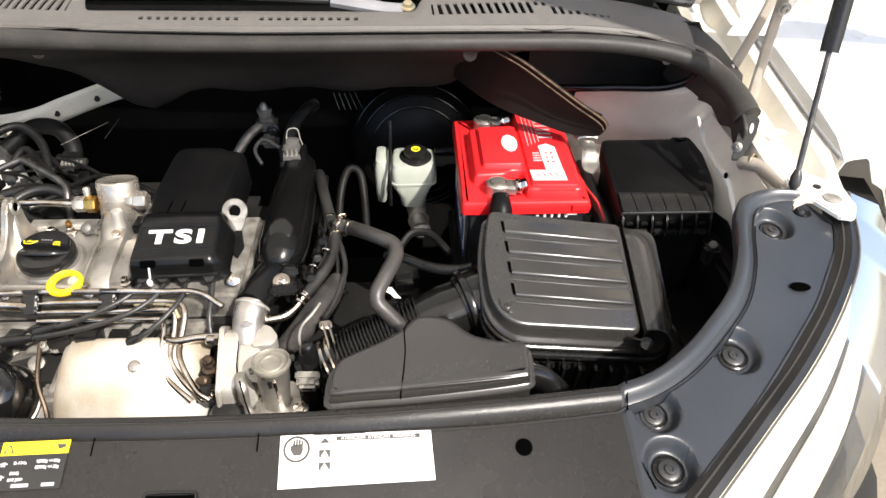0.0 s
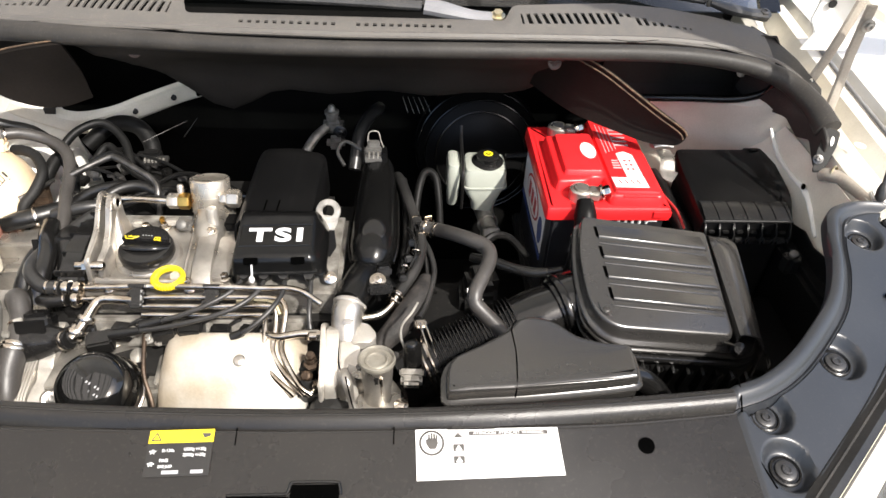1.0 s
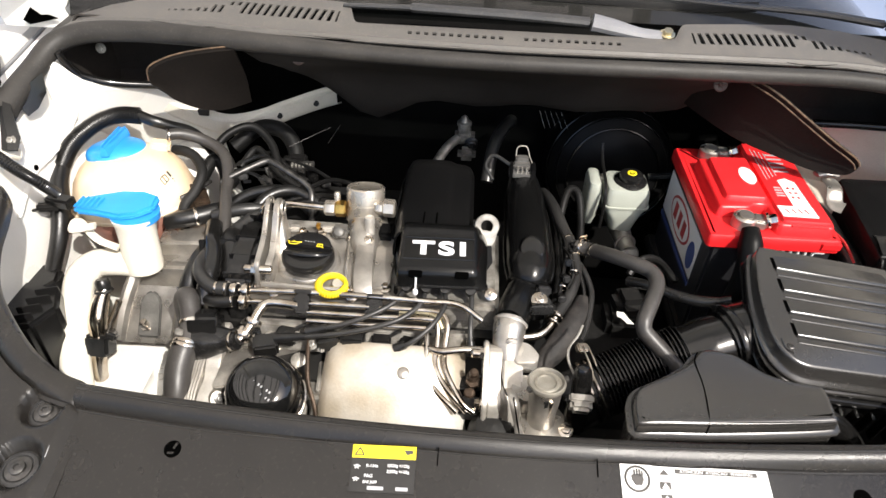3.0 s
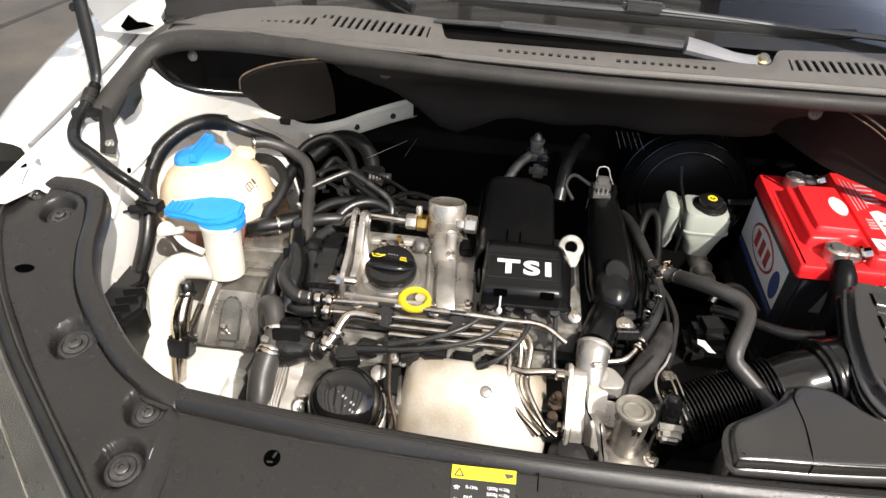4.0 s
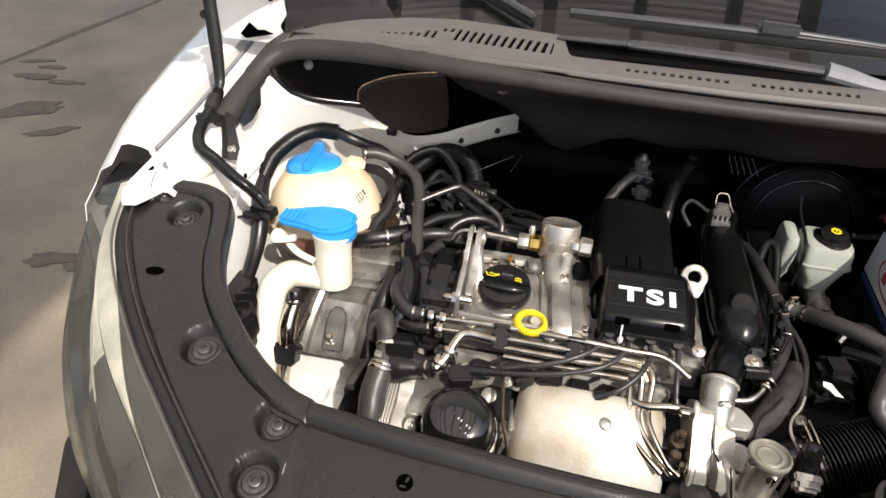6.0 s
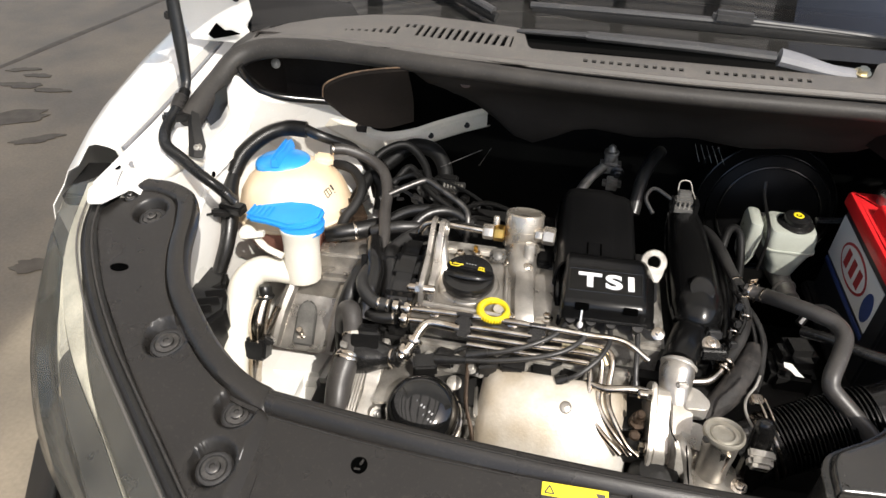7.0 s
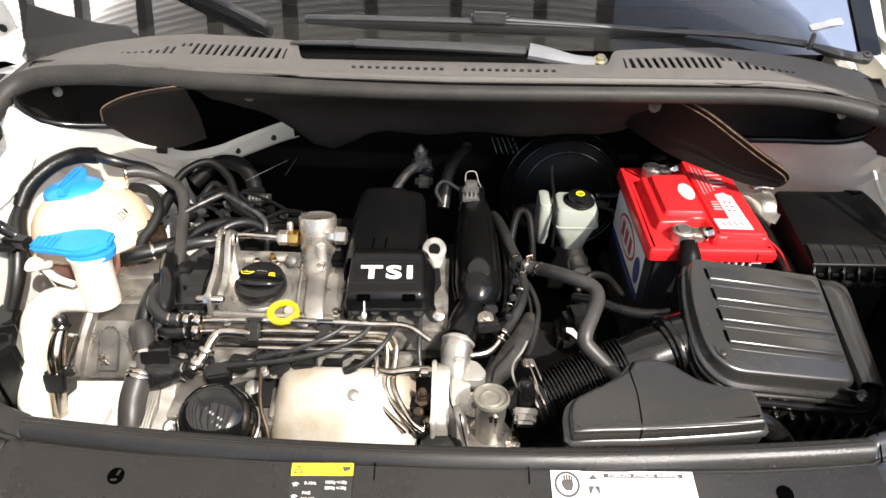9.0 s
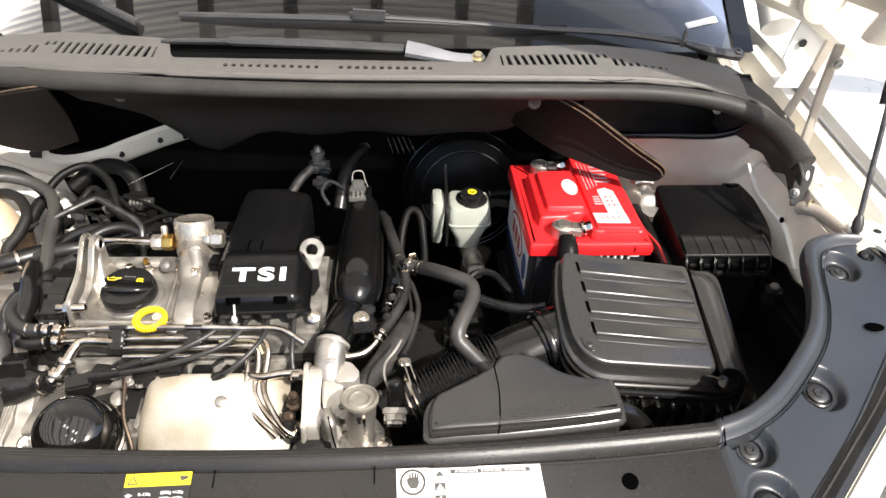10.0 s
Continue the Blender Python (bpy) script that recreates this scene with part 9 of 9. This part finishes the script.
part("small_pipe", sweep([(0.30, 0.30, 0.815), (0.286, 0.303, 0.808), (0.262, 0.310, 0.800), (0.235, 0.325, 0.795), (0.21, 0.345, 0.79), (0.185, 0.37, 0.775)], [0.006, 0.006, 0.008, 0.0075, 0.0075, 0.0075], 10, 6), M_SATIN, af)

# ---- intake hose ----
ih = thing("intake_hose", (0.20, 0.23, 0.69), "black corrugated rubber intake hose with wire clamp", "intake hose")
part("smooth_end", sweep([(0.286, 0.251, 0.786), (0.262, 0.245, 0.779), (0.232, 0.238, 0.770)], [0.038, 0.0395, 0.036], 28, 6), M_GLOSS, ih)
part("bellows", sweep([(0.238, 0.240, 0.772), (0.20, 0.230, 0.758), (0.165, 0.219, 0.745), (0.128, 0.207, 0.732)], 0.0360, 32, 12, 1.0, 24, 0.0075), M_SATIN, ih)
part("cuff", sweep([(0.132, 0.208, 0.733), (0.112, 0.200, 0.725), (0.09, 0.19, 0.715)], 0.0385, 28, 4), M_SATIN, ih)
cl = part("clamp_band", ring((0.118, 0.203, 0.728), (0.95, 0.28, 0.35), 0.0405, 0.0018, 40, 6, 1.5), M_STEEL, ih, "bright wire clamp")
part("clamp_band", ring((0.126, 0.206, 0.731), (0.95, 0.28, 0.35), 0.0405, 0.0016, 40, 6, 1.5), M_STEEL, ih)
for o in (0.0, 0.0075):
    part("clamp_bail", sweep([(0.106 + o, 0.236, 0.7775), (0.113 + o, 0.215, 0.772), (0.120 + o, 0.195, 0.762), (0.130 + o, 0.180, 0.739)], 0.0015, 8, 5), M_STEEL, cl)
part("clamp_screw", box((0.108, 0.243, 0.766), (0.016, 0.012, 0.010), (20, 10, 15), 0.002), M_STEEL, cl)

hose("breather_hose", [(0.112, 0.414, 0.797), (0.132, 0.402, 0.802), (0.152, 0.370, 0.820), (0.176, 0.340, 0.833), (0.196, 0.322, 0.835), (0.199, 0.300, 0.833), (0.188, 0.272, 0.828), (0.177, 0.248, 0.820), (0.177, 0.238, 0.811), (0.186, 0.231, 0.803), (0.200, 0.220, 0.794), (0.216, 0.206, 0.784), (0.236, 0.190, 0.768)], 0.0100, "grey rubber breather hose bending over the intake hose", M_FADED, (0.03, 0.10))
hose("breather_hose", [(0.105, 0.418, 0.797), (0.096, 0.45, 0.80), (0.086, 0.49, 0.805), (0.078, 0.53, 0.80), (0.072, 0.56, 0.79)], 0.0085, "grey rubber breather hose beside the duct", M_GREYHOSE, (0.1,))
hose("breather_hose", [(0.108, 0.405, 0.79), (0.110, 0.37, 0.785), (0.100, 0.335, 0.78), (0.085, 0.305, 0.776), (0.075, 0.288, 0.774)], 0.0078, "grey rubber breather hose running down to the housing", M_GREYHOSE, (0.0, 0.95))
hc = thing("hose_junction", (0.112, 0.41, 0.78), "small black junction with steel spring clamps", "hose junction")
part("body", box((0.110, 0.412, 0.794), (0.022, 0.022, 0.02), (0, 0, 20), 0.005), M_SATIN, hc)
part("spring_clamp", joined(ring((0.120, 0.414, 0.796), (0.8, -0.3, 0.1), 0.0125, 0.0015, 20, 6), ring((0.126, 0.411, 0.796), (0.8, -0.3, 0.1), 0.0125, 0.0015, 20, 6), box((0.120, 0.420, 0.810), (0.012, 0.004, 0.008), (0, 0, 20), 0.001)), M_STEEL, hc)
pp = thing("breather_pipe", (0.045, 0.27, 0.74), "bright bent metal pipe joining the housing", "pipe")
part("pipe", sweep([(0.075, 0.288, 0.774), (0.066, 0.275, 0.768), (0.052, 0.262, 0.765), (0.030, 0.256, 0.765)], 0.006, 10, 6), M_STEEL, pp)
part("clip", joined(ring((0.075, 0.289, 0.774), (0.4, 0.8, 0.2), 0.0105, 0.002, 20, 6), ring((0.071, 0.281, 0.771), (0.4, 0.8, 0.2), 0.009, 0.002, 20, 6)), M_STEEL, pp)
part("bolt", joined(lathe([(0.011, 0), (0.011, 0.004)], (0.051, 0.290, 0.800), (0, -0.4, 1), 20), bolt((0.051, 0.290, 0.803), (0, -0.4, 1), 0.0065, 0.006)), M_STEEL, pp)
part("plate", box((0.052, 0.295, 0.790), (0.034, 0.05, 0.014), (-25, 0, 8), 0.003), M_SATIN, pp)
part("plug", box((0.058, 0.318, 0.796), (0.020, 0.022, 0.014), (-25, 0, 5), 0.003), M_RUBBER, pp)
hose("oil_return_hose", [(0.118, 0.330, 0.768), (0.108, 0.300, 0.766), (0.092, 0.272, 0.760), (0.072, 0.248, 0.748), (0.050, 0.230, 0.735)], [0.012, 0.0165, 0.0175, 0.016, 0.013], "cracked dark heat-sleeved hose beside the turbocharger", M_WRAP)
hose("wiring_loom", [(0.112, 0.40, 0.785), (0.122, 0.37, 0.785), (0.128, 0.335, 0.78), (0.122, 0.30, 0.775), (0.114, 0.27, 0.772), (0.106, 0.25, 0.772)], 0.004, "thin taped wiring loom hanging from the junction", M_GREYHOSE)
hose("wiring_loom", [(0.082, 0.55, 0.79), (0.086, 0.48, 0.79), (0.088, 0.42, 0.785), (0.085, 0.37, 0.78), (0.08, 0.33, 0.775)], 0.006, "dark taped wiring loom along the duct", M_RUBBER)
gs = thing("gear_selector", (0.20, 0.40, 0.66), "dark metal selector bracket on the gearbox", "gear selector")
part("bracket", box((0.205, 0.40, 0.70), (0.05, 0.05, 0.05), (0, 0, 10), 0.012), M_VOID, gs)
part("cable", sweep([(0.20, 0.42, 0.745), (0.22, 0.44, 0.76), (0.25, 0.45, 0.75), (0.28, 0.44, 0.72)], 0.006, 8, 5), M_RUBBER, gs)
part("support", box((0.20, 0.39, 0.66), (0.06, 0.06, 0.08), bev=0.008), M_VOID, gs)
tag = thing("white_tag", (0.165, 0.31, 0.70), "torn white paper tag low beside the gearbox", "paper tag")
part("paper", prism([(-0.018, 0.008), (-0.004, 0.011), (0.012, 0.0), (0.024, -0.006), (0.010, -0.010), (-0.002, -0.004), (-0.014, -0.002)], 0, 0.0015, 0.0, pose(0.190, 0.360, 0.712, 20, 0, -25) @ Matrix.Scale(0.72, 4)), M_LABEL, tag)

# ---- intake snorkel ----
sk = thing("intake_snorkel", (0.24, 0.13, 0.74), "smooth black plastic intake snorkel behind the front panel", "intake snorkel")
SNORKEL = [(0.1345, 0.0735), (0.1355, 0.100), (0.1415, 0.1155), (0.1537, 0.1247), (0.180, 0.1405), (0.2008, 0.1555), (0.2115, 0.1660), (0.2196, 0.1765), (0.2302, 0.1816), (0.2468, 0.1808), (0.2620, 0.1752), (0.2710, 0.1665),
           (0.2793, 0.1570), (0.2906, 0.1478), (0.3140, 0.1402), (0.3370, 0.1378), (0.3435, 0.1330), (0.3440, 0.1200), (0.3425, 0.0945), (0.3380, 0.0905), (0.310, 0.0862), (0.277, 0.0825), (0.245, 0.0792), (0.2074, 0.0758), (0.170, 0.0738), (0.1385, 0.0715)]


def zsnork(x, y):
    return 0.8450 + 0.0022 * math.sin(math.pi * min(1.0, max(0.0, (y - 0.07) / 0.10))) - 0.004 * max(0.0, (0.15 - x) / 0.02) ** 2 * 0.25


line = [(p.x, p.y) for p in curve_through([(*q, 0) for q in SNORKEL] + [(*SNORKEL[0], 0)], 3)][:-1]
part("shell", moulding(line, [(-0.0085, 0.0003), (-0.0042, -0.0001), (-0.0014, -0.0012), (-0.0002, -0.0030), (0.0006, -0.0070), (0.0013, -0.0135), (0.0030, -0.0148), (0.0066, -0.0152), (0.0072, -0.0166), (0.0062, -0.0182), (0.0024, -0.0190), (0.0024, -0.050), (0.0024, -0.085)], zsnork), M_LID, sk)
part("front_bead", sweep([(0.205, 0.0772, 0.8440), (0.245, 0.0805, 0.8442), (0.28, 0.0838, 0.8442), (0.312, 0.0875, 0.8440), (0.3400, 0.0918, 0.8432)], [0.0008, 0.0016, 0.0018, 0.0018, 0.0012], 10, 5), M_LID, sk)
part("duct", sweep([(0.330, 0.115, 0.812), (0.352, 0.122, 0.806), (0.372, 0.120, 0.796), (0.392, 0.108, 0.775), (0.40, 0.095, 0.74)], 0.014, 14, 5), M_GLOSS, sk)
part("seam", sweep([(0.2185, 0.1755, 0.8440), (0.2130, 0.1660, 0.8462), (0.2105, 0.155, 0.8470), (0.2115, 0.125, 0.8475), (0.2095, 0.095, 0.8468), (0.2075, 0.0775, 0.8440), (0.2068, 0.0748, 0.8380), (0.2066, 0.0742, 0.8310)], 0.00075, 6, 6), M_HOLE, sk)
part("foot", box((0.24, 0.13, 0.70), (0.16, 0.05, 0.13), bev=0.01), M_VOID, sk)
# small looms and connectors between the duct and the hoses
ll = thing("duct_wiring", (0.085, 0.38, 0.76), "tangle of thin black wires and plugs beside the duct", "wiring")
for k, pts in enumerate((
    [(0.078, 0.52, 0.800), (0.088, 0.46, 0.803), (0.096, 0.41, 0.800), (0.090, 0.36, 0.792), (0.082, 0.32, 0.782)],
    [(0.082, 0.50, 0.795), (0.093, 0.45, 0.800), (0.104, 0.40, 0.795), (0.098, 0.35, 0.785), (0.086, 0.30, 0.772)],
    [(0.100, 0.43, 0.800), (0.112, 0.38, 0.790), (0.118, 0.33, 0.778), (0.108, 0.28, 0.768)],
    [(0.090, 0.40, 0.805), (0.099, 0.375, 0.807), (0.102, 0.35, 0.798), (0.094, 0.33, 0.79)])):
    part("wire", sweep(pts, 0.0026, 7, 6), M_GLOSS if k % 2 else M_RUBBER, ll)
for x, y, z, a in ((0.090, 0.345, 0.795, 20), (0.098, 0.372, 0.802, -15), (0.084, 0.315, 0.785, 10)):
    part("plug", box((x, y, z), (0.011, 0.016, 0.010), (-25, 0, a), 0.002), M_RUBBER, ll)
for x, y, z in ((0.102, 0.352, 0.800), (0.086, 0.330, 0.790)):
    part("tie", ring((x, y, z), (0.2, 1, 0.2), 0.006, 0.0012, 14, 5), M_STEEL, ll)
